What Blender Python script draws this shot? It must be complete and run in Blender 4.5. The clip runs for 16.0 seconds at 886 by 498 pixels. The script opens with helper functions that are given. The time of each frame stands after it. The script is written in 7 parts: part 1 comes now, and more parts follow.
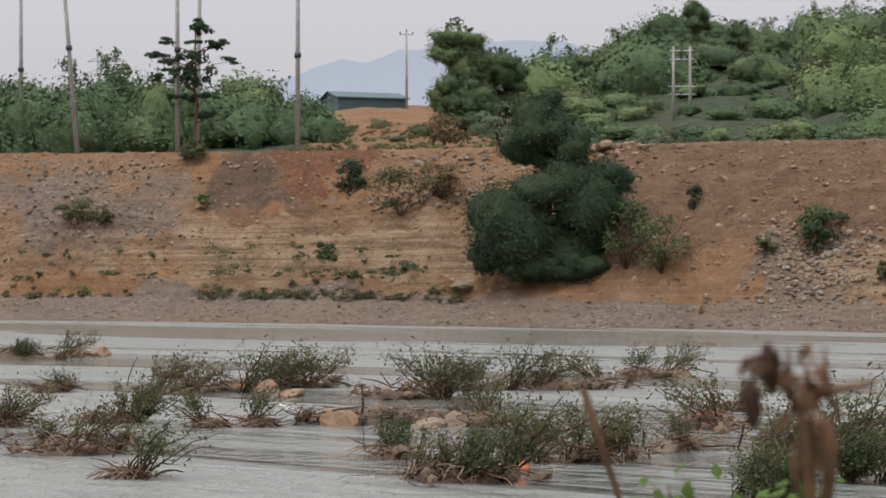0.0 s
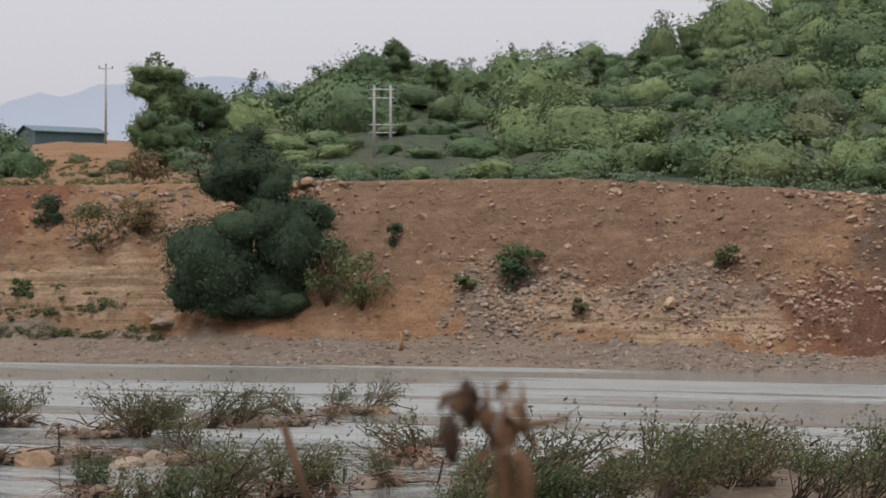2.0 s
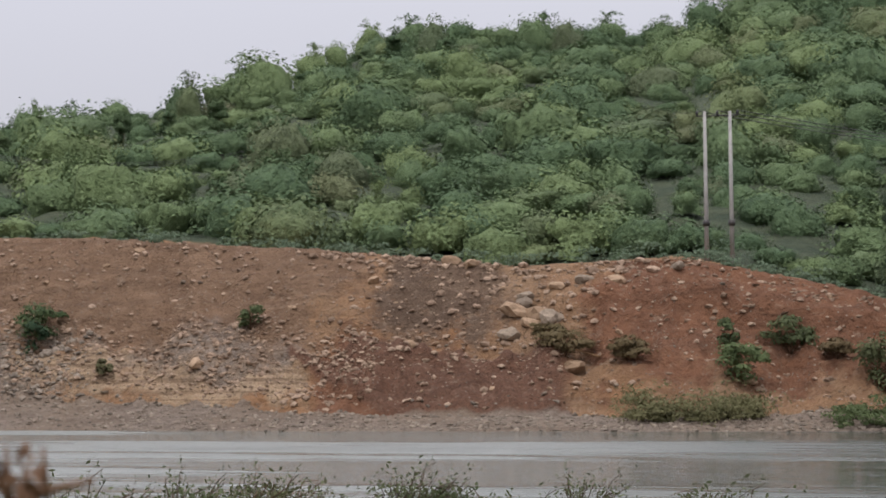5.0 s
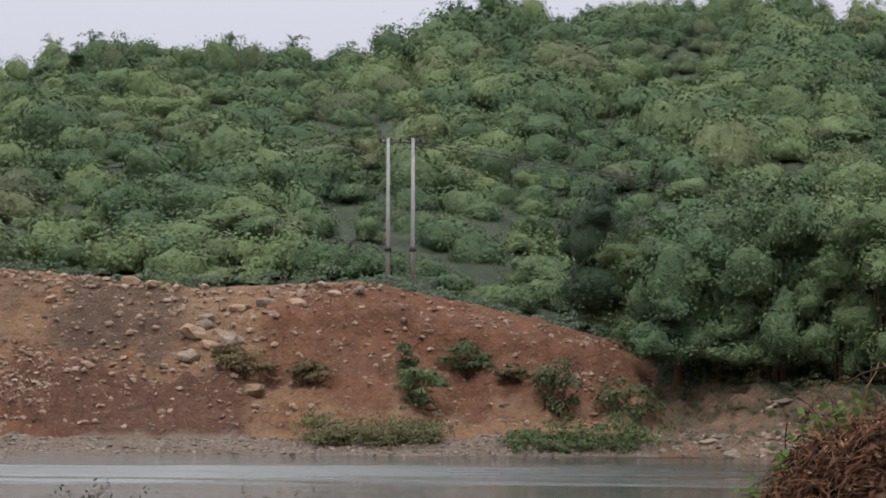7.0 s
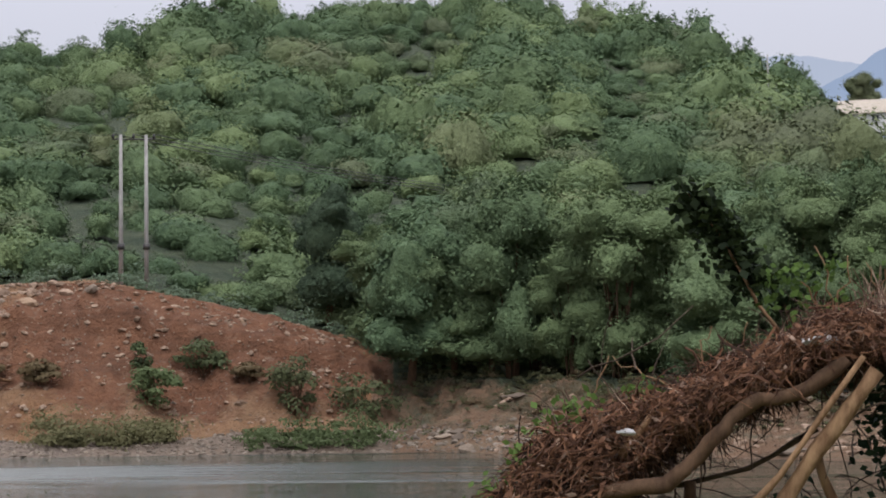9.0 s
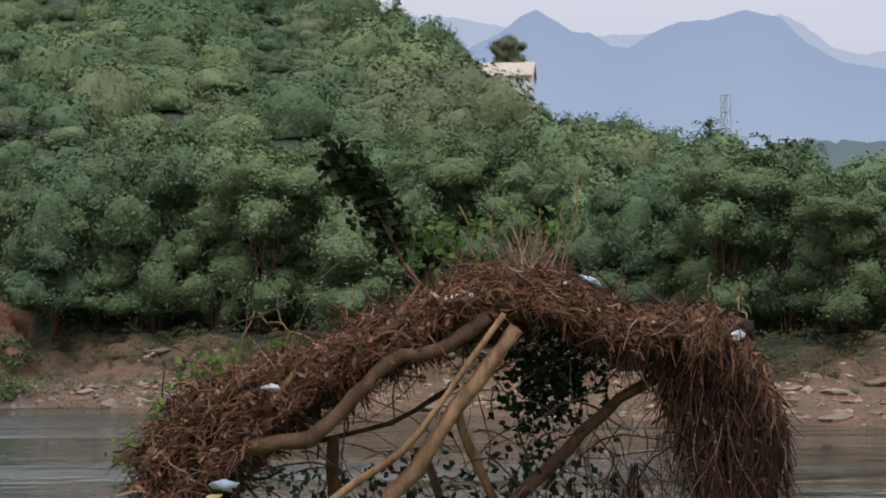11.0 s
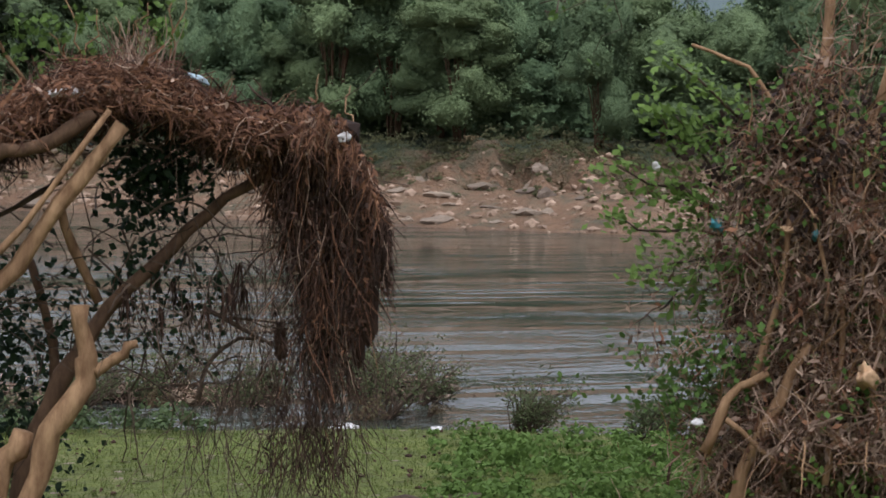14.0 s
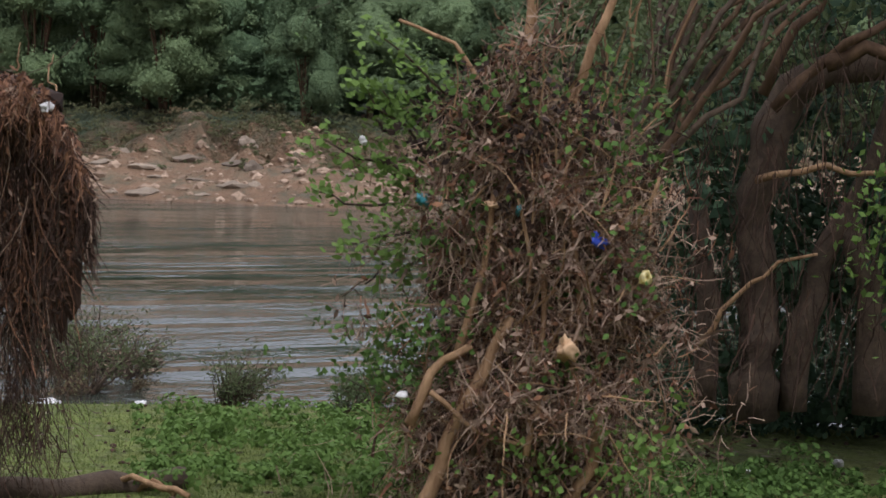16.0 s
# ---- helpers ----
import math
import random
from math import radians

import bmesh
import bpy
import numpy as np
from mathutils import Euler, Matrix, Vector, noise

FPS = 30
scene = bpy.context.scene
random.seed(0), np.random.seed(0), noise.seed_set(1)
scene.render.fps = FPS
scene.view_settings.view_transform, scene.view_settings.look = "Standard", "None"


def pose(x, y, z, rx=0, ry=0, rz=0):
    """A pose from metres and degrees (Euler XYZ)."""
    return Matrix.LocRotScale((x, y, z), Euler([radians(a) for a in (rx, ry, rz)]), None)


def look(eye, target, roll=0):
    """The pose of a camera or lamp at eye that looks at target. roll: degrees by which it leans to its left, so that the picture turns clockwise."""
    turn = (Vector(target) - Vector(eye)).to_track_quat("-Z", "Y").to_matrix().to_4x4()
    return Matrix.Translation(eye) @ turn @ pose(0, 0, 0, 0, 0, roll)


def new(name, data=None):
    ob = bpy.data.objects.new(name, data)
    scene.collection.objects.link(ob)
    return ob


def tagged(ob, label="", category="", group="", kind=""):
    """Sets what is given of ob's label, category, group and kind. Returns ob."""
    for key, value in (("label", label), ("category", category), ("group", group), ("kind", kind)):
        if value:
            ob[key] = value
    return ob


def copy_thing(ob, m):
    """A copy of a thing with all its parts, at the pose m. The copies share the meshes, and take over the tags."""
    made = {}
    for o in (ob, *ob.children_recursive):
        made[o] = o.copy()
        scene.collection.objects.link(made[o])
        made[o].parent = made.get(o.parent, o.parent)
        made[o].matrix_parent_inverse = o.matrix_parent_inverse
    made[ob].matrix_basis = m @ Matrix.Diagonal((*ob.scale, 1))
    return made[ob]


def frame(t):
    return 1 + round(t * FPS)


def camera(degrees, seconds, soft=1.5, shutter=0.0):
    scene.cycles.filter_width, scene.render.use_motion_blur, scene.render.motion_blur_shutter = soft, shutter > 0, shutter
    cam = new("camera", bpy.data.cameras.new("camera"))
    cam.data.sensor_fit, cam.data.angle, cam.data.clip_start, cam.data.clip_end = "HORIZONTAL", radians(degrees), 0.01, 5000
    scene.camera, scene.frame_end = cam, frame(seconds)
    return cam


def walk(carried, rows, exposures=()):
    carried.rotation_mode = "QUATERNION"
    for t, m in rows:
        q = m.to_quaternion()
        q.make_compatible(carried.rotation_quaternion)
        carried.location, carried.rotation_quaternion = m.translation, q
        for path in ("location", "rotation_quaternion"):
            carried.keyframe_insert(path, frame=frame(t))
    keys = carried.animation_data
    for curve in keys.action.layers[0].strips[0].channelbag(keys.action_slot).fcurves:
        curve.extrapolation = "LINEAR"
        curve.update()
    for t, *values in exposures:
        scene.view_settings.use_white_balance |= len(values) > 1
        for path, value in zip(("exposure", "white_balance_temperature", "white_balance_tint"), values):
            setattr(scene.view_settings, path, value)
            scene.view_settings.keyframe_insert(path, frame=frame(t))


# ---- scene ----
EYE = Vector((0.02, 0.03, 4.0))
cam = camera(24.82, 16.0, 1.5)
cam.data.dof.use_dof = True
cam.data.dof.focus_distance = 29.0
cam.data.dof.aperture_fstop = 3.8

# seconds, heading clockwise from +y, tilt, roll in degrees
PATH = [
    (0, 0.007, 0.563, -0.186),
    (0.5, 2.037, 0.012, -0.026),
    (1, 4.098, 0.498, -0.100),
    (1.5, 6.244, 1.085, -0.159),
    (2, 8.504, 1.587, -0.207),
    (2.5, 10.827, 2.065, -0.303),
    (3, 12.970, 2.135, -0.135),
    (3.5, 15.681, 2.960, -0.183),
    (4, 17.918, 3.333, -0.150),
    (4.2, 18.827, 3.282, -0.361),
    (6.3, 27.221, 4.160, 0.013),
    (6.5, 28.297, 4.307, 0.037),
    (7, 31.018, 3.828, 0.036),
    (7.5, 33.021, 3.713, -0.354),
    (8, 35.732, 3.987, -0.240),
    (8.2, 36.100, 3.903, -0.317),
    (10.3, 44.795, 3.008, -0.417),
    (10.5, 45.698, 2.739, -0.199),
    (11, 48.577, 2.347, -0.346),
    (11.5, 50.480, 1.398, -0.570),
    (12, 52.425, 0.459, -0.689),
    (12.5, 54.095, -0.641, -0.288),
    (13, 55.904, -2.666, -0.094),
    (13.5, 57.665, -3.186, 0.339),
    (14, 59.746, -3.287, 0.941),
    (14.5, 61.639, -3.088, 0.829),
    (15, 64.334, -3.461, 1.286),
    (15.5, 66.529, -3.467, 1.530),
    (16, 68.115, -3.846, 1.759),
]


def heading(az, tilt, roll):
    a, e = radians(az), radians(tilt)
    way = Vector((math.sin(a) * math.cos(e), math.cos(a) * math.cos(e), math.sin(e)))
    return look(EYE, EYE + way * 10, roll)


walk(cam, [(t, heading(a, e, r)) for t, a, e, r in PATH],
     [(0.0, 0.06, 6400, 11), (3.5, 0.08, 6250, 12), (7.0, 0.10, 6050, 13), (11.0, 0.10, 5950, 13), (13.5, 0.26, 5850, 13), (16.0, 0.28, 5850, 13)])

# ---- world, sun ----
world = bpy.data.worlds.new("overcast_sky")
scene.world = world
world.use_nodes = True
wn, wl = world.node_tree.nodes, world.node_tree.links
sky = wn.new("ShaderNodeTexSky")
sky.sky_type, sky.sun_disc = "NISHITA", False
sky.sun_elevation, sky.sun_rotation = radians(63), radians(-134)
sky.dust_density, sky.air_density = 4.0, 1.0
dim = wn.new("ShaderNodeVectorMath")
dim.operation = "SCALE"
dim.inputs["Scale"].default_value = 0.09
wl.new(sky.outputs["Color"], dim.inputs[0])
veil = wn.new("ShaderNodeMix")
veil.data_type = "RGBA"
veil.inputs[0].default_value = 0.88
wl.new(dim.outputs[0], veil.inputs[6])
veil.inputs[7].default_value = (0.625, 0.608, 0.628, 1)
# an overcast sky is brightest overhead
way = wn.new("ShaderNodeTexCoord")
split = wn.new("ShaderNodeSeparateXYZ")
wl.new(way.outputs["Generated"], split.inputs[0])
rise = wn.new("ShaderNodeMapRange")
for key, value in (("From Min", 0.1), ("From Max", 1.0), ("To Min", 1.0), ("To Max", 2.5)):
    rise.inputs[key].default_value = value
wl.new(split.outputs["Z"], rise.inputs["Value"])
lift = wn.new("ShaderNodeVectorMath")
lift.operation = "SCALE"
wl.new(veil.outputs[2], lift.inputs[0])
wl.new(rise.outputs["Result"], lift.inputs["Scale"])
wl.new(lift.outputs[0], wn["Background"].inputs["Color"])
wn["Background"].inputs["Strength"].default_value = 1.0

sun = new("sun", bpy.data.lights.new("sun", "SUN"))
sun.data.energy, sun.data.angle, sun.data.color = 1.4, radians(18), (1.0, 0.975, 0.94)
sun.matrix_basis = look((-35, -34, 95), (0, 0, 0))

# ---- materials ----


class Nodes:
    """Short hand for a node material."""

    def __init__(self, name, rough=0.8, spec=0.3):
        self.mat = bpy.data.materials.new(name)
        self.mat.use_nodes = True
        self.tree = self.mat.node_tree
        self.bsdf = self.tree.nodes["Principled BSDF"]
        self.bsdf.inputs["Roughness"].default_value = rough
        self.bsdf.inputs["Specular IOR Level"].default_value = spec

    def put(self, socket, value):
        if isinstance(value, bpy.types.NodeSocket):
            self.tree.links.new(value, socket)
        elif isinstance(value, tuple) and len(value) == 3 and socket.type == "RGBA":
            socket.default_value = (*value, 1)
        else:
            socket.default_value = value

    def coords(self, scale=(1, 1, 1), kind="Object"):
        c = self.tree.nodes.new("ShaderNodeTexCoord")
        m = self.tree.nodes.new("ShaderNodeMapping")
        self.tree.links.new(c.outputs[kind], m.inputs["Vector"])
        m.inputs["Scale"].default_value = scale
        return m.outputs["Vector"]

    def noise(self, scale, detail=3, rough=0.6, vec=None, warp=0.0):
        n = self.tree.nodes.new("ShaderNodeTexNoise")
        n.inputs["Scale"].default_value, n.inputs["Detail"].default_value = scale, detail
        n.inputs["Roughness"].default_value, n.inputs["Distortion"].default_value = rough, warp
        self.put(n.inputs["Vector"], vec if vec is not None else self.coords())
        return n.outputs["Fac"]

    def cells(self, scale, vec=None, out="Color"):
        n = self.tree.nodes.new("ShaderNodeTexVoronoi")
        n.inputs["Scale"].default_value = scale
        self.put(n.inputs["Vector"], vec if vec is not None else self.coords())
        return n.outputs[out]

    def ramp(self, fac, lo, hi, a=0.0, b=1.0):
        n = self.tree.nodes.new("ShaderNodeMapRange")
        for i, v in zip(("Value", "From Min", "From Max", "To Min", "To Max"), (fac, lo, hi, a, b)):
            self.put(n.inputs[i], v)
        return n.outputs["Result"]

    def math(self, op, a, b=0.0):
        n = self.tree.nodes.new("ShaderNodeMath")
        n.operation = op
        self.put(n.inputs[0], a)
        self.put(n.inputs[1], b)
        return n.outputs[0]

    def mix(self, fac, a, b, blend="MIX"):
        n = self.tree.nodes.new("ShaderNodeMix")
        n.data_type, n.blend_type = "RGBA", blend
        self.put(n.inputs[0], fac)
        self.put(n.inputs[6], a)
        self.put(n.inputs[7], b)
        return n.outputs[2]

    def attr(self, name, out="Fac"):
        n = self.tree.nodes.new("ShaderNodeAttribute")
        n.attribute_name = name
        return n.outputs[out]

    def island(self):
        return self.tree.nodes.new("ShaderNodeNewGeometry").outputs["Random Per Island"]

    def each(self):
        return self.tree.nodes.new("ShaderNodeObjectInfo").outputs["Random"]

    def finish(self, color, bump=None, strength=0.3, distance=0.1, rough=None):
        self.put(self.bsdf.inputs["Base Color"], color)
        if bump is not None:
            b = self.tree.nodes.new("ShaderNodeBump")
            b.inputs["Strength"].default_value, b.inputs["Distance"].default_value = strength, distance
            self.put(b.inputs["Height"], bump)
            self.tree.links.new(b.outputs["Normal"], self.bsdf.inputs["Normal"])
        if rough is not None:
            self.put(self.bsdf.inputs["Roughness"], rough)
        return self.mat


def earth_material():
    n = Nodes("earth", 0.95, 0.15)
    wide, mid, fine = n.noise(0.09, 4), n.noise(0.5, 5, 0.65), n.noise(3.5, 4, 0.7)
    pebble = n.cells(2.6)
    tan = n.mix(n.ramp(mid, 0.3, 0.7), (0.280, 0.170, 0.094), (0.360, 0.234, 0.138))
    tan = n.mix(n.ramp(wide, 0.4, 0.65), tan, (0.320, 0.168, 0.080))
    red = n.mix(n.ramp(mid, 0.3, 0.7), (0.168, 0.082, 0.047), (0.252, 0.120, 0.064))
    dark = n.mix(n.ramp(mid, 0.3, 0.7), (0.121, 0.080, 0.054), (0.186, 0.126, 0.082))
    brown = n.mix(n.ramp(mid, 0.3, 0.7), (0.190, 0.116, 0.070), (0.275, 0.174, 0.106))
    sand = n.mix(n.ramp(mid, 0.35, 0.7), (0.385, 0.268, 0.160), (0.465, 0.340, 0.220))
    seams = n.noise(1.0, 3, 0.6, n.coords((0.06, 0.06, 3.6)))
    sand = n.mix(n.ramp(seams, 0.50, 0.58, 0.0, 0.6), sand, (0.19, 0.118, 0.068))
    gravel = n.mix(n.ramp(pebble, 0.0, 1.0), (0.159, 0.128, 0.102), (0.326, 0.266, 0.213))
    gravel = n.mix(n.ramp(wide, 0.35, 0.7), gravel, (0.252, 0.186, 0.128))
    litter = n.mix(n.ramp(mid, 0.35, 0.65), (0.05, 0.072, 0.045), (0.10, 0.118, 0.07))
    lawn = n.mix(n.ramp(mid, 0.35, 0.65), (0.125, 0.155, 0.038), (0.17, 0.205, 0.052))
    lawn = n.mix(n.ramp(fine, 0.5, 0.75), lawn, (0.06, 0.085, 0.025))

    def edge(name):
        s = n.math("ADD", n.attr(name), n.math("MULTIPLY", n.math("SUBTRACT", n.noise(0.8, 5, 0.7), 0.5), 1.3))
        return n.ramp(s, 0.3, 0.75)

    c = tan
    for name, layer in (("brown", brown), ("sand", sand), ("red", red), ("dark", dark), ("gravel", gravel), ("green", litter), ("lawn", lawn)):
        c = n.mix(edge(name), c, layer)
    spoil = n.mix(n.ramp(fine, 0.3, 0.7), (0.110, 0.058, 0.038), (0.200, 0.102, 0.062))
    c = n.mix(n.ramp(n.attr("fan"), 0.25, 0.7), c, spoil)
    c = n.mix(n.ramp(fine, 0.25, 0.8, 0.0, 0.45), c, n.mix(0.5, c, (0.08, 0.055, 0.04)))
    speck = n.math("MULTIPLY", n.ramp(n.cells(2.6, out="Distance"), 0.2, 0.12), n.ramp(pebble, 0.45, 0.5))
    c = n.mix(n.math("MULTIPLY", speck, n.ramp(n.attr("green"), 0.3, 0.1)), c, n.mix(n.ramp(mid, 0.4, 0.6), (0.33, 0.27, 0.21), (0.10, 0.07, 0.055)))
    strata = n.noise(1.1, 5, 0.65, n.coords((0.14, 0.14, 2.0)))
    bare = n.ramp(n.attr("green"), 0.3, 0.1)
    c = n.mix(n.math("MULTIPLY", bare, n.ramp(strata, 0.46, 0.66, 0.0, 0.5)), c, n.mix(0.6, c, (0.07, 0.045, 0.032)))
    mottle = n.noise(1.15, 6, 0.75)
    c = n.mix(n.math("MULTIPLY", bare, n.ramp(mottle, 0.52, 0.68, 0.0, 0.5)), c, n.mix(0.55, c, (0.065, 0.043, 0.032)))
    c = n.mix(n.math("MULTIPLY", bare, n.ramp(mottle, 0.44, 0.32, 0.0, 0.4)), c, (0.34, 0.26, 0.185))
    h = n.math("ADD", n.math("ADD", mid, n.math("MULTIPLY", fine, 0.35)), n.math("MULTIPLY", mottle, 0.6))
    return n.finish(c, h, 1.0, 0.8)


def water_material():
    n = Nodes("river_water", 0.12, 0.5)
    n.bsdf.inputs["IOR"].default_value = 1.33
    v = n.coords((1, 1, 1))
    swell = n.noise(0.35, 2, 0.5, v, 0.6)
    chop = n.noise(1.6, 3, 0.6, v, 0.8)
    fine = n.noise(6.0, 2, 0.5, v)
    flow = n.coords((1, 1, 1))
    flow.node.vector_type = "TEXTURE"
    flow.node.inputs["Rotation"].default_value = (0, 0, radians(-40))
    flow.node.inputs["Scale"].default_value = (5.0, 0.9, 1)
    patch = n.ramp(n.noise(0.07, 4, 0.6, flow, 0.5), 0.46, 0.64, 0.3, 2.0)
    split = n.tree.nodes.new("ShaderNodeSeparateXYZ")
    n.put(split.inputs[0], v)
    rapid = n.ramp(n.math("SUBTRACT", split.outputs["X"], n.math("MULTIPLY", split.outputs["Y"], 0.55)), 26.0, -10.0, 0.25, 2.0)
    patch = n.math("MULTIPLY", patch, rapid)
    crest = n.coords((1, 1, 1))
    crest.node.vector_type = "TEXTURE"
    crest.node.inputs["Rotation"].default_value = (0, 0, radians(-36))
    crest.node.inputs["Scale"].default_value = (2.6, 0.9, 1)
    chop = n.math("ADD", chop, n.math("MULTIPLY", n.noise(1.05, 2, 0.5, crest, 0.4), 1.7))
    h = n.math("ADD", n.math("MULTIPLY", swell, n.math("ADD", n.math("MULTIPLY", patch, 1.3), 0.3)), n.math("MULTIPLY", n.math("ADD", chop, n.math("MULTIPLY", fine, 0.4)), patch))
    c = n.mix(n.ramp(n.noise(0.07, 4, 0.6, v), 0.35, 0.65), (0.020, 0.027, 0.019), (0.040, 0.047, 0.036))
    # paler rapids and ripple streaks: murk, plus sky sheen painted into the colour
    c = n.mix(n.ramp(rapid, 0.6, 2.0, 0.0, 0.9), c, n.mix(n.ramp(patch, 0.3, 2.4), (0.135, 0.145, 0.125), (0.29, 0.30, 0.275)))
    return n.finish(c, h, 1.0, 0.16, n.ramp(patch, 0.5, 2.2, 0.04, 0.40))


def leaf_material(name, dark, mid, light, dry=(0.16, 0.13, 0.06), rough=0.55, thinness=0.3, clump=0.0):
    """Leaf clumps: each differs a little, and each plant has a tint of its own."""
    n = Nodes(name, max(rough, 0.65), 0.1)
    c = n.mix(n.ramp(n.island(), 0.0, 1.0), dark, mid)
    c = n.mix(n.ramp(n.attr("tint"), 0.35, 1.0, 0.0, 0.85), c, light)
    c = n.mix(n.ramp(n.attr("dry"), 0.0, 1.0, 0.0, 0.8), c, dry)
    c = n.mix(n.ramp(n.island(), 0.9, 1.0, 0.0, 0.25), c, light)
    relief = None
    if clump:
        # dark gaps and lit faces of clumps are put into the colour by noise
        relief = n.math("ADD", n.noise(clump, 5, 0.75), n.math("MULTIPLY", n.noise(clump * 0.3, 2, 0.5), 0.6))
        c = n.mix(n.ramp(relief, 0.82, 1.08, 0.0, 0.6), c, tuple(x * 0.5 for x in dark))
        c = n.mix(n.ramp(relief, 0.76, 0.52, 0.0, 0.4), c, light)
    thin = n.tree.nodes.new("ShaderNodeBsdfTranslucent")
    n.put(thin.inputs["Color"], c)
    both = n.tree.nodes.new("ShaderNodeMixShader")
    both.inputs[0].default_value = thinness
    n.tree.links.new(n.bsdf.outputs[0], both.inputs[1])
    n.tree.links.new(thin.outputs[0], both.inputs[2])
    n.tree.links.new(both.outputs[0], n.tree.nodes["Material Output"].inputs["Surface"])
    return n.finish(c)


def plain(name, a, b, scale=4.0, rough=0.8, spec=0.3, bump=0.3, dist=0.02, metal=0.0, streak=(1, 1, 1)):
    n = Nodes(name, rough, spec)
    n.bsdf.inputs["Metallic"].default_value = metal
    v = n.coords(streak)
    f = n.noise(scale, 5, 0.65, v)
    g = n.noise(scale * 0.18, 3, 0.5, v)
    c = n.mix(n.ramp(f, 0.3, 0.7), a, b)
    c = n.mix(n.ramp(g, 0.45, 0.75, 0, 0.5), c, tuple(x * 0.6 for x in a))
    return n.finish(c, f, bump, dist)


def varied(name, a, b, rough=0.85, by="island", scale=6.0, bump=0.3):
    """A material whose loose pieces differ from one another."""
    n = Nodes(name, rough, 0.2)
    r = n.island() if by == "island" else n.each()
    f = n.noise(scale, 4, 0.6)
    c = n.mix(n.ramp(r, 0, 1), a, b)
    c = n.mix(n.ramp(f, 0.35, 0.7, 0, 0.55), c, tuple(x * 0.5 for x in a))
    return n.finish(c, f, bump, 0.02)


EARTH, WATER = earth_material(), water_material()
WOODS = leaf_material("woods_leaves", (0.108, 0.166, 0.104), (0.15, 0.218, 0.132), (0.21, 0.27, 0.165), (0.20, 0.19, 0.14), 0.7, 0.3, 1.7)


def canopy_material(name, dark, mid, light, dry, relief=1.5, depth=0.55):
    """Massed small leaves: bumpy clumps, shade painted into hollows and light onto crests, a tint for each tree."""
    n = Nodes(name, 0.75, 0.08)
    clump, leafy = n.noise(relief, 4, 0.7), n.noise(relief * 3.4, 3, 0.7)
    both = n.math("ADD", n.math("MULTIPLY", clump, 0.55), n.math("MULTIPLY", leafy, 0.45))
    c = n.mix(n.ramp(n.noise(relief * 0.35, 3), 0.35, 0.65), dark, mid)
    c = n.mix(n.ramp(n.attr("tint"), 0.2, 1.0, 0.0, 0.9), c, light)
    c = n.mix(n.ramp(n.island(), 0.4, 1.0, 0.0, 0.15), c, light)
    c = n.mix(n.ramp(n.attr("dry"), 0.0, 1.0, 0.0, 0.8), c, dry)
    # low relief coloured as shade, high relief as lit leaf tops
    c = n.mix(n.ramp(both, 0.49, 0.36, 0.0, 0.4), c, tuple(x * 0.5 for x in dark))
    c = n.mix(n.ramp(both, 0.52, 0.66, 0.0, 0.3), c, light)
    return n.finish(c, both, 1.0, depth)


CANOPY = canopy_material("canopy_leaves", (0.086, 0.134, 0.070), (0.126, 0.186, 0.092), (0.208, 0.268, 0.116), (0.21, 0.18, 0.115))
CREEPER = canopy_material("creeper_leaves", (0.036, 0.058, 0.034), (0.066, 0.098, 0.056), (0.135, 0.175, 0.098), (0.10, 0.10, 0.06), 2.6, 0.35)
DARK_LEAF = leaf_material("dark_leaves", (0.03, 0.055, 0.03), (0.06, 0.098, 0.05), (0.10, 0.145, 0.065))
SHRUB_LEAF = leaf_material("shrub_leaves", (0.055, 0.082, 0.036), (0.105, 0.142, 0.06), (0.18, 0.22, 0.09), (0.17, 0.12, 0.07))
FRESH_LEAF = leaf_material("fresh_leaves", (0.060, 0.105, 0.026), (0.105, 0.175, 0.042), (0.19, 0.28, 0.065))
DRY_LEAF = leaf_material("dry_brush", (0.10, 0.065, 0.04), (0.18, 0.125, 0.075), (0.14, 0.13, 0.07))
BARK = plain("bark", (0.06, 0.036, 0.022), (0.165, 0.10, 0.058), 9, 0.9, 0.15, 0.8, 0.03, streak=(1, 1, 0.35))
PALE_WOOD = plain("bare_wood", (0.15, 0.082, 0.042), (0.39, 0.245, 0.13), 11, 0.85, 0.15, 0.9, 0.035, streak=(1, 1, 0.3))
DARK_BARK = plain("wet_bark", (0.05, 0.036, 0.026), (0.11, 0.078, 0.052), 9, 0.9, 0.15, 0.8, 0.03)
CONCRETE = plain("pole_concrete", (0.30, 0.285, 0.26), (0.42, 0.40, 0.37), 3, 0.85, 0.2)
IRON = plain("dark_iron", (0.05, 0.05, 0.05), (0.11, 0.10, 0.09), 8, 0.6, 0.4, metal=0.5)
STEEL = plain("galvanised_steel", (0.34, 0.35, 0.37), (0.45, 0.46, 0.47), 6, 0.5, 0.4, metal=0.6)
STONE = varied("broken_stone", (0.20, 0.135, 0.09), (0.45, 0.325, 0.225))
GREY_STONE = varied("river_stone", (0.135, 0.108, 0.082), (0.34, 0.278, 0.21))

# ---- ground ----
RNG = np.random.default_rng(7)
AZ = np.array([-16, -12, -6, 0, 6, 12, 18, 24, 29, 33, 36, 38, 42, 50, 58, 65, 75, 84.0])
SHORE = np.array([172, 164, 152, 141, 133, 127, 119, 115, 112.5, 112, 112.5, 112, 105, 95, 86, 82, 80, 80.0])
BEACH = np.array([11, 11, 11, 10, 9, 8, 6, 6, 5, 5, 5, 4, 5, 5, 6, 6, 6, 6.0])
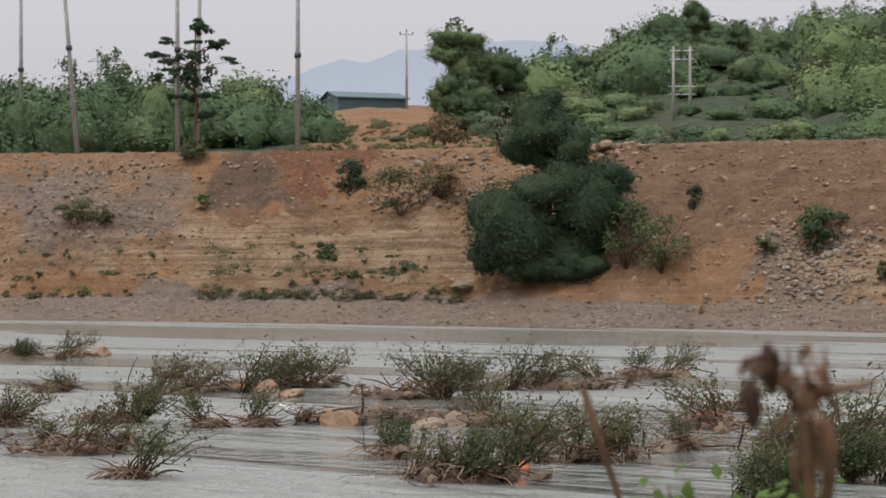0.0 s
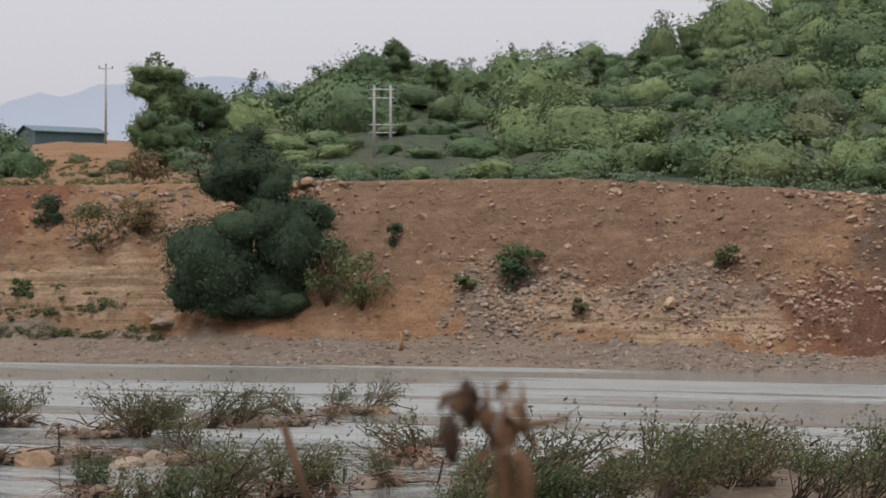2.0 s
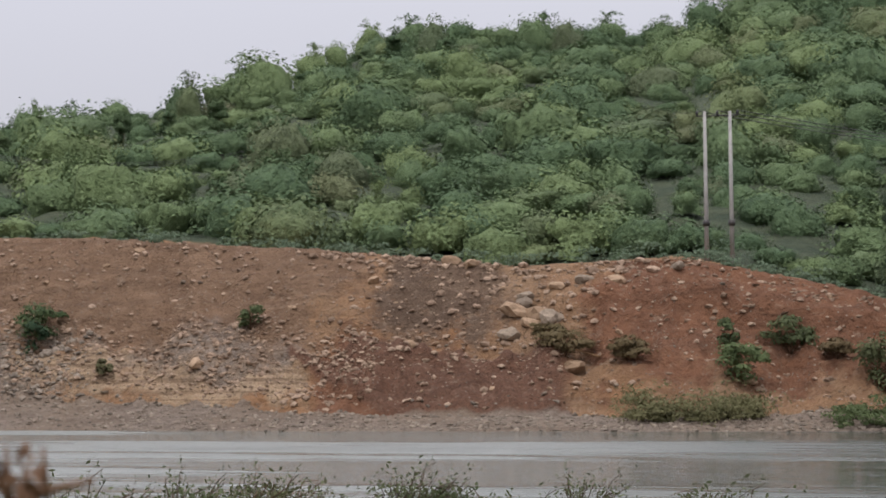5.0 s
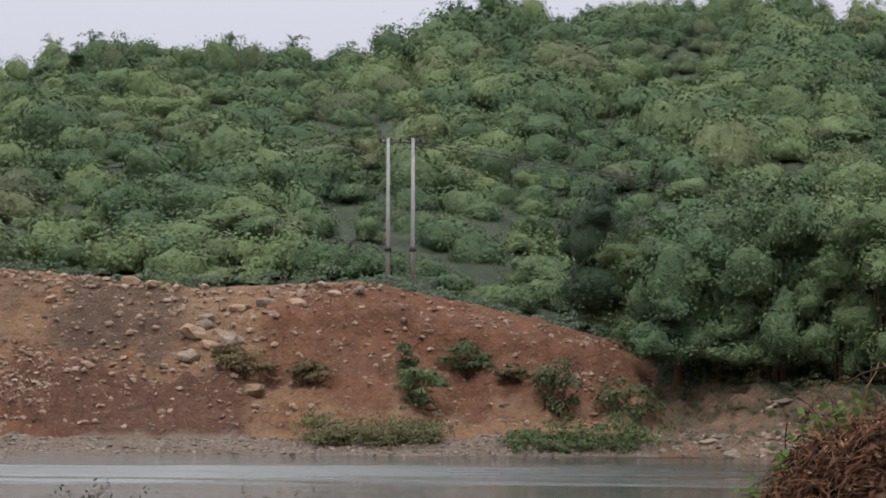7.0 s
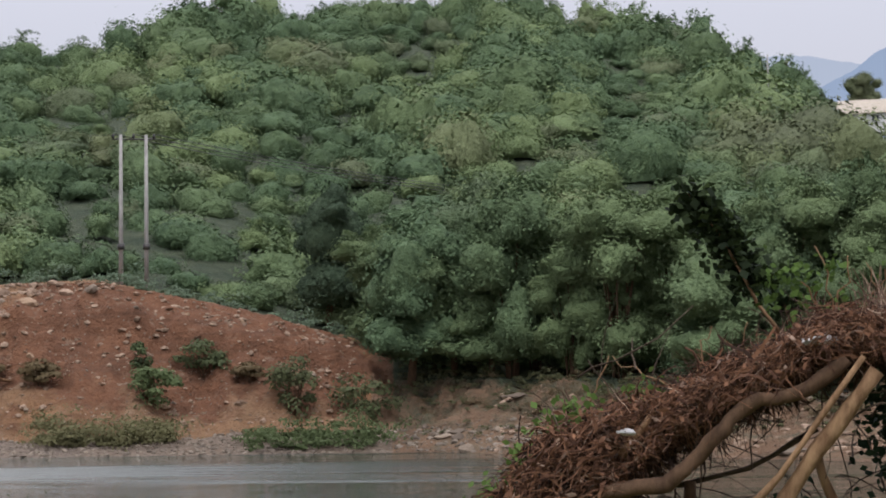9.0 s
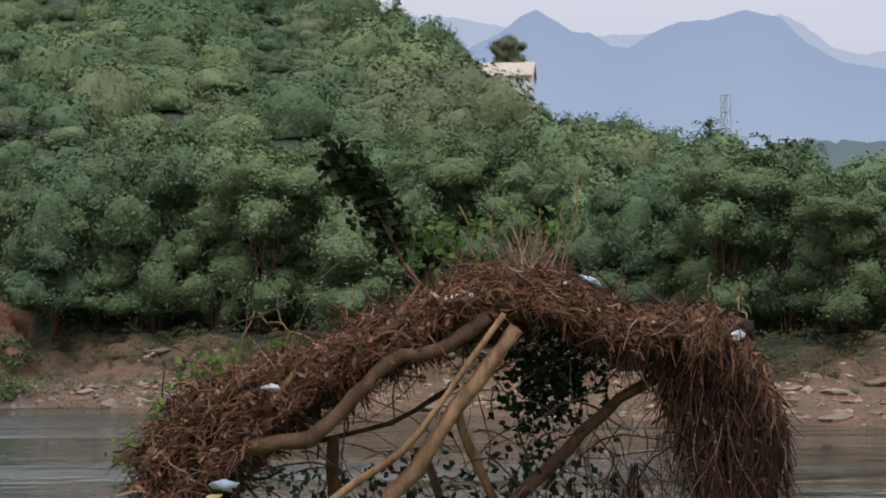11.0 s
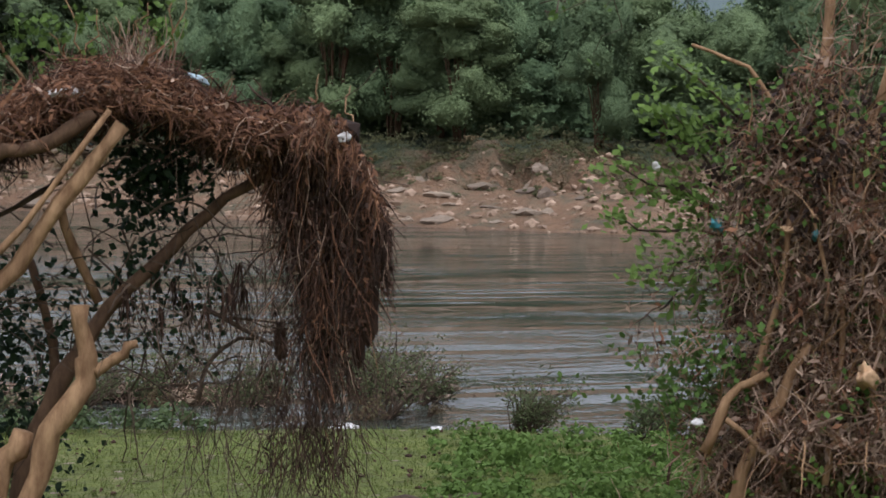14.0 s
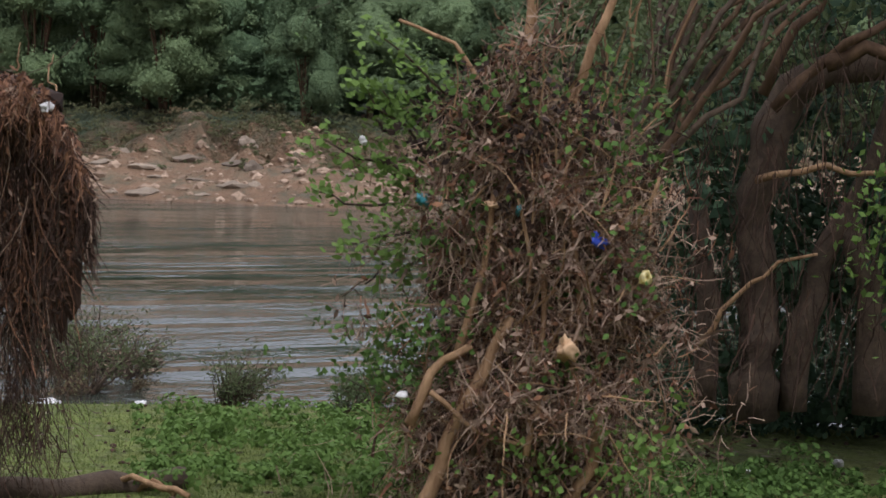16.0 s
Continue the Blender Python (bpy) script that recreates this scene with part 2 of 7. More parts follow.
TOE = np.array([1.9, 1.9, 2.0, 1.9, 1.7, 1.5, 1.0, 0.8, 0.8, 1.0, 1.2, 1.3, 1.4, 1.5, 1.6, 1.6, 1.6, 1.6])
RIM = np.array([3.22, 3.25, 3.32, 3.42, 3.52, 3.56, 3.24, 2.68, 2.82, 2.0, 1.1, 0.1, -0.15, -0.2, -0.4, -0.45, -0.5, -0.5])
RUN = np.array([20, 20, 19, 18, 16, 15, 15, 14, 14, 13, 12, 10, 9, 8, 8, 8, 8, 8.0])
CREST_AZ = np.array([-18, -13, -6, -2, 1, 3.5, 7, 10.6, 13.4, 16, 20.5, 25, 29, 32, 36.6, 41, 43.5, 46.3, 49.7, 51, 52, 55, 57, 61, 62.3, 66.5, 72, 86])
CREST = np.array([4.4, 4.3, 4.3, 4.6, 4.7, 5.2, 6.3, 5.7, 6.6, 6.7, 8.6, 8.7, 8.8, 9.6, 10.0, 9.9, 9.5, 8.5, 7.4, 6.2, 5.6, 4.6, 4.2, 3.6, 3.2, 1.9, 1.5, 1.2])
CREST += np.interp(CREST_AZ, [-18, 2, 4, 9, 16, 22, 46, 52, 66, 86], [0, 0, 0.05, 0.2, 0.45, 0.3, 0.2, 0.15, 0.25, 0.2])
CREST_R = np.interp(CREST_AZ, [-18, 3, 20, 36, 46, 55, 62, 72, 86], [300, 300, 400, 440, 400, 290, 230, 200, 190])


def profile(az):
    """The ground along one heading: distances and heights."""
    a = min(max(az, -18.0), 86.0)
    off = min(1.0, abs(az - a) / 40.0)
    s, b, t = (np.interp(a, AZ, k) for k in (SHORE, BEACH, TOE))
    run, rim = np.interp(a, AZ, RUN), np.interp(a, AZ, RIM)
    cr, ce = np.interp(a, CREST_AZ, CREST_R), np.interp(a, CREST_AZ, CREST)
    rr = s + b + run
    rz = 4.0 + rr * math.tan(radians(rim))
    cz = 4.0 + cr * math.tan(radians(ce))
    cz += off * (8 - cz)
    flat = 10.0 if a < 37 else 3.0
    r = [0.0, 5, 11, 16, 25.6, 27.2, 33, s - 9, s, s + b, rr, rr + flat, cr, cr + 130, 1300, 4600]
    z = [2.4, 2.35, 1.1, 0.5, 0.2, -0.12, -1.2, -1.2, 0.0, t, rz, rz + 0.5, cz, cz - 25, 12, 12]
    return np.array(r), np.array(z)


def smooth(x, lo, hi):
    k = min(1.0, max(0.0, (x - lo) / (hi - lo)))
    return k * k * (3 - 2 * k)


def window(x, a, b, soft):
    return smooth(x, a - soft, a + soft) * (1 - smooth(x, b - soft, b + soft))


def fan(az, u):
    """The heap of red spoil tipped over the bank."""
    wob = 0.35 * noise.noise(Vector((az * 0.9, u * 5, 4))) + 0.12 * noise.noise(Vector((az * 3.1, u * 15, 4)))
    left = 20.6 - 3.2 * smooth(u, -0.1, 0.42) + 1.6 * smooth(u, 0.42, 0.6) + wob
    top = 0.50 + 0.05 * math.sin(az * 1.3) + 0.1 * wob - 0.035 * max(0.0, az - 22.5)
    return smooth(az, left - 0.12, left + 0.12) * (1 - smooth(az, 24.6, 26.2)) * (1 - smooth(u, top - 0.12, top + 0.04))


def lumps(x, y, az, r, knots):
    """Unevenness of the ground."""
    s = knots[8]
    p = Vector((x, y, 0))
    if r < knots[5]:
        return 0.05 * noise.noise(p * 0.5) * min(1.0, r / 8)
    if r < s:
        return 0.0
    n1, n2, n3 = noise.noise(p * 0.11), noise.noise(p * 0.33 + Vector((5, 2, 1))), noise.noise(p * 0.95)
    if r < knots[9]:
        k = (r - s) / (knots[9] - s)
        return k * (0.22 * n1 + 0.22 * n2 + 0.08 * n3)
    if r < knots[10] + 0.1:
        u = (r - knots[9]) / (knots[10] - knots[9])
        gully = abs(noise.noise(Vector((az * 0.8, u * 1.1, 3.0))))
        step = 7.0 * u + 0.7 * n1 + 0.25 * n2
        shelf = (smooth(step % 1.0, 0.0, 0.3) - step % 1.0) * 1.5 * window(az, -12, 1.4, 1.5) * (1 - smooth(u, 0.35, 0.75))
        step = 4.0 * u + 1.1 * n1 + 0.3 * n2
        shelf += (smooth(step % 1.0, 0.0, 0.25) - step % 1.0) * 0.4 * smooth(az, 37, 39)
        shelf += 1.1 * window(az, 25.5, 35.5, 1.2) * (smooth(u + 0.04 * n2, 0.62, 0.68) - smooth(u, 0.70, 0.98))
        shelf += 0.9 * fan(az, u) * math.cos(min(1.0, u * 2.0) * 1.2)
        return shelf + math.sin(math.pi * min(1.0, u * 0.85 + 0.15)) * (1.1 * n1 + 0.85 * n2 + 0.42 * n3 - 2.0 * gully) + 0.16 * n2 + 0.2 * n3 + 0.16 * noise.noise(p * 2.1)
    if r < knots[12] + 40:
        k = min(1.0, (r - knots[10]) / 30)
        return k * (2.2 * n1 + 0.7 * n2) * (0.25 if az < 4 else 0.7) + 0.15 * n3 * (1 - k)
    return 0.0


def ground(az, r):
    kr, kz = profile(az)
    x, y = r * math.sin(radians(az)), r * math.cos(radians(az))
    return float(np.interp(r, kr, kz)) + lumps(x, y, az, r, kr)


def spot(az, r, up=0.0):
    """A place on the ground, by heading and distance."""
    return Vector((r * math.sin(radians(az)), r * math.cos(radians(az)), ground(az, r) + up))


def above(az, el, r):
    """A place in the air, by heading, elevation from the eye and distance."""
    return Vector((r * math.sin(radians(az)), r * math.cos(radians(az)), EYE.z + r * math.tan(radians(el))))


def bank(az, u):
    """A place on the far bank, from 0 at its toe to 1 at its rim."""
    kr, _ = profile(az)
    return spot(az, kr[9] + (kr[10] - kr[9]) * u)


def link_mesh(name, verts, faces, material, smooth_faces=False, attrs=()):
    """A mesh object from arrays; faces all of one size."""
    me = bpy.data.meshes.new(name)
    verts, faces = np.asarray(verts, np.float32), np.asarray(faces, np.int32)
    k = faces.shape[1]
    me.vertices.add(len(verts))
    me.vertices.foreach_set("co", verts.ravel())
    me.loops.add(faces.size)
    me.loops.foreach_set("vertex_index", faces.ravel())
    me.polygons.add(len(faces))
    me.polygons.foreach_set("loop_start", np.arange(0, faces.size, k, dtype=np.int32))
    me.polygons.foreach_set("use_smooth", np.full(len(faces), smooth_faces))
    me.update(calc_edges=True)
    for key, values in attrs:
        me.attributes.new(key, "FLOAT", "POINT").data.foreach_set("value", np.asarray(values, np.float32))
    me.materials.append(material)
    return new(name, me)


def build_ground():
    azs = np.concatenate([np.arange(-180, -20, 6.0), np.arange(-20, 88, 0.15), np.arange(88, 181, 6.0)])
    steps = [1, 4, 4, 4, 8, 2, 3, 4, 4, 14, 64, 8, 26, 4, 3, 2]
    zones = {k: [] for k in ("brown", "sand", "red", "dark", "gravel", "green", "lawn", "fan")}
    verts = []
    for az in azs:
        kr, kz = profile(az)
        rs = [kr[0]]
        for i in range(1, len(kr)):
            rs += list(np.linspace(kr[i - 1], kr[i], steps[i] + 1)[1:])
        for r in rs:
            x, y = r * math.sin(radians(az)), r * math.cos(radians(az))
            verts.append((x, y, float(np.interp(r, kr, kz)) + lumps(x, y, az, r, kr)))
            u = (r - kr[9]) / (kr[10] - kr[9])
            wa = az + 2.2 * noise.noise(Vector((az * 0.45, u * 2.6, 2))) + 0.8 * noise.noise(Vector((az * 1.6, u * 6, 2)))
            wu = u + 0.17 * noise.noise(Vector((az * 0.5, u * 2.2, 8))) + 0.08 * noise.noise(Vector((az * 1.9, u * 7, 8)))
            on = 1.0 if kr[9] <= r <= kr[10] + 3 or (az > 37 and kr[8] - 1 < r < kr[9]) else 0.0
            beach = 1.0 if kr[6] < r < kr[9] + 0.1 else 0.0
            w = lambda a, b, s, lo, hi, su: window(wa, a, b, s) * window(wu, lo, hi, su)
            zones["brown"].append(on * max(w(3.5, 19, 1.5, 0.35, 1.4, 0.2), w(-6, -3.5, 0.6, 0.5, 1.0, 0.1), 1.0 if az > 36.5 else 0.0))
            zones["sand"].append(on * max(w(-8.5, 0.8, 1.6, 0.06, 0.46, 0.12), w(10.6, 18.3, 1.4, 0.04, 0.36, 0.12), 0.4 * w(38, 86, 1, -0.6, 0.3, 0.2)))
            zones["red"].append(on * max(w(18.9, 25.6, 1.1, -0.5, 0.42 - 0.05 * (wa - 22), 0.2), w(26, 37, 1.6, 0.2, 1.5, 0.25), 1.5 * w(-4.3, -2.9, 0.35, 0.6, 1.02, 0.1)))
            zones["dark"].append(on * max(0.45 if az > 37 else 0.0, 0.9 * w(20.0, 23.6, 1.5, 0.5, 1.15, 0.25), 1.0 * w(-6.4, -4.5, 0.4, 0.62, 0.98, 0.12)))
            zones["gravel"].append(max(beach * (0.22 if az > 37 else 0.95), on * max(0.75 * w(-13, -7.4, 1.2, 0.25, 0.9, 0.25), 0.85 * w(8.9, 11.1, 0.9, -0.4, 0.5, 0.25), 0.65 * w(13, 19, 1.0, 0.22, 0.5, 0.1))))
            zones["green"].append(float(smooth(r, kr[10] + 5, kr[10] + 11)) * float(smooth(az, -3.2, -4.4) + smooth(az, 1.0, 2.5)) if r > kr[10] else 0.0)
            if az > 37 and r > kr[8]:
                zones["green"][-1] = max(smooth(wu, 0.5, 1.1), 0.44 if wu > 0.2 else 0.33)
            zones["fan"].append(fan(az, u) * on)
            zones["lawn"].append(1.0 if r < 26.2 else 0.0)
    m, k = len(azs), len(rs)
    i = np.arange(m)[:, None] * k + np.arange(k - 1)[None, :]
    i = i[:-1].ravel()
    faces = np.stack([i, i + k, i + k + 1, i + 1], 1)
    ob = link_mesh("ground", verts, faces, EARTH, True, zones.items())
    tagged(ob, "cut earth river bank, gravel beach, hillside and lawn", "ground", kind="structure")


build_ground()

wv, wf = [], []
for az in range(-180, 180, 3):
    wv += [(26 * math.sin(radians(az)), 26 * math.cos(radians(az)), 0), (200 * math.sin(radians(az)), 200 * math.cos(radians(az)), 0)]
wn_ = len(wv)
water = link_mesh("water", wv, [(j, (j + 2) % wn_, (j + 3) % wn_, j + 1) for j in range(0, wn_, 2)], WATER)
tagged(water, "grey-green rippled river water", "water", kind="structure")

# ---- builders ----


def part(name, data, material, parent, label=""):
    """Verts and faces (of one size) as one mesh under a thing."""
    ob = link_mesh(name, data[0], data[1], material, data[2] if len(data) > 2 else False, data[3] if len(data) > 3 else ())
    ob.parent = parent
    return tagged(ob, label)


def thing(name, label, category, m, group="", kind=""):
    ob = new(name)
    ob.empty_display_size = 0.2
    ob.matrix_basis = m if isinstance(m, Matrix) else Matrix.Translation(m)
    return tagged(ob, label, category, group, kind)


def merge(pieces):
    """Joins (verts, faces) pairs whose faces have the same size."""
    vs, fs, k = [], [], 0
    for v, f in pieces:
        v, f = np.asarray(v, float), np.asarray(f, int)
        vs.append(v)
        fs.append(f + k)
        k += len(v)
    return np.concatenate(vs), np.concatenate(fs)


def tube(points, radii, sides=6):
    """A round limb along points, closed at its ends by a taper."""
    p = np.asarray(points, float)
    rad = np.broadcast_to(np.asarray(radii, float), (len(p),)).copy()
    p = np.concatenate([p[:1], p, p[-1:]])
    rad = np.concatenate([[0.001], rad, [0.001]])
    d = np.gradient(p, axis=0)
    d[0], d[-1] = d[1], d[-2]
    d /= np.linalg.norm(d, axis=1)[:, None] + 1e-9
    ref = np.array([0.31, 0.83, 0.12]) if abs(d[:, 2]).mean() > 0.8 else np.array([0.05, 0.03, 1.0])
    a = np.cross(d, ref)
    a /= np.linalg.norm(a, axis=1)[:, None] + 1e-9
    b = np.cross(d, a)
    t = np.arange(sides) * 2 * np.pi / sides
    ring = a[:, None] * np.cos(t)[None, :, None] + b[:, None] * np.sin(t)[None, :, None]
    v = p[:, None] + ring * rad[:, None, None]
    n = len(p)
    i = (np.arange(n - 1)[:, None] * sides + np.arange(sides)[None]).ravel()
    j = (np.arange(n - 1)[:, None] * sides + (np.arange(sides)[None] + 1) % sides).ravel()
    return v.reshape(-1, 3), np.stack([i, j, j + sides, i + sides], 1)


def bent(a, b, rng, wobble=0.08, n=6, sag=0.0):
    """Points of a crooked line from a to b."""
    a, b = np.asarray(a, float), np.asarray(b, float)
    t = np.linspace(0, 1, n)[:, None]
    p = a + (b - a) * t
    w = rng.normal(0, 1, (n, 3)) * np.linalg.norm(b - a) * wobble * np.sin(np.pi * t)
    p += w
    p[:, 2] -= sag * (4 * t * (1 - t))[:, 0]
    return p


def box(size, at=(0, 0, 0)):
    s, c = np.array(size, float) / 2, np.array(at, float)
    v = np.array([(x, y, z) for x in (-1, 1) for y in (-1, 1) for z in (-1, 1)]) * s + c
    return v, np.array([(0, 1, 3, 2), (4, 6, 7, 5), (0, 4, 5, 1), (2, 3, 7, 6), (0, 2, 6, 4), (1, 5, 7, 3)])


def units(rng, n):
    d = rng.normal(size=(n, 3))
    return d / (np.linalg.norm(d, axis=1)[:, None] + 1e-9)


def leaves(centers, facing, size, rng, long=1.7, spin=0.35):
    """Leaf-shaped pieces at centers, facing roughly along facing; pointed and folded a little on the midrib."""
    c = np.asarray(centers, float)
    n = len(c)
    s = np.broadcast_to(np.asarray(size, float), (n,))[:, None] * rng.uniform(0.65, 1.35, (n, 1))
    f = np.asarray(facing, float) + units(rng, n) * spin
    f /= np.linalg.norm(f, axis=1)[:, None] + 1e-9
    t = np.cross(f, units(rng, n))
    t /= np.linalg.norm(t, axis=1)[:, None] + 1e-9
    b = np.cross(f, t)
    w = s / long
    v = np.stack([c - t * s * 0.5, c + b * w * 0.5 - f * s * 0.08, c + t * s * 0.5 - f * s * 0.12, c - b * w * 0.5 - f * s * 0.08], 1)
    return v.reshape(-1, 3), np.arange(4 * n).reshape(n, 4)


def core(c, r, rng):
    """A small uneven clod of four-sided faces."""
    v, f = box((1.15, 1.15, 1.15))
    v = np.concatenate([v, np.array([(1, 0, 0), (-1, 0, 0), (0, 1, 0), (0, -1, 0), (0, 0, 1), (0, 0, -1)]) * 0.98])
    side = {8: (4, 6, 7, 5), 9: (0, 1, 3, 2), 10: (2, 3, 7, 6), 11: (0, 4, 5, 1), 12: (1, 5, 7, 3), 13: (0, 2, 6, 4)}
    edges = [(4, 5, 8, 11), (5, 7, 8, 12), (7, 6, 8, 10), (6, 4, 8, 13), (0, 1, 9, 11), (1, 3, 9, 12), (3, 2, 9, 10), (2, 0, 9, 13), (2, 6, 10, 13), (3, 7, 10, 12), (0, 4, 11, 13), (1, 5, 11, 12)]
    q = v * rng.uniform(0.8, 1.15, (14, 1)) * np.asarray(r) + np.asarray(c)
    return q, np.array([(a, m, b, n) for a, b, m, n in edges])


def crown(rng, middle, radii, blobs, per, size, long=1.7, spread=0.75, low=-0.35, blob=0.48, droop=0.0):
    """Leaves over the surfaces of several uneven clumps in an ellipsoid."""
    middle, radii = np.asarray(middle, float), np.asarray(radii, float)
    cs, fs = [], []
    for _ in range(blobs):
        d = units(rng, 1)[0] * rng.uniform(0.25, 1) ** 0.5
        if d[2] < low:
            d[2] = -d[2] * 0.6
        c = middle + d * radii * spread
        r = radii * blob * rng.uniform(0.6, 1.25) * np.array([1, 1, 0.8])
        q = units(rng, per)
        q[:, 2] = np.where(q[:, 2] < -0.45, -q[:, 2], q[:, 2])
        p = c + q * r * rng.uniform(0.55, 1.12, (per, 1))
        if droop:
            p[:, 2] -= droop * (np.linalg.norm((p - middle)[:, :2], axis=1) / radii[0]) ** 2
        cs.append(p)
        fs.append(q + np.array([0, 0, 0.2]))
    return leaves(np.concatenate(cs), np.concatenate(fs), size, rng, long)


def unit_ball(level):
    bm = bmesh.new()
    bmesh.ops.create_icosphere(bm, subdivisions=level, radius=1.0)
    v = np.array([q.co[:] for q in bm.verts])
    f = np.array([[q.index for q in p.verts] for p in bm.faces])
    bm.free()
    return v / np.linalg.norm(v, axis=1)[:, None], f


BALLS = {level: unit_ball(level) for level in (2, 3, 4)}


def tri_leaves(c, facing, size, rng, long=1.6, spin=0.5):
    """Three-cornered leaf sprays at c, facing roughly along facing."""
    n = len(c)
    s = np.broadcast_to(np.asarray(size, float), (n,))[:, None] * rng.uniform(0.6, 1.4, (n, 1))
    f = facing + units(rng, n) * spin
    f /= np.linalg.norm(f, axis=1)[:, None] + 1e-9
    t = np.cross(f, units(rng, n))
    t /= np.linalg.norm(t, axis=1)[:, None] + 1e-9
    b = np.cross(f, t)
    v = np.stack([c - t * s * 0.5, c + t * s * 0.5 - f * s * 0.15, c + b * s / long], 1)
    return v.reshape(-1, 3), np.arange(3 * n).reshape(n, 3)


def foliage(rng, lobes=16, sprays=900, size=0.12, level=2, base=-0.45, lobe=0.36, fray=0.10):
    """A crown of about unit radius: a ragged heart of many lobes, hidden by leaf sprays."""
    d, f = BALLS[level]
    c = units(rng, lobes) * rng.uniform(0.35, 0.8, (lobes, 1))
    c[:, 2] = np.where(c[:, 2] < -0.3, -c[:, 2], c[:, 2])
    r = rng.uniform(0.6, 1.3, lobes) * lobe

    def surface(d):
        along = d @ c.T
        disc = along ** 2 - (c ** 2).sum(1)[None] + (r ** 2)[None]
        reach = np.where(disc > 0, along + np.sqrt(np.maximum(disc, 0)), 0.0)
        far = np.maximum(reach.max(1), 0.45)
        out = d * 0.35 + (d * far[:, None] - c[reach.argmax(1)]) / lobe
        return d * far[:, None], out / (np.linalg.norm(out, axis=1)[:, None] + 1e-9)

    p, _ = surface(d)
    p = p * rng.uniform(0.8, 0.97, (len(d), 1))
    f = f[d[f][:, :, 2].mean(1) > base]
    q = units(rng, sprays * 2)
    q = q[q[:, 2] > base][:sprays]
    q, out = surface(q)
    m = len(q)
    q = q + out * rng.normal(0.0, fray, (m, 1)) * (1 + 0.5 * (rng.random((m, 1)) < 0.1)) + rng.normal(0, 0.03, (m, 3))
    lv, lf = tri_leaves(q, out + (0, 0, 0.12), size, rng, 1.5, 0.38)
    return np.concatenate([p, lv]), np.concatenate([f, lf + len(p)])


def plumes(rng, count, sprays, size, height=1.0, reach=0.7):
    """Arching bamboo tips over a crown of unit radius."""
    c, w = [], []
    for _ in range(count):
        a = rng.uniform(0, 2 * np.pi)
        k = rng.uniform(0.3, 1.0) * reach
        t = rng.uniform(0.15, 1.0, sprays)
        x = np.stack([np.cos(a) * k * t ** 2, np.sin(a) * k * t ** 2, height * rng.uniform(0.75, 1.1) * np.sin(t * np.pi * 0.62)], 1)
        c.append(x + rng.normal(0, 0.05, (sprays, 3)) * (0.4 + 0.8 * np.sin(t * 3.1))[:, None])
        w.append(units(rng, sprays) + (0, 0, 0.3))
    return tri_leaves(np.concatenate(c), np.concatenate(w), size, rng, 2.4)


# ---- distance: mountains behind the hills ----


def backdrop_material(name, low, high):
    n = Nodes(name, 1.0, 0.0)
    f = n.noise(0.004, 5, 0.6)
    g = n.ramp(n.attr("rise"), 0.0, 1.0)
    # air haze is painted in: pale blue tones that give off their own glow
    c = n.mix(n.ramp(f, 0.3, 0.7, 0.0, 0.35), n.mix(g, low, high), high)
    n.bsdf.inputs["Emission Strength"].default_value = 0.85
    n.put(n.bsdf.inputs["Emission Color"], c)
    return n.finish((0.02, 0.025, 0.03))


def mountain(name, keys, r, material, rough, seed):
    ka, ke = zip(*keys)
    azs = np.arange(ka[0], ka[-1] + 0.01, 0.06)
    v, rise = [], []
    for a in azs:
        e = float(np.interp(a, ka, ke))
        e += rough * (noise.noise(Vector((a * 1.3, seed, 0))) + 0.5 * noise.noise(Vector((a * 4.5, seed, 3))) + 0.25 * noise.noise(Vector((a * 14, seed, 3))))
        for k in range(5):
            q = k / 4
            v.append(above(a, -0.2 + (e + 0.2) * q, r * (0.85 + 0.15 * q)))
            rise.append(q)
    i = (np.arange(len(azs) - 1)[:, None] * 5 + np.arange(4)[None]).ravel()
    ob = link_mesh(name, v, np.stack([i, i + 5, i + 6, i + 1], 1), material, True, [("rise", rise)])
    tagged(ob, "hazy blue-grey mountain range on the horizon", "mountains", kind="structure")


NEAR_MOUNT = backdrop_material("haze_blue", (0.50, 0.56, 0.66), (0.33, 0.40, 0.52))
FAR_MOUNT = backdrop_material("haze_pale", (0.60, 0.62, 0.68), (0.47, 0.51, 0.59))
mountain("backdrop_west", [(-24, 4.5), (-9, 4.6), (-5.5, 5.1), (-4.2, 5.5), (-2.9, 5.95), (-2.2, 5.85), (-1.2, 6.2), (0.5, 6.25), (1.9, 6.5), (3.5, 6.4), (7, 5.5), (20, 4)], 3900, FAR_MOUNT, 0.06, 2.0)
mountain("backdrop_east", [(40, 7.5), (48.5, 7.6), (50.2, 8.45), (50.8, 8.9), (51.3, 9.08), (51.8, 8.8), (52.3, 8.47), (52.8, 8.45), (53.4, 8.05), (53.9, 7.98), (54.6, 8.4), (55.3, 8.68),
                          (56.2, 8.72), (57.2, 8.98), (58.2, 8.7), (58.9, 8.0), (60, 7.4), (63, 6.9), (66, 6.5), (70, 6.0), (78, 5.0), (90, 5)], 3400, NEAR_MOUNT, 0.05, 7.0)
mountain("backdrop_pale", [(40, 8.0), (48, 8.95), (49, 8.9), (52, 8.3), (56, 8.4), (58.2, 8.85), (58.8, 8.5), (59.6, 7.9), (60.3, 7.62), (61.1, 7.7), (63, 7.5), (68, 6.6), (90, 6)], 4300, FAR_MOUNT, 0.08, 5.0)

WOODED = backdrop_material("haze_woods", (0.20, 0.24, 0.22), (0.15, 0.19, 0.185))
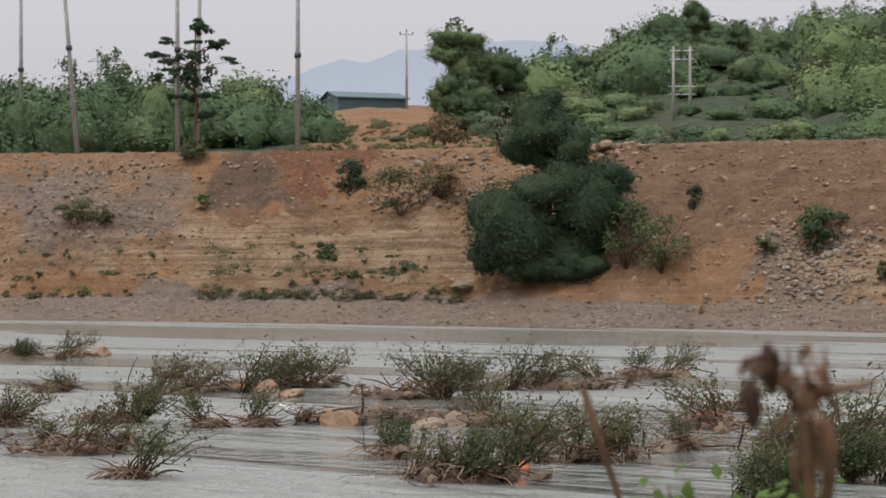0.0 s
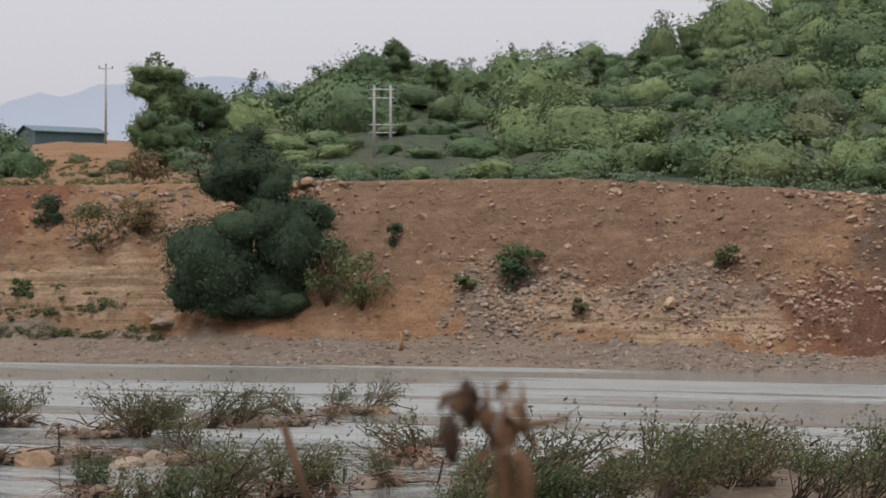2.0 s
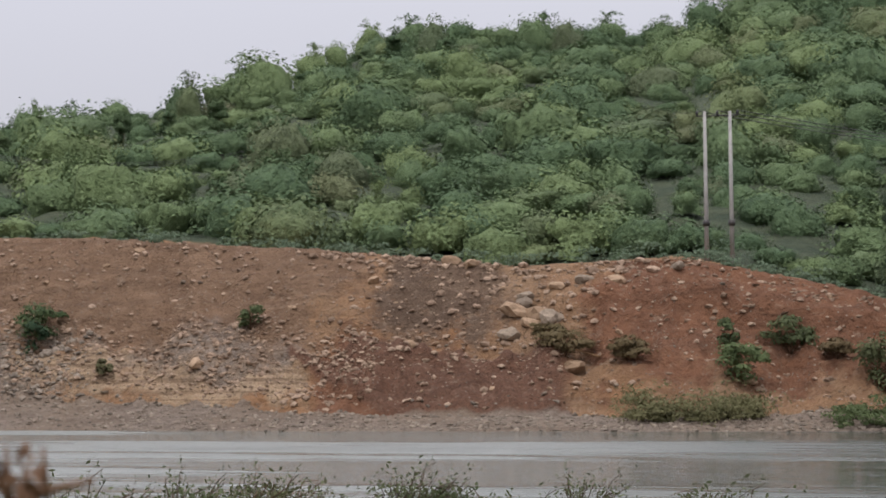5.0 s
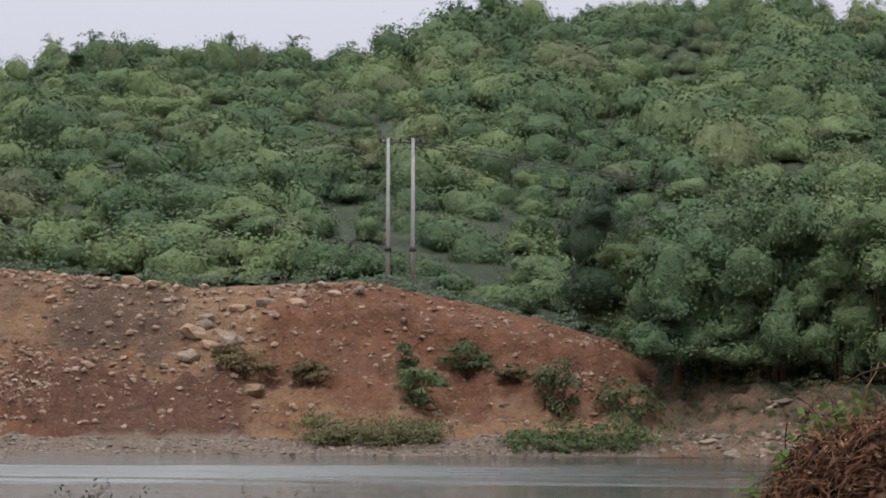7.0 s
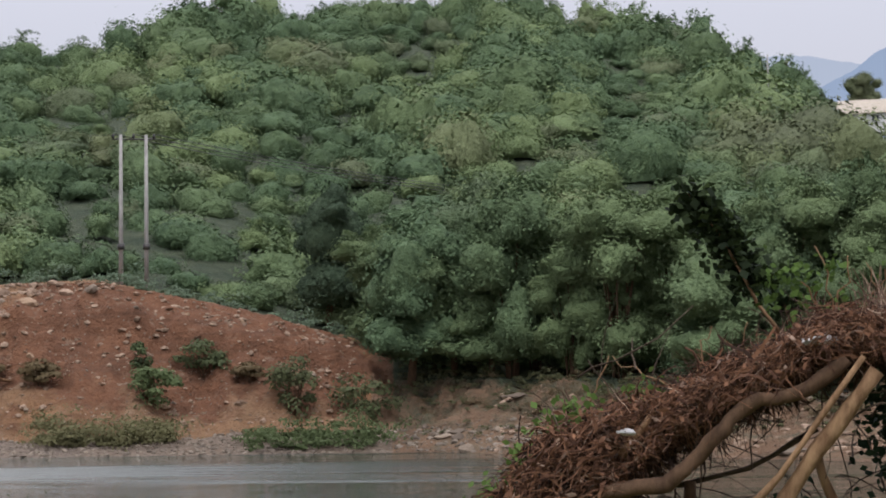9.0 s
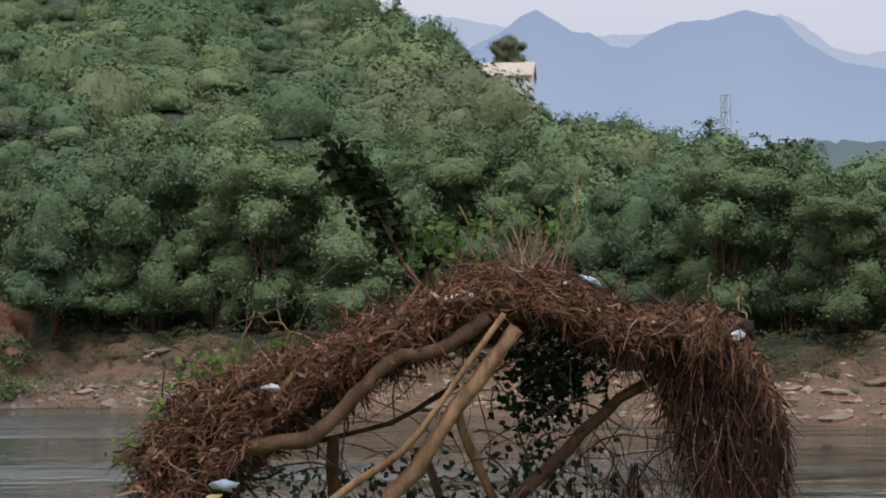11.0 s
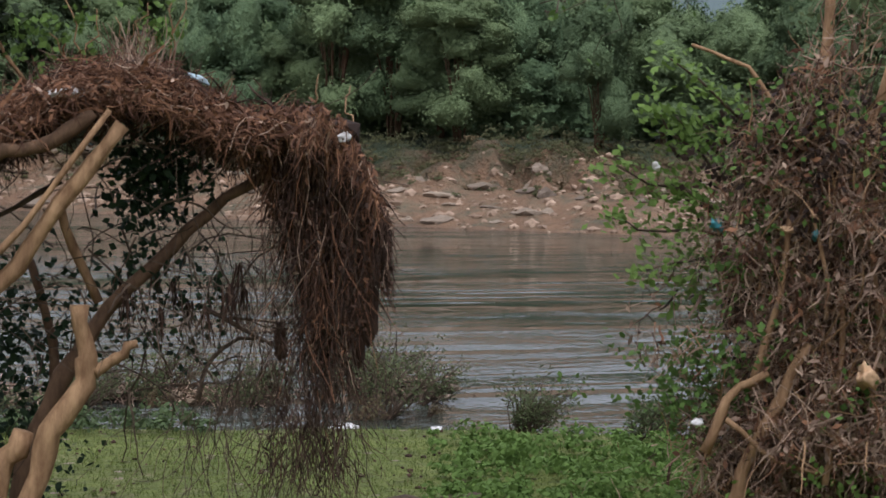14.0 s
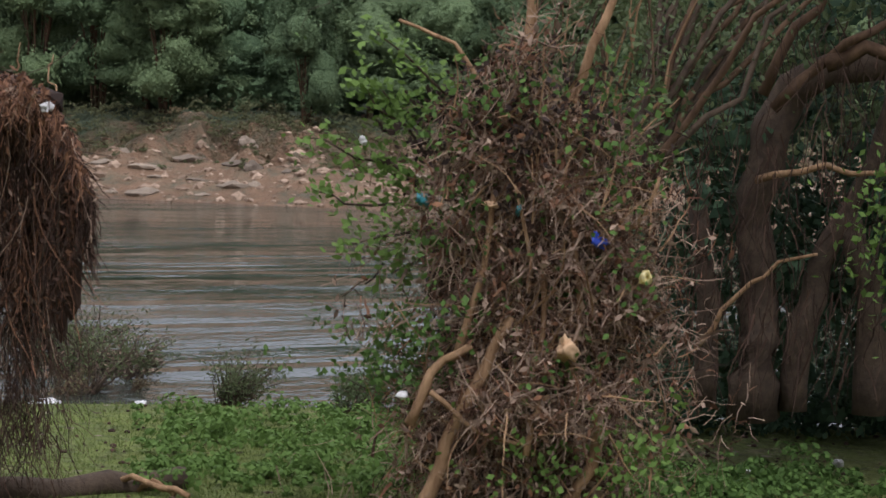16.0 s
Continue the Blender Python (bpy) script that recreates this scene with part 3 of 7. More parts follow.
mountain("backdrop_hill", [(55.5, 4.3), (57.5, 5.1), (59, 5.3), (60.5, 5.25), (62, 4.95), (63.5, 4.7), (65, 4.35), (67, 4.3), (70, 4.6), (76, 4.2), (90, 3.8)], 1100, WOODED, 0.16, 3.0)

# ---- woods on the hill ----


def woods():
    rng = np.random.default_rng(3)
    kinds = [foliage(rng, int(rng.integers(14, 26)), 1050, 0.10, 2, -0.4, rng.uniform(0.3, 0.42), 0.075) for _ in range(20)]
    feathery = [merge([foliage(rng, 14, 800, 0.10, 2, -0.4, 0.36, 0.075), plumes(rng, 7, 70, 0.085, 1.2, 0.8)]) for _ in range(8)]
    vs, fs, tint, dry, k = [], [], [], [], 0
    sites = []
    for az in np.arange(2.6, 83, 0.7):
        kr, kz = profile(az)
        r0, r1 = kr[11] + 2, kr[12]
        e0 = math.degrees(math.atan2(np.interp(r0, kr, kz) - 4, r0))
        e1 = math.degrees(math.atan2(kz[12] - 4, r1))
        rows = max(3, int((e1 - e0) / 0.39))
        for j in range(rows + 1):
            q = min(1.02, max(0.0, (j + rng.uniform(-0.45, 0.45)) / rows))
            r = r0 + (r1 - r0) * q
            a = az + rng.uniform(-0.5, 0.5)
            big = noise.noise(Vector((a * 0.33, q * 3.2, 1.0)))
            s = rng.uniform(0.6, 1.3) * (1.0 + 0.8 * big)
            w = 3.3 * s * (r / 250) ** 0.4
            h = w * rng.uniform(0.62, 1.05)
            if rng.random() < 0.12:
                h, w = h * 1.5, w * 1.15
            if q > 0.8:
                h *= rng.uniform(0.7, 1.6)
            if a < 11 and q < 0.4:
                w, h = w * 0.75, h * 0.5
            sites.append((a, r, w, h, 0.8 if q > 0.9 else 0.15))
    for _ in range(150):
        a = rng.uniform(-15.5, -3.4)
        r = rng.uniform(199, 236)
        big = 1.25 if a < -5 else 0.8
        sites.append((a, r, rng.uniform(2.6, 4.2) * big * 0.85, rng.uniform(2.4, 6.0) * big * 0.85, 0.2))
    for _ in range(34):
        a = rng.uniform(-15.5, 1.2)
        sites.append((a, rng.uniform(185, 290) if a < -4 else rng.uniform(192, 240), rng.uniform(0.7, 1.5), rng.uniform(0.6, 1.2), 0.0))
    for a, r, w, h, plume in sites:
        if 49.2 < a < 52.0 and r > 225:
            w, h = w * 0.5, min(h * 0.4, 1.6)
        b = spot(a, r)
        v, f = (feathery if rng.random() < plume else kinds)[int(rng.integers(0, 8))] if rng.random() < 0.5 else kinds[int(rng.integers(0, 20))]
        t = rng.uniform(0, 2 * np.pi)
        turn = np.array([[math.cos(t), -math.sin(t), 0], [math.sin(t), math.cos(t), 0], [0, 0, 1]])
        vs.append((v @ turn.T) * (w * 1.12, w * 1.12, h) + (b.x, b.y, b.z + h * 0.22))
        fs.append(f + k)
        k += len(v)
        lush = 0.4 + 0.85 * noise.noise(Vector((a * 0.22, r * 0.012, 9))) + rng.normal(0, 0.34) - (0.85 if a < 0 else 0)
        tint.append(np.full(len(v), min(1.0, max(0.0, lush))))
        d = max(0.0, noise.noise(Vector((a * 0.3, r * 0.02, 4))) * 1.4 - 0.45) + (0.4 if rng.random() < 0.05 else 0)
        dry.append(np.full(len(v), min(1.0, d)))
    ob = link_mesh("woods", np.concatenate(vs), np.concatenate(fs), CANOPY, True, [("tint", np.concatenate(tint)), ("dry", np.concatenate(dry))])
    tagged(ob, "dense mixed green woods covering the hillside", "woods", kind="stuff")


woods()

# ---- trees of the far bank ----


def placed(data, middle, radii):
    return data[0] * np.asarray(radii, float) + np.asarray(middle, float), data[1]


def tree_parts(rng, height, width, style):
    """Trunk and leaf data of a tree that stands at the origin."""
    limbs, crowns = [], []
    if style == "bamboo":
        for _ in range(14):
            a = rng.uniform(0, 2 * np.pi)
            lean = rng.uniform(0.15, 1.0) * width
            top = np.array([math.cos(a) * lean, math.sin(a) * lean, height * rng.uniform(0.6, 1.0)])
            t = np.linspace(0, 1, 9)[:, None]
            foot = np.array([math.cos(a), math.sin(a), 0]) * 0.35
            p = foot + (top - foot) * np.concatenate([t ** 1.5, t ** 1.5, np.sin(t * np.pi * 0.64)], 1)
            limbs.append(tube(p, np.linspace(0.07, 0.015, 9), 5))
            c = p[6] - (0, 0, 0.04 * height)
            w = width * rng.uniform(0.42, 0.62)
            crowns.append(placed(foliage(rng, 14, 1000, 0.12, 2, -0.8, 0.36, 0.10), c, (w, w, height * rng.uniform(0.12, 0.2))))
            tip = plumes(rng, 3, 50, 0.16, 1.0, 0.8)
            crowns.append(placed(tip, p[6], (w, w, height * 0.17)))
        for _ in range(5):
            a, k = rng.uniform(0, 2 * np.pi), rng.uniform(0.2, 0.75) * width
            crowns.append(placed(foliage(rng, 14, 1000, 0.11, 2, -0.8, 0.36, 0.10), (math.cos(a) * k, math.sin(a) * k, height * rng.uniform(0.2, 0.45)), (width * 0.5, width * 0.5, height * 0.2)))
    else:
        top = np.array([rng.normal(0, 0.04) * height, rng.normal(0, 0.04) * height, height * 0.8])
        trunk = bent((0, 0, -0.3), top, rng, 0.03, 8)
        limbs.append(tube(trunk, np.linspace(0.028, 0.006, 8) * height, 7))
        for _ in range(11):
            k = rng.integers(2, 7)
            a = rng.uniform(0, 2 * np.pi)
            e = trunk[k] + np.array([math.cos(a), math.sin(a), rng.uniform(-0.1, 0.6)]) * width * rng.uniform(0.4, 0.8)
            limbs.append(tube(bent(trunk[k], e, rng, 0.06, 5), np.linspace(0.011, 0.004, 5) * height, 5))
            w = width * rng.uniform(0.36, 0.55)
            crowns.append(placed(foliage(rng, 14, 1000, 0.12, 2, -0.8, 0.36, 0.10), e, (w, w, w * 0.8)))
        crowns.append(placed(foliage(rng, 26, 1600, 0.085, 3, -0.8, 0.32), (0, 0, height * 0.56), (width * 0.9, width * 0.9, height * 0.36)))
        crowns.append(placed(foliage(rng, 26, 1600, 0.085, 3, -0.8, 0.32), (0, 0, height * 0.24), (width, width, height * 0.22)))
        crowns.append(placed(foliage(rng, 14, 600, 0.12, 2, -0.8, 0.36), top, (width * 0.5, width * 0.5, height * 0.16)))
    return merge(limbs), merge(crowns)


def with_tint(data, value, dry=0.0):
    n = len(data[0])
    return data[0], data[1], True, [("tint", np.full(n, value)), ("dry", np.full(n, dry))]


def make_tree(name, label, at, height, width, style, leaf, seed, tint=0.3, group="", dry=0.0):
    rng = np.random.default_rng(seed)
    ob = thing(name, label, "bamboo" if style == "bamboo" else "tree", at, group)
    wood, green = tree_parts(rng, height, width, style)
    stem = part("woody_frame" if style == "bamboo" else "trunk", (*wood, True), BARK, ob)
    if style == "bamboo":
        tagged(stem, kind="stuff")
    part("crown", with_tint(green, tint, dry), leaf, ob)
    return ob


BANK_GROUP = "trees along the far bank"
kinds = [make_tree("bamboo_clump", "tall feathery green bamboo clump on the far bank", spot(40.5, 122), 11.0, 3.4, "bamboo", CANOPY, 11, 0.35, BANK_GROUP),
         make_tree("bamboo_clump", "tall feathery green bamboo clump on the far bank", spot(43.5, 118), 9.5, 3.8, "bamboo", CANOPY, 12, 0.7, BANK_GROUP),
         make_tree("bank_tree", "dense dark green broadleaf tree on the far bank", spot(37.6, 124), 10.5, 3.4, "broad", CANOPY, 13, 0.2, BANK_GROUP),
         make_tree("bank_tree", "dense mid-green broadleaf tree on the far bank", spot(46.5, 112), 9.0, 3.6, "broad", CANOPY, 14, 0.55, BANK_GROUP)]
rng = np.random.default_rng(21)
for i, az in enumerate(np.arange(36.6, 86, 0.92)):
    src = kinds[int(rng.choice([0, 0, 1, 1, 1, 2, 3, 3]))]
    a = az + rng.uniform(-0.4, 0.4)
    kr, _ = profile(a)
    r = kr[10] - 1 + rng.uniform(0, 5) + (4 if i % 2 else 0)
    s = rng.uniform(0.72, 1.08) * (0.9 if a < 52 else 0.82)
    copy_thing(src, Matrix.Translation(spot(a, r)) @ pose(0, 0, 0, 0, 0, rng.uniform(0, 360)) @ Matrix.Diagonal((s, s, s * rng.uniform(0.9, 1.1), 1)))
for az, r, s in ((3.7, 262, 0.85), (4.6, 285, 0.7), (6.0, 290, 0.8), (7.2, 292, 1.0), (8.4, 280, 0.8), (9.5, 285, 0.75), (12.9, 290, 0.7), (14.2, 300, 0.6), (15.6, 300, 0.7), (18.2, 330, 0.8), (20.6, 350, 0.75), (22.0, 360, 0.7)):
    b = copy_thing(kinds[2 + int(r) % 2 if int(az * 10) % 3 else 0], Matrix.Translation(spot(az, r)) @ pose(0, 0, 0, 0, 0, r * 7) @ Matrix.Diagonal((s * 0.7, s * 0.7, s * 0.62, 1)))
    tagged(b, "taller tree rising from the wooded hill", group="taller trees on the hill")

# ---- single trees and shrubs of the far bank ----


def shrub(name, label, at, width, height, leaf, seed, tint=0.3, dry=0.0, size=0.3, blobs=9, per=55, stems=7, group=""):
    rng = np.random.default_rng(seed)
    ob = thing(name, label, "shrub", at, group)
    w = width / 2
    wood = []
    for _ in range(stems):
        a, k = rng.uniform(0, 2 * np.pi), rng.uniform(0.2, 0.85)
        wood.append(tube(bent((0, 0, -0.15), (math.cos(a) * w * k, math.sin(a) * w * k, height * rng.uniform(0.5, 0.95)), rng, 0.07, 5), np.linspace(0.012, 0.004, 5) * height, 4))
    tagged(part("woody_frame", (*merge(wood), True), BARK, ob), kind="stuff")
    part("foliage", with_tint(crown(rng, (0, 0, height * 0.48), (w, w, height * 0.52), blobs, per, size, 1.7, 0.8, -0.9, 0.45), tint, dry), leaf, ob)
    return ob


BANK_SHRUBS = [
    (-2.7, 0.70, 3.2, 3.2, 0.15, 0.0, "dark green leafy bush on the earth bank", DARK_LEAF),
    (-1.2, 0.52, 6.4, 4.0, 0.1, 0.6, "tangled brown and green thicket on the earth bank", DARK_LEAF),
    (-0.1, 0.62, 5.2, 3.6, 0.1, 0.95, "dry brown thicket on the earth bank", DRY_LEAF),
    (-7.1, 0.93, 3.0, 2.2, 0.2, 0.2, "grey-green bush at the rim of the bank", SHRUB_LEAF),
    (-10.3, 0.42, 3.8, 2.3, 0.2, 0.4, "grey-green shrub on stony earth", SHRUB_LEAF),
    (-9.5, 0.43, 1.6, 1.4, 0.2, 0.3, "small grey-green shrub on stony earth", SHRUB_LEAF),
    (-6.8, 0.62, 1.6, 1.0, 0.8, 0.0, "low fresh green shrub on orange earth", SHRUB_LEAF),
    (-3.3, 0.18, 1.7, 1.6, 0.3, 0.0, "small green shrub on pale sand", SHRUB_LEAF),
    (5.2, 0.2, 4.4, 5.6, 0.4, 0.1, "tall green bush beside the dark tree", SHRUB_LEAF),
    (6.2, 0.18, 5.0, 4.8, 0.6, 0.1, "light green feathery bush at the foot of the bank", SHRUB_LEAF),
    (7.1, 0.60, 1.3, 2.2, 0.1, 0.0, "small dark green bush on brown earth", DARK_LEAF),
    (10.7, 0.48, 4.4, 2.6, 0.35, 0.0, "green bush on stony brown earth", SHRUB_LEAF),
    (10.5, 0.33, 2.2, 2.4, 0.2, 0.0, "dark green bush on stony brown earth", DARK_LEAF),
    (9.2, 0.30, 1.8, 1.2, 0.5, 0.2, "small green shrub on gravel", SHRUB_LEAF),
    (16.5, 0.45, 1.9, 2.2, 0.5, 0.1, "small feathery green shrub on the bank", SHRUB_LEAF),
    (12.4, 0.12, 1.2, 1.2, 0.3, 0.6, "small straggly shrub on pale sand", SHRUB_LEAF),
    (30.4, 0.24, 3.6, 2.4, 0.6, 0.0, "bright green bush on red earth", SHRUB_LEAF),
    (31.7, 0.60, 4.2, 2.4, 0.3, 0.2, "ragged green brush on the red slope", SHRUB_LEAF),
    (30.0, 0.45, 1.8, 2.0, 0.3, 0.1, "small green shrub on the red slope", SHRUB_LEAF),
    (34.3, 0.22, 3.2, 3.6, 0.3, 0.3, "ragged grey-green bush on the red slope", SHRUB_LEAF),
    (36.4, 0.25, 5.0, 3.0, 0.2, 0.3, "ragged green bush at the foot of the trees", SHRUB_LEAF),
    (24.9, 0.42, 2.4, 1.2, 0.1, 0.9, "dry grey brush on brown earth", DRY_LEAF),
    (25.4, 0.38, 3.8, 1.8, 0.1, 0.8, "dry grey brush on brown earth", DRY_LEAF),
    (27.2, 0.30, 3.0, 1.6, 0.2, 0.7, "dry brush on red earth", DRY_LEAF),
    (33.0, 0.42, 2.6, 1.6, 0.2, 0.6, "dry brush on red earth", DRY_LEAF),
]
for i, (az, u, w, h, tint, dry, label, leaf) in enumerate(BANK_SHRUBS):
    shrub("bank_shrub", label, bank(az, u), w, h, leaf, 100 + i, tint, dry, 0.27, 13 if w > 2.5 else 9, 95 if w > 2.5 else 60)


def low_growth(name, label, az0, az1, lo, hi, n, height, leaf, seed, tint, dry, beach=False, size=0.24):
    """Herbs and grass tufts spread along a strip of the bank: one uncountable mass."""
    rng = np.random.default_rng(seed)
    vs = []
    for _ in range(n):
        a, u = rng.uniform(az0, az1), rng.uniform(lo, hi)
        if beach:
            kr, _k = profile(a)
            c = spot(a, kr[8] + (kr[9] - kr[8]) * u)
        else:
            c = bank(a, u)
        h = height * rng.uniform(0.3, 1.4) * (0.35 + 1.2 * abs(noise.noise(Vector((a * 1.7, u * 4, seed)))))
        vs.append(crown(rng, (c.x, c.y, c.z + h * 0.4), (h * 1.2, h * 1.2, h * 0.6), 3, 30, size, 2.2, 0.8, -0.9, 0.55))
    data = merge(vs)
    ob = link_mesh(name, *data, leaf, False, [("tint", np.full(len(data[0]), tint)), ("dry", np.full(len(data[0]), dry))])
    tagged(ob, label, "herbs", kind="stuff")


low_growth("herbs", "dark green herbs along the foot of the sand", -6.8, -0.4, -0.12, 0.2, 75, 1.0, SHRUB_LEAF, 5, 0.25, 0.25)
low_growth("herbs", "low green herbs above the gravel beach", -13, -7.5, -0.05, 0.22, 60, 0.7, SHRUB_LEAF, 6, 0.5, 0.3)
low_growth("herbs", "yellow-green grass tufts at the waterside", 27.2, 30.8, 0.55, 1.1, 90, 2.2, SHRUB_LEAF, 7, 0.9, 0.65, True)
low_growth("herbs", "green waterside herbs below the red slope", 32.9, 37.0, 0.15, 0.9, 75, 1.6, SHRUB_LEAF, 8, 0.55, 0.05, True)
low_growth("herbs", "low undergrowth at the foot of the bank trees", 37.0, 84.0, 0.6, 1.1, 700, 1.3, SHRUB_LEAF, 9, 0.0, 0.45, size=0.14)
low_growth("herbs", "sparse grass on the far shore", 38.0, 84.0, -0.2, 0.5, 330, 0.55, SHRUB_LEAF, 15, 0.35, 0.45, size=0.12)
low_growth("herbs", "grey-brown dry brush below the bank trees", 38.0, 84.0, 0.28, 0.85, 420, 1.0, DRY_LEAF, 14, 0.6, 0.3, size=0.12)
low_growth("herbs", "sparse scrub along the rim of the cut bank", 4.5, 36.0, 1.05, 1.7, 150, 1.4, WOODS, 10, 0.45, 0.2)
low_growth("herbs", "yellow-green grass and weeds on the rise", -4.4, 1.6, 1.1, 4.5, 260, 0.9, SHRUB_LEAF, 12, 0.8, 0.5)
low_growth("herbs", "dark scrub along the undercut edge of the sand", -5.8, 0.6, -0.1, 0.03, 70, 0.9, SHRUB_LEAF, 13, 0.1, 0.4)
low_growth("herbs", "scattered dry weeds on the lower bank", 38.0, 84.0, 0.0, 0.5, 90, 0.7, DRY_LEAF, 11, 0.4, 0.3)


def dark_tree():
    """A tall tree on the bank, smothered by creepers."""
    rng = np.random.default_rng(41)
    kr, _ = profile(3.0)
    b = bank(3.0, 0.16)
    ob = thing("creeper_covered_tree", "tall dark green tree smothered in creepers on the bank", "tree", b)
    right = Vector((math.cos(radians(3)), -math.sin(radians(3)), 0))
    px = np.array(right)
    trunk = bent((0, 0, -0.4), px * 0.6 + np.array((0, 0, 11.5)), rng, 0.02, 8)
    limbs = [tube(trunk, np.linspace(0.34, 0.08, 8), 8)]
    for k in range(9):
        a = rng.uniform(0, 2 * np.pi)
        s = trunk[rng.integers(3, 7)]
        limbs.append(tube(bent(s, s + np.array((math.cos(a) * 2.4, math.sin(a) * 2.4, rng.uniform(0.3, 1.5))), rng, 0.06, 5), np.linspace(0.11, 0.03, 5), 5))
    part("trunk", (*merge(limbs), True), DARK_BARK, ob)
    mass = lambda x, y, z, rx, ry, rz, lobes, n, size: placed(foliage(rng, lobes, int(n * 1.7), size * 0.85, 3, -0.9, 0.42, 0.08), px * x + np.array((0, y, z - 1.4)), (rx, ry, rz))
    top = [mass(-0.5, 0.0, 11.3, 3.2, 2.6, 2.6, 14, 2600, 0.085), mass(-1.9, 0.0, 9.8, 2.2, 2.0, 1.8, 9, 1100, 0.12), mass(1.6, 0.2, 10.0, 2.4, 2.0, 2.4, 9, 1200, 0.12), mass(-0.3, 0.0, 13.1, 1.7, 1.5, 1.4, 7, 800, 0.15)]
    part("crown", with_tint(merge(top), 0.2), CREEPER, ob)
    low = [mass(0.4, -0.2, 7.6, 3.4, 2.6, 2.4, 12, 2000, 0.08), mass(-2.2, -0.8, 4.0, 4.3, 3.0, 4.2, 18, 4200, 0.06), mass(3.1, -0.2, 5.6, 3.1, 2.6, 3.8, 14, 2800, 0.075), mass(2.3, -0.3, 2.2, 3.0, 2.2, 2.6, 10, 1500, 0.09), mass(4.2, 0.0, 7.8, 2.0, 1.8, 1.4, 8, 900, 0.13), mass(-4.6, -0.3, 1.6, 1.8, 1.6, 1.8, 7, 700, 0.14), mass(-1.8, -1.6, 1.2, 3.6, 1.8, 1.9, 9, 1400, 0.09), mass(1.6, -1.4, 0.9, 3.2, 1.6, 1.6, 9, 1200, 0.09)]
    part("creepers", with_tint(merge(low), 0.12), CREEPER, ob, "dense dark creeper leaves")


dark_tree()


def tiered_tree():
    rng = np.random.default_rng(43)
    kr, _ = profile(-7.0)
    b = spot(-7.0, kr[10] + 2.5)
    ob = thing("tiered_tree", "slender tree with flat tiers of dark leaves", "tree", b)
    trunk = bent((0, 0, -0.3), (0.1, 0.2, 12.0), rng, 0.012, 9)
    limbs, tufts = [tube(trunk, np.linspace(0.17, 0.04, 9), 7)], []
    for k in range(26):
        z = rng.uniform(2.6, 11.6)
        a = rng.uniform(0, 2 * np.pi)
        reach = min(4.6, 0.9 + (12.2 - z) * 0.75) * rng.uniform(0.55, 1.0) if z > 6.5 else rng.uniform(1.2, 3.0)
        i = int(z / 12 * 8)
        e = trunk[i] + np.array((math.cos(a) * reach, math.sin(a) * reach, 0.35 + 0.2 * reach))
        limbs.append(tube(bent(trunk[i], e, rng, 0.05, 5), np.linspace(0.05, 0.02, 5), 4))
        tufts.append(crown(rng, e + np.array((0, 0, 0.1)), (0.95, 0.95, 0.4), 4, 34, 0.36, 1.5, 0.8, -1.0, 0.55))
    tufts.append(crown(rng, trunk[-1], (0.7, 0.7, 0.5), 3, 40, 0.36, 1.5, 0.7, -1, 0.55))
    tufts.append(crown(rng, (0, 0, 7.4), (1.9, 1.9, 2.3), 10, 60, 0.36, 1.5, 0.8, -1, 0.4))
    part("trunk", (*merge(limbs), True), BARK, ob)
    part("crown", with_tint(merge(tufts), 0.1), DARK_LEAF, ob)


tiered_tree()
make_tree("bamboo_clump", "feathery bamboo clump on the rise behind the bank", spot(0.55, 205), 10.0, 4.0, "bamboo", CANOPY, 51, 0.6)
make_tree("bamboo_clump", "feathery bamboo clump on the rise behind the bank", spot(1.7, 214), 7.5, 3.2, "bamboo", CANOPY, 57, 0.25)
shrub("brown_shrub", "withered brown shrub on the rise behind the bank", spot(0.1, 181), 4.6, 3.6, DRY_LEAF, 52, 0.1, 0.6, 0.34, 12, 60)
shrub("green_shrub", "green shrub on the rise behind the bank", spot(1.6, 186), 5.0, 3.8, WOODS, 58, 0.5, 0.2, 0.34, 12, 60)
make_tree("bank_tree", "rounded green tree on the rise behind the bank", spot(0.7, 203), 6.0, 3.4, "broad", CANOPY, 59, 0.25)
make_tree("bank_tree", "tall dark tree at the edge of the red slope", spot(35.3, 140), 11.0, 2.7, "broad", CREEPER, 53, 0.3)
make_tree("hilltop_tree", "tall feathery bamboo standing over the ridge", spot(32.3, 400), 19.0, 5.0, "bamboo", CANOPY, 54, 0.5)
make_tree("house_tree", "spreading tree beside the white house", spot(50.35, 346), 9.0, 3.6, "broad", CANOPY, 55, 0.5, dry=0.5)
make_tree("ridge_tree", "small upright tree on the falling ridge", spot(53.4, 318), 6.5, 1.9, "broad", CREEPER, 56, 0.4)

# ---- poles, wires and buildings across the river ----


def concrete_pole(at, height, r0, r1, label, lean=(0, 0), band=None, group="concrete poles on the bank"):
    ob = thing("concrete_pole", label, "utility pole", at, group)
    top = (lean[0] * height, lean[1] * height, height)
    part("shaft", (*tube([(0, 0, -0.5), (top[0] / 2, top[1] / 2, height / 2), top], [r0, (r0 + r1) / 2, r1], 12), True), CONCRETE, ob)
    if band:
        k = band / height
        part("joint_band", (*tube([(top[0] * k, top[1] * k, band - 0.22), (top[0] * k, top[1] * k, band + 0.22)], [r0 * 1.25] * 2, 12), True), IRON, ob, "dark iron joint band")
    return ob


def slope_r(az, el):
    """How far off the ground behind the rim rises to this elevation from the eye."""
    kr, kz = profile(az)
    for r in np.arange(kr[10], kr[12], 1.0):
        if np.interp(r, kr, kz) > 4 + r * math.tan(radians(el)):
            return float(r)
    return float(kr[12])


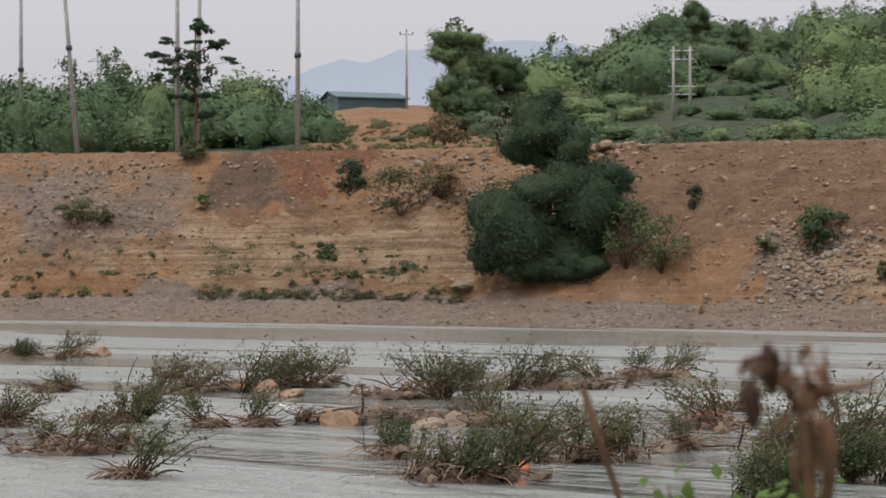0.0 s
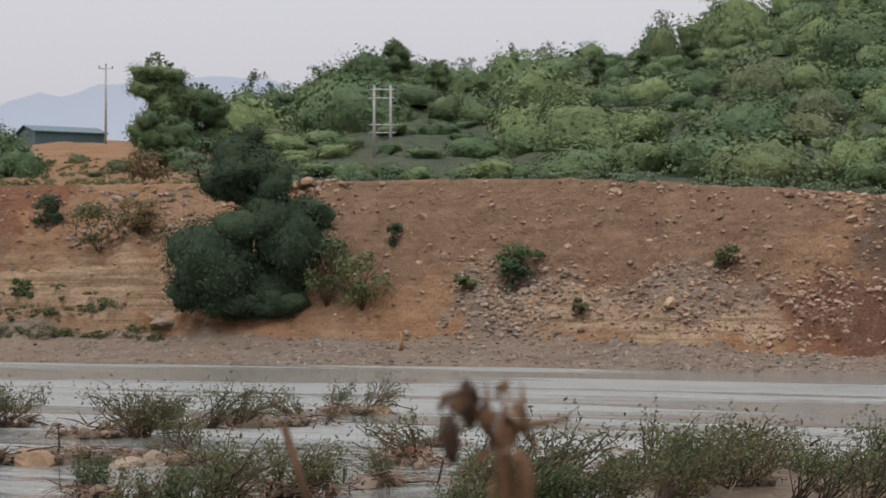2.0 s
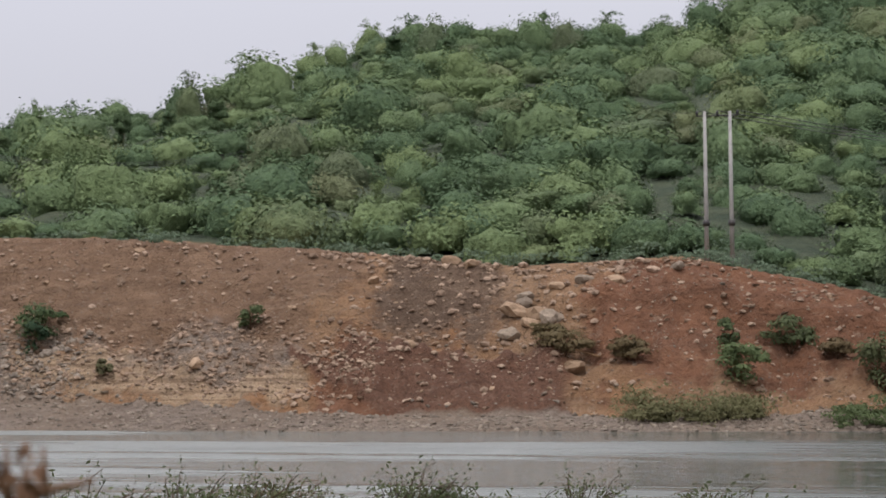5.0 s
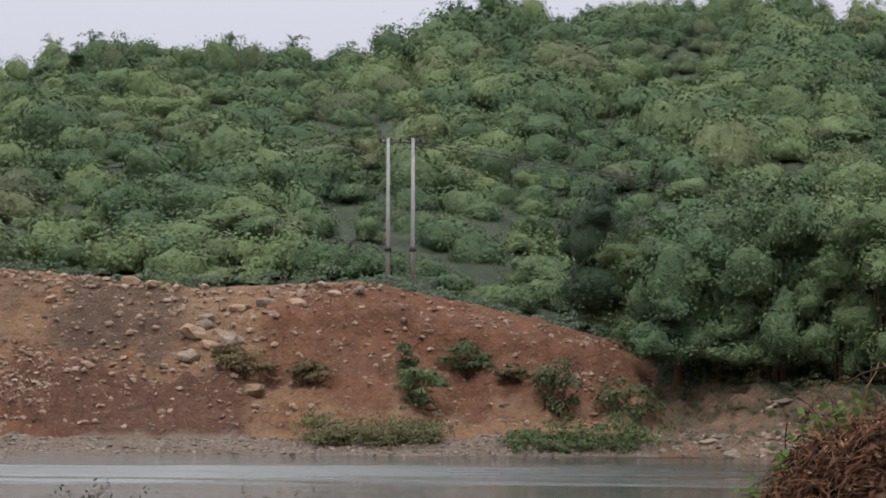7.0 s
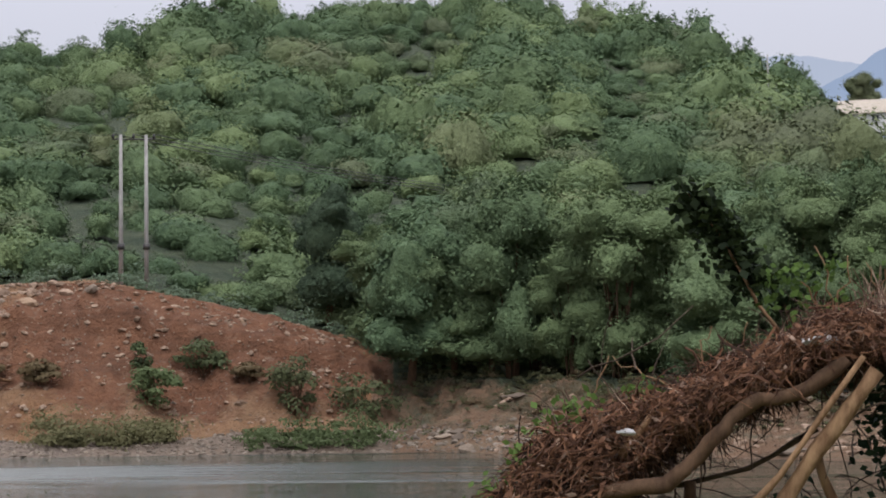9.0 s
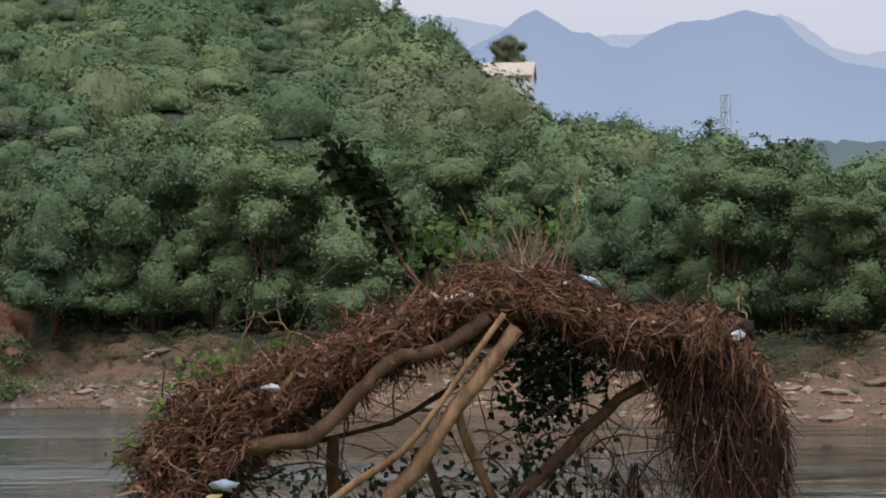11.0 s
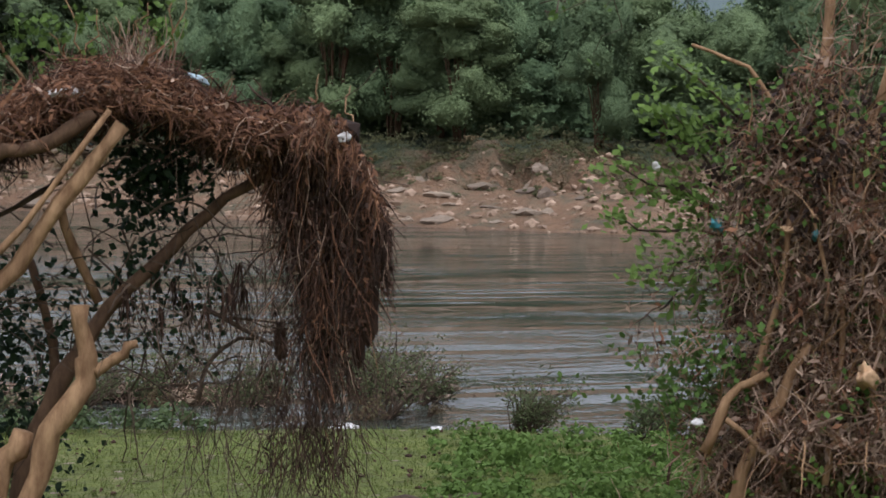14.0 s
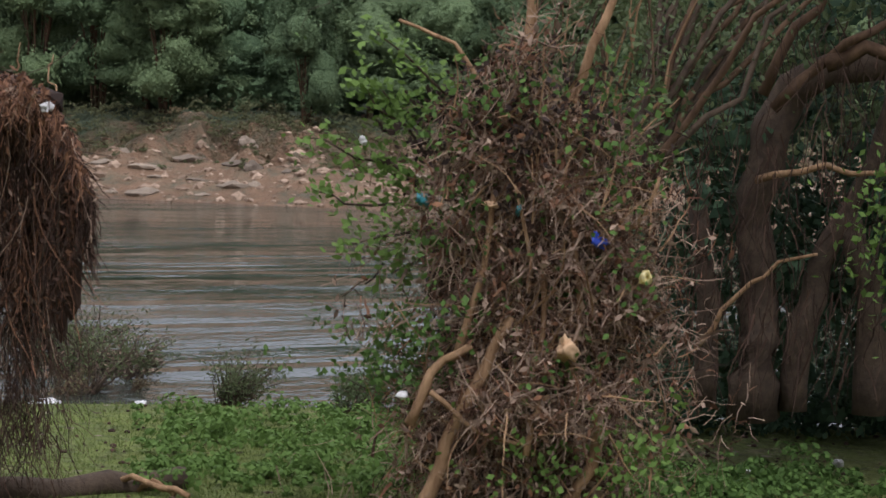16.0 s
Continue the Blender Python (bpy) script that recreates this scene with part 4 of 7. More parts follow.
def rimward(az, back):
    return spot(az, profile(az)[0][10] + back)


for az, back, band, lean in ((-11.82, 20, 8.2, (0, 0)), (-10.27, 1.5, 10.0, (-0.08, 0)), (-7.49, 3, 9.5, (0, 0)), (-6.95, 9, 12.6, (0.02, 0)), (-4.11, 2.5, 8.6, (0.004, 0))):
    concrete_pole(rimward(az, back), 21.0, 0.24, 0.15, "tall pale concrete pole standing on the bank", lean, band)


def insulators(ob, spots, material=IRON):
    for p in spots:
        part("insulator", (*tube([p, (p[0], p[1], p[2] + 0.16), (p[0], p[1], p[2] + 0.32)], [0.07, 0.11, 0.04], 6), True), material, ob)


def h_frame(az_l, az_r, r, height, label, joint=None, arms=(0.06,)):
    a, b = spot(az_l, r), spot(az_r, r)
    ob = thing("pole_frame", label, "utility pole", a)
    d = b - a
    for p in (Vector((0, 0, 0)), d):
        q = np.array(p)
        part("pole", (*tube([q + (0, 0, -0.6), q + (0, 0, height - p.z)], [0.17, 0.11], 10), True), CONCRETE, ob)
        if joint:
            part("joint_band", (*tube([q + (0, 0, joint - 0.2 - p.z), q + (0, 0, joint + 0.2 - p.z)], [0.25, 0.25], 10), True), IRON, ob)
    u = np.array((d.x, d.y, 0.0))
    for k in arms:
        z = height * (1 - k)
        part("crossarm", (*tube([-0.35 * u + (0, 0, z), 1.35 * u + (0, 0, z)], [0.045 if joint else 0.07] * 2, 4),), IRON if joint else STEEL, ob)
        insulators(ob, [tuple(u * q + (0, 0, z + 0.05)) for q in (-0.3, 0.5, 1.3)])
    return [Vector(a) + Vector(u * q) + Vector((0, 0, height * (1 - arms[0]) + 0.35)) for q in (-0.3, 0.5, 1.3)]


near_tops = h_frame(29.45, 30.16, 139, 10.3, "pair of tall concrete poles joined by a crossarm", 2.6, (0.03,))
far_tops = h_frame(6.56, 7.03, slope_r(6.8, 4.25), 6.9, "distant pair of poles with crossarms and a switch frame", None, (0.06, 0.18, 0.55, 0.66))
t_top = spot(-1.01, 285)
tp = thing("line_pole", "slim distant concrete line pole with a short crossarm", "utility pole", t_top)
part("shaft", (*tube([(0, 0, -0.4), (0, 0, 11.0)], [0.2, 0.14], 8), True), CONCRETE, tp)
part("crossarm", tube([(-1.0, 0, 10.6), (1.0, 0, 10.6)], [0.08, 0.08], 4), STEEL, tp)
insulators(tp, [(-0.9, 0, 10.65), (0, 0, 11.0), (0.9, 0, 10.65)])
house_pole = concrete_pole(spot(47.85, 300), 9.0, 0.16, 0.1, "thin grey pole on the hillside", group="")


def wire(a, b, sag, radius=0.022):
    rng_ = np.random.default_rng(1)
    ob = link_mesh("power_line", *tube(bent(a, b, rng_, 0.0, 24, sag), np.full(24, radius), 4), IRON)
    tagged(ob, "thin sagging overhead power line", "power line", "overhead power lines")


for k in range(3):
    off = Vector((0, 0, 0.1 * k))
    wire(near_tops[k], above(47.85, 5.15 + 0.1 * k, 300), 3.0, 0.03)
    wire(above(47.85, 5.15 + 0.1 * k, 300), above(64 + k * 0.3, 3.9, 260), 2.5, 0.03)
    wire(far_tops[k], above(17.0, 5.95 + 0.1 * k, 235), 2.0, 0.025)

SHEET = plain("green_sheet_metal", (0.055, 0.10, 0.11), (0.075, 0.13, 0.135), 1.5, 0.5, 0.4, 0.2)
ROOF_TILE = plain("pale_roof", (0.42, 0.36, 0.28), (0.55, 0.48, 0.39), 2, 0.8, 0.2)
WHITE_WALL = plain("white_wall", (0.66, 0.65, 0.62), (0.76, 0.75, 0.72), 1.2, 0.85, 0.2)
DARK_GLASS = plain("dark_opening", (0.02, 0.022, 0.025), (0.03, 0.032, 0.035), 1, 0.3, 0.5)


def gable(w, d, eave, ridge, over=0.4):
    v = [(-w / 2 - over, -d / 2 - over, eave), (w / 2 + over, -d / 2 - over, eave), (w / 2 + over, 0, ridge), (-w / 2 - over, 0, ridge), (-w / 2 - over, d / 2 + over, eave), (w / 2 + over, d / 2 + over, eave)]
    t = [(x, y, z + 0.15) for x, y, z in v]
    f = [(6, 7, 8, 9), (9, 8, 11, 10), (0, 3, 2, 1), (3, 4, 5, 2), (0, 1, 7, 6), (4, 10, 11, 5), (1, 2, 8, 7), (2, 5, 11, 8), (0, 6, 9, 3), (3, 9, 10, 4)]
    return v + t, f


def building(name, label, at, turn, w, d, eave, ridge, wall, roof, windows):
    ob = thing(name, label, "building", Matrix.Translation(at) @ pose(0, 0, 0, 0, 0, turn))
    part("wall", box((w, d, eave + 1.5), (0, 0, eave / 2 - 0.75)), wall, ob)
    ends = [([(s * w / 2, -d / 2, eave), (s * w / 2, d / 2, eave), (s * w / 2, 0.01, ridge), (s * w / 2, -0.01, ridge)], [(0, 1, 2, 3)]) for s in (-1, 1)]
    for e in ends:
        part("gable_wall", e, wall, ob)
    part("roof", gable(w, d, eave, ridge), roof, ob)
    for x, z in windows:
        win = part("window", box((1.1, 0.12, 1.0), (x, -d / 2 - 0.03, z)), DARK_GLASS, ob)
        part("sill", box((1.3, 0.2, 0.08), (x, -d / 2 - 0.06, z - 0.56)), wall, win)
    return ob


building("metal_shed", "low green sheet-metal shed behind the rise", spot(-2.25, 296), 22, 10.5, 8, 1.5, 2.6, SHEET, SHEET, ())
building("white_house", "small white house with a pale roof on the ridge", above(50.5, 6.9, 338), -56, 8.0, 6, 1.6, 4.2, WHITE_WALL, ROOF_TILE, [(-2, 0.8), (2, 0.8)])


def lattice_tower(at, height, base, top, label, arms=()):
    ob = thing("lattice_tower", label, "tower", at)
    corners = lambda q: [np.array((sx * (base + (top - base) * q) / 2, sy * (base + (top - base) * q) / 2, height * q)) for sx, sy in ((-1, -1), (1, -1), (1, 1), (-1, 1))]
    for k in range(4):
        part("leg", tube([corners(0)[k], corners(1)[k]], [0.09, 0.07], 4), STEEL, ob)
    braces = []
    n = 10
    for i in range(n):
        lo, hi = corners(i / n), corners((i + 1) / n)
        for k in range(4):
            braces += [tube([lo[k], hi[(k + 1) % 4]], [0.05, 0.05], 4), tube([hi[k], hi[(k + 1) % 4]], [0.05, 0.05], 4)]
    part("bracing", merge(braces), STEEL, ob)
    for z, w in arms:
        part("arm", merge([tube([(-w, 0, z), (w, 0, z)], [0.08, 0.08], 4), tube([(-w, 0, z), (0, 0, z + 1.2)], [0.06, 0.06], 4), tube([(w, 0, z), (0, 0, z + 1.2)], [0.06, 0.06], 4)]), STEEL, ob)
    return ob


lattice_tower(spot(56.62, 330), 27.0, 1.6, 1.1, "slim pale lattice mast behind the ridge")
lattice_tower(spot(-9.45, 330), 17.5, 4.0, 2.6, "distant steel power pylon behind the trees", [(12.5, 4.2), (15.0, 3.8), (17.0, 3.2)])

# ---- stones ----


def rock_data(seed, subdivisions=2):
    bm = bmesh.new()
    bmesh.ops.create_icosphere(bm, subdivisions=subdivisions, radius=0.5)
    off = Vector((seed * 3.1, seed * 1.7, 0))
    for v in bm.verts:
        n1 = noise.noise(v.co * 1.7 + off)
        q = v.co * (1 + 0.8 * n1 + 0.5 * abs(noise.noise(v.co * 3.2 + off)))
        v.co = Vector((q.x * 1.15, q.y * 0.9, max(-0.3, q.z * 0.72)))
    vs = np.array([v.co for v in bm.verts])
    fs = np.array([[v.index for v in f.verts] for f in bm.faces])
    bm.free()
    return vs, fs


STONE_ONE = varied("bank_stone", (0.27, 0.18, 0.11), (0.43, 0.30, 0.19), by="each")
GREY_STONE_ONE = varied("grey_bank_stone", (0.14, 0.108, 0.08), (0.33, 0.258, 0.185), by="each")
ROCKS = [rock_data(k) for k in range(6)]
PEBBLES = [rock_data(10 + k, 1) for k in range(6)]
ROCK_MESHES = []
for k, (v, f) in enumerate(ROCKS):
    me = bpy.data.meshes.new("boulder")
    me.from_pydata(v.tolist(), [], f.tolist())
    me.materials.append(STONE_ONE if k < 4 else GREY_STONE_ONE)
    ROCK_MESHES.append(me)


def boulder(at, size, seed, label, group):
    r = np.random.default_rng(seed)
    ob = new("boulder", ROCK_MESHES[seed % 6])
    ob.matrix_basis = Matrix.Translation(at + Vector((0, 0, size * 0.02))) @ pose(0, 0, 0, r.uniform(-15, 15), r.uniform(-15, 15), r.uniform(0, 360)) @ Matrix.Diagonal((size, size * r.uniform(0.75, 1.1), size * r.uniform(0.7, 1.1), 1))
    return tagged(ob, label, "boulder", group)


rng = np.random.default_rng(61)
G = "boulders on the far bank"
for az, u, s in ((24.0, 0.66, 1.9), (24.7, 0.66, 1.8), (23.85, 0.55, 1.4), (25.05, 0.55, 1.6), (24.4, 0.58, 1.3), (24.2, 0.74, 1.2), (25.6, 0.33, 1.6), (24.3, 0.80, 1.2), (25.2, 0.8, 0.9), (26.0, 0.80, 1.2), (26.8, 0.80, 1.3), (21.0, 0.36, 0.9), (20.9, 0.43, 0.9),
                 (7.95, 0.8, 1.0), (20.0, 0.85, 0.9), (22.2, 0.98, 1.1), (22.8, 0.98, 1.1), (13.4, 0.95, 0.7), (4.6, 0.98, 1.5), (4.3, 0.97, 1.2), (-6.8, 0.62, 0.9), (0.6, 0.1, 1.7), (28.6, 0.78, 0.9), (15.0, 0.2, 1.2), (13.0, 0.22, 1.0)):
    boulder(bank(az, u), s * 0.92, int(az * 10 + u * 100) + 300, "pale orange-brown boulder lodged in the earth bank", G)
for k in range(80):
    az, u = rng.uniform(-13, 36), rng.uniform(0.0, 1.02) ** 0.8
    boulder(bank(az, u), rng.uniform(0.22, 0.55), k, "broken stone lying on the earth bank", G)
for k in range(70):
    az = rng.uniform(38, 83)
    kr, _ = profile(az)
    boulder(spot(az, kr[8] + rng.uniform(0.2, 9)), rng.uniform(0.25, 0.8), k * 6 + 5, "grey-brown rock on the shore below the trees", "rocks on the far shore")


for k in range(70):
    az = rng.uniform(38.5, 83)
    kr, _ = profile(az)
    size = rng.uniform(0.4, 1.0)
    ob = boulder(Vector((0, 0, 0)), size, k * 6 + 4 + k % 2, "low brown rock ledge on the far shore", "rock ledges on the far shore")
    ob.matrix_basis = Matrix.Translation(spot(az, kr[8] + rng.uniform(0.3, 10.5), -0.05)) @ pose(0, 0, 0, 0, 0, rng.normal(-az, 25)) @ Matrix.Diagonal((size * 1.5, size, size * 0.55, 1))


def rubble(name, label, n, place, lo, hi, material, seed):
    rng_ = np.random.default_rng(seed)
    out = []
    for _ in range(n):
        c = place(rng_)
        v, f = PEBBLES[rng_.integers(0, 6)]
        a = rng_.uniform(0, 2 * np.pi)
        rot = np.array([[math.cos(a), -math.sin(a), 0], [math.sin(a), math.cos(a), 0], [0, 0, 1]])
        s = lo * (hi / lo) ** (rng_.random() ** 2)
        out.append(((v * (1, 1, rng_.uniform(0.6, 1.1))) @ rot.T * s + np.array(c), f))
    tagged(link_mesh(name, *merge(out), material), label, "stones", kind="stuff")


rubble("rubble", "broken stones strewn over the earth bank", 4300, lambda g: bank(g.uniform(-13.5, 36), g.random() ** 0.75), 0.11, 0.5, STONE, 71)
rubble("rubble", "pale broken stones along the rim of the bank", 200, lambda g: bank(g.uniform(18, 29.5), g.normal(0.97, 0.035)), 0.18, 0.8, STONE, 76)
rubble("rubble", "pale broken stones along the rim of the bank", 160, lambda g: bank(g.normal(4.3, 0.9), g.normal(0.98, 0.03)), 0.2, 0.9, STONE, 77)
rubble("rubble", "grey blocks below the rim", 300, lambda g: bank(g.uniform(-3.2, 1.4), g.uniform(0.6, 0.97)), 0.15, 0.75, GREY_STONE, 79)
rubble("rubble", "loose stones in the spoil heap", 450, lambda g: bank(g.uniform(18.5, 26.5), g.uniform(0.2, 0.95)), 0.14, 0.6, STONE, 78)
rubble("rubble", "pale broken stones along the sandy foot of the bank", 1900, lambda g: bank(g.uniform(9, 20), g.uniform(0.08, 0.55)), 0.12, 0.5, STONE, 75)
rubble("rubble", "grey rubble on the stony parts of the bank", 1500, lambda g: bank(*((g.normal(-9.8, 1.8), g.uniform(0.2, 0.95)) if g.random() < 0.5 else (g.normal(10.4, 0.9), g.uniform(0, 0.5)))), 0.14, 0.6, GREY_STONE, 72)


def beach_spot(g):
    a = g.uniform(-14, 42)
    kr, _ = profile(a)
    return spot(a, kr[8] + (kr[9] - kr[8]) * g.uniform(0.02, 1.05))


rubble("shingle", "grey and brown pebbles of the gravel beach", 5200, beach_spot, 0.12, 0.42, GREY_STONE, 73)


def far_shore_spot(g):
    a = g.uniform(40, 84)
    kr, _ = profile(a)
    return spot(a, kr[8] + g.uniform(0.0, 12))


rubble("shingle", "stones and low ledges of the far shore", 2600, far_shore_spot, 0.12, 0.6, STONE, 74)
post = thing("stump_post", "weathered pale wooden stump on the gravel beach", "post", bank(7.3, -0.25))
part("shaft", (*tube([(0, 0, -0.2), (0.05, 0, 0.5), (0.0, 0, 1.3)], [0.18, 0.15, 0.11], 7), True), PALE_WOOD, post)
for az, u, dx, dz in ((5.7, 0.35, 1.9, 1.5), (6.5, 0.2, 0.9, -0.1), (26.4, 0.42, -2.0, 0.4), (25.0, 0.45, -1.6, 0.6), (28.0, 0.35, 2.2, -0.2), (-5.0, 0.4, 2.5, 0.0)):
    b = bank(az, u)
    ob = thing("dead_branch", "bare pale dead branch on the earth bank", "branch", b)
    part("limb", (*tube(bent((0, 0, 0.05), (dx, 0.5, max(0.1, dz) + 0.3), np.random.default_rng(int(az * 10) + 90), 0.05, 6), np.linspace(0.09, 0.03, 6), 5), True), PALE_WOOD, ob)

# ---- river: islets, flattened shrubs, flotsam ----


def flood_shrub(seed, height, lean, leafy, dry):
    """A shrub bent over by the flood: bare stems, narrow leaves towards the tips."""
    rng = np.random.default_rng(seed)
    ob = thing("flooded_shrub", "grey-green shrub bent over by flood water", "shrub", Vector((0, 0, -50)), "shrubs standing in the river")
    stems, cs, fs = [], [], []
    for _ in range(15):
        a = rng.uniform(0, 2 * np.pi)
        reach = np.array((math.cos(a) * 0.45 + lean * rng.uniform(0.5, 1.3), math.sin(a) * 0.5, rng.uniform(0.45, 1.0))) * height
        p = bent((rng.normal(0, 0.1), rng.normal(0, 0.1), -0.1), reach, rng, 0.05, 7, -0.06 * height)
        stems.append(tube(p, np.linspace(0.016, 0.005, 7) * max(0.8, height), 4))
        for _k in range(2):
            i = rng.integers(2, 5)
            q = bent(p[i], p[i] + (reach * 0.35 + rng.normal(0, 0.16, 3)) * 0.9, rng, 0.06, 4)
            stems.append(tube(q, np.linspace(0.008, 0.003, 4), 3))
            for c in q[1:]:
                for _j in range(int(leafy)):
                    cs.append(c + rng.normal(0, 0.07, 3) * height)
        for c in p[3:]:
            for _j in range(int(leafy * 1.4)):
                cs.append(c + rng.normal(0, 0.075, 3) * height)
    cs = np.array(cs)
    tagged(part("woody_frame", merge(stems), BARK if seed % 2 else DARK_BARK, ob), kind="stuff")
    part("foliage", with_tint(leaves(cs, units(rng, len(cs)) + (0.3, 0, 0.5), 0.13, rng, 2.6), 0.25, dry), SHRUB_LEAF, ob)
    return ob


SHRUBS = [flood_shrub(200 + k, h, lean, leafy, dry) for k, (h, lean, leafy, dry) in enumerate(((1.6, 0.75, 3, 0.2), (1.4, 0.95, 3, 0.4), (1.25, 0.55, 5, 0.1), (1.0, 1.1, 2, 0.7), (1.8, 0.6, 3, 0.25), (0.9, 0.9, 1, 0.9)))]
used_shrub = set()


def place_shrub(i, at, s, turn, group=""):
    m = Matrix.Translation(at) @ pose(0, 0, 0, 0, 0, turn) @ Matrix.Diagonal((s, s, s, 1))
    if i not in used_shrub:
        used_shrub.add(i)
        SHRUBS[i].matrix_basis = m
        return SHRUBS[i]
    return copy_thing(SHRUBS[i], m)


WET_STONE = varied("wet_stone", (0.06, 0.045, 0.033), (0.25, 0.18, 0.115), 0.6)
MUD = plain("wet_mud", (0.085, 0.062, 0.042), (0.16, 0.12, 0.08), 3, 0.7, 0.3, 0.8, 0.1)
STRAW = varied("flood_straw", (0.16, 0.102, 0.072), (0.44, 0.315, 0.22), 0.9)
STRAW_RED = varied("rusty_roots", (0.075, 0.036, 0.022), (0.27, 0.135, 0.072), 0.9)
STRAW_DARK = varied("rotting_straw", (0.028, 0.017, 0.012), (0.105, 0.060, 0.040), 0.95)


def strands(rng, starts, ways, lengths, radii, segs=3, curl=0.35, droop=0.15):
    """Loose straws, roots and twigs: thin three-sided tubes, all in one go."""
    n = len(starts)
    p = np.zeros((n, segs + 1, 3))
    p[:, 0] = starts
    d = np.asarray(ways, float).copy()
    step = (np.asarray(lengths) / segs)[:, None]
    for k in range(segs):
        d = d + units(rng, n) * curl
        d[:, 2] -= droop
        d /= np.linalg.norm(d, axis=1)[:, None] + 1e-9
        p[:, k + 1] = p[:, k] + d * step
    a = np.cross(d, units(rng, n))
    a /= np.linalg.norm(a, axis=1)[:, None] + 1e-9
    b = np.cross(d, a)
    taper = np.linspace(1.0, 0.45, segs + 1)[None, :, None]
    r = np.asarray(radii)[:, None, None] * taper
    v = np.stack([p + (a[:, None] * math.cos(t) + b[:, None] * math.sin(t)) * r for t in (0, 2.094, 4.189)], 2)
    base = np.arange(n)[:, None, None] * (segs + 1) * 3 + np.arange(segs)[None, :, None] * 3
    j = np.arange(3)[None, None, :]
    f = np.stack([base + j, base + (j + 1) % 3, base + 3 + (j + 1) % 3, base + 3 + j], -1)
    return v.reshape(-1, 3), f.reshape(-1, 4)


def islet(az, el, width, depth, seed, shrubs, stones, mound=0.25, scale=1.0, kinds=(0, 1, 2, 3, 4, 5), straw=190):
    rng = np.random.default_rng(seed)
    r = EYE.z / math.tan(radians(-el))
    c = Vector((r * math.sin(radians(az)), r * math.cos(radians(az)), 0))
    ob = thing("islet", "low muddy islet with stones and flood straw", "islet", Matrix.Translation(c) @ pose(0, 0, 0, 0, 0, -az))
    v, f = [], []
    n, m = 22, 6
    for i in range(m + 1):
        q = i / m
        for j in range(n):
            t = 2 * math.pi * j / n
            k = 1 + 0.35 * noise.noise(Vector((math.cos(t) * 1.3, math.sin(t) * 1.3, seed)))
            v.append((math.cos(t) * width / 2 * q * k, math.sin(t) * depth / 2 * q * k, mound * (1 - q ** 1.6) * (0.7 + 0.7 * noise.noise(Vector((q * 3, t, seed)))) - 0.14 * q))
    for i in range(m):
        for j in range(n):
            f.append((i * n + j, (i + 1) * n + j, (i + 1) * n + (j + 1) % n, i * n + (j + 1) % n))
    part("mound", (v, f, True), MUD, ob)
    s = np.stack([rng.normal(0, width * 0.24, straw), rng.normal(0, depth * 0.22, straw), rng.uniform(0.05, mound + 0.15, straw)], 1)
    w = units(rng, straw) * (1, 1, 0.25)
    tagged(part("flood_straw", strands(rng, s, w, rng.uniform(0.25, 0.9, straw), rng.uniform(0.006, 0.018, straw)), STRAW, ob, "matted straw and twigs"), kind="stuff")
    n_wood = int(10 + width * 6)
    s = np.stack([rng.normal(0, width * 0.26, n_wood), rng.normal(0, depth * 0.24, n_wood), rng.uniform(0.04, mound + 0.12, n_wood)], 1)
    tagged(part("driftwood", strands(rng, s, units(rng, n_wood) * (1, 0.8, 0.35), rng.uniform(0.3, 1.2, n_wood), rng.uniform(0.012, 0.04, n_wood), 4, 0.2, 0.05), DARK_BARK, ob, "dark wet driftwood"), kind="stuff")
    right, away = Vector((math.cos(radians(az)), -math.sin(radians(az)), 0)), Vector((math.sin(radians(az)), math.cos(radians(az)), 0))
    heap = []
    for _ in range(stones * 2):
        v, f = PEBBLES[rng.integers(0, 6)]
        s = rng.uniform(0.12, 0.42) * scale
        heap.append((v * s * rng.uniform(0.7, 1.2, 3) + (rng.normal(0, width * 0.24), rng.normal(0, depth * 0.22), 0.06 + mound * 0.3), f))
    tagged(part("gravel", merge(heap), WET_STONE, ob, "wet brown stones"), kind="stuff")
    for _ in range(shrubs):
        p = c + right * rng.uniform(-0.42, 0.42) * width + away * rng.uniform(-0.3, 0.3) * depth
        place_shrub(int(rng.choice(kinds)), p + Vector((0, 0, 0.03)), rng.uniform(0.65, 1.05) * scale, -az + rng.normal(0, 30) + (180 if rng.random() < 0.15 else 0))
    return ob


def px_el(y):
    return 0.56 + (441 - y) / 62.2


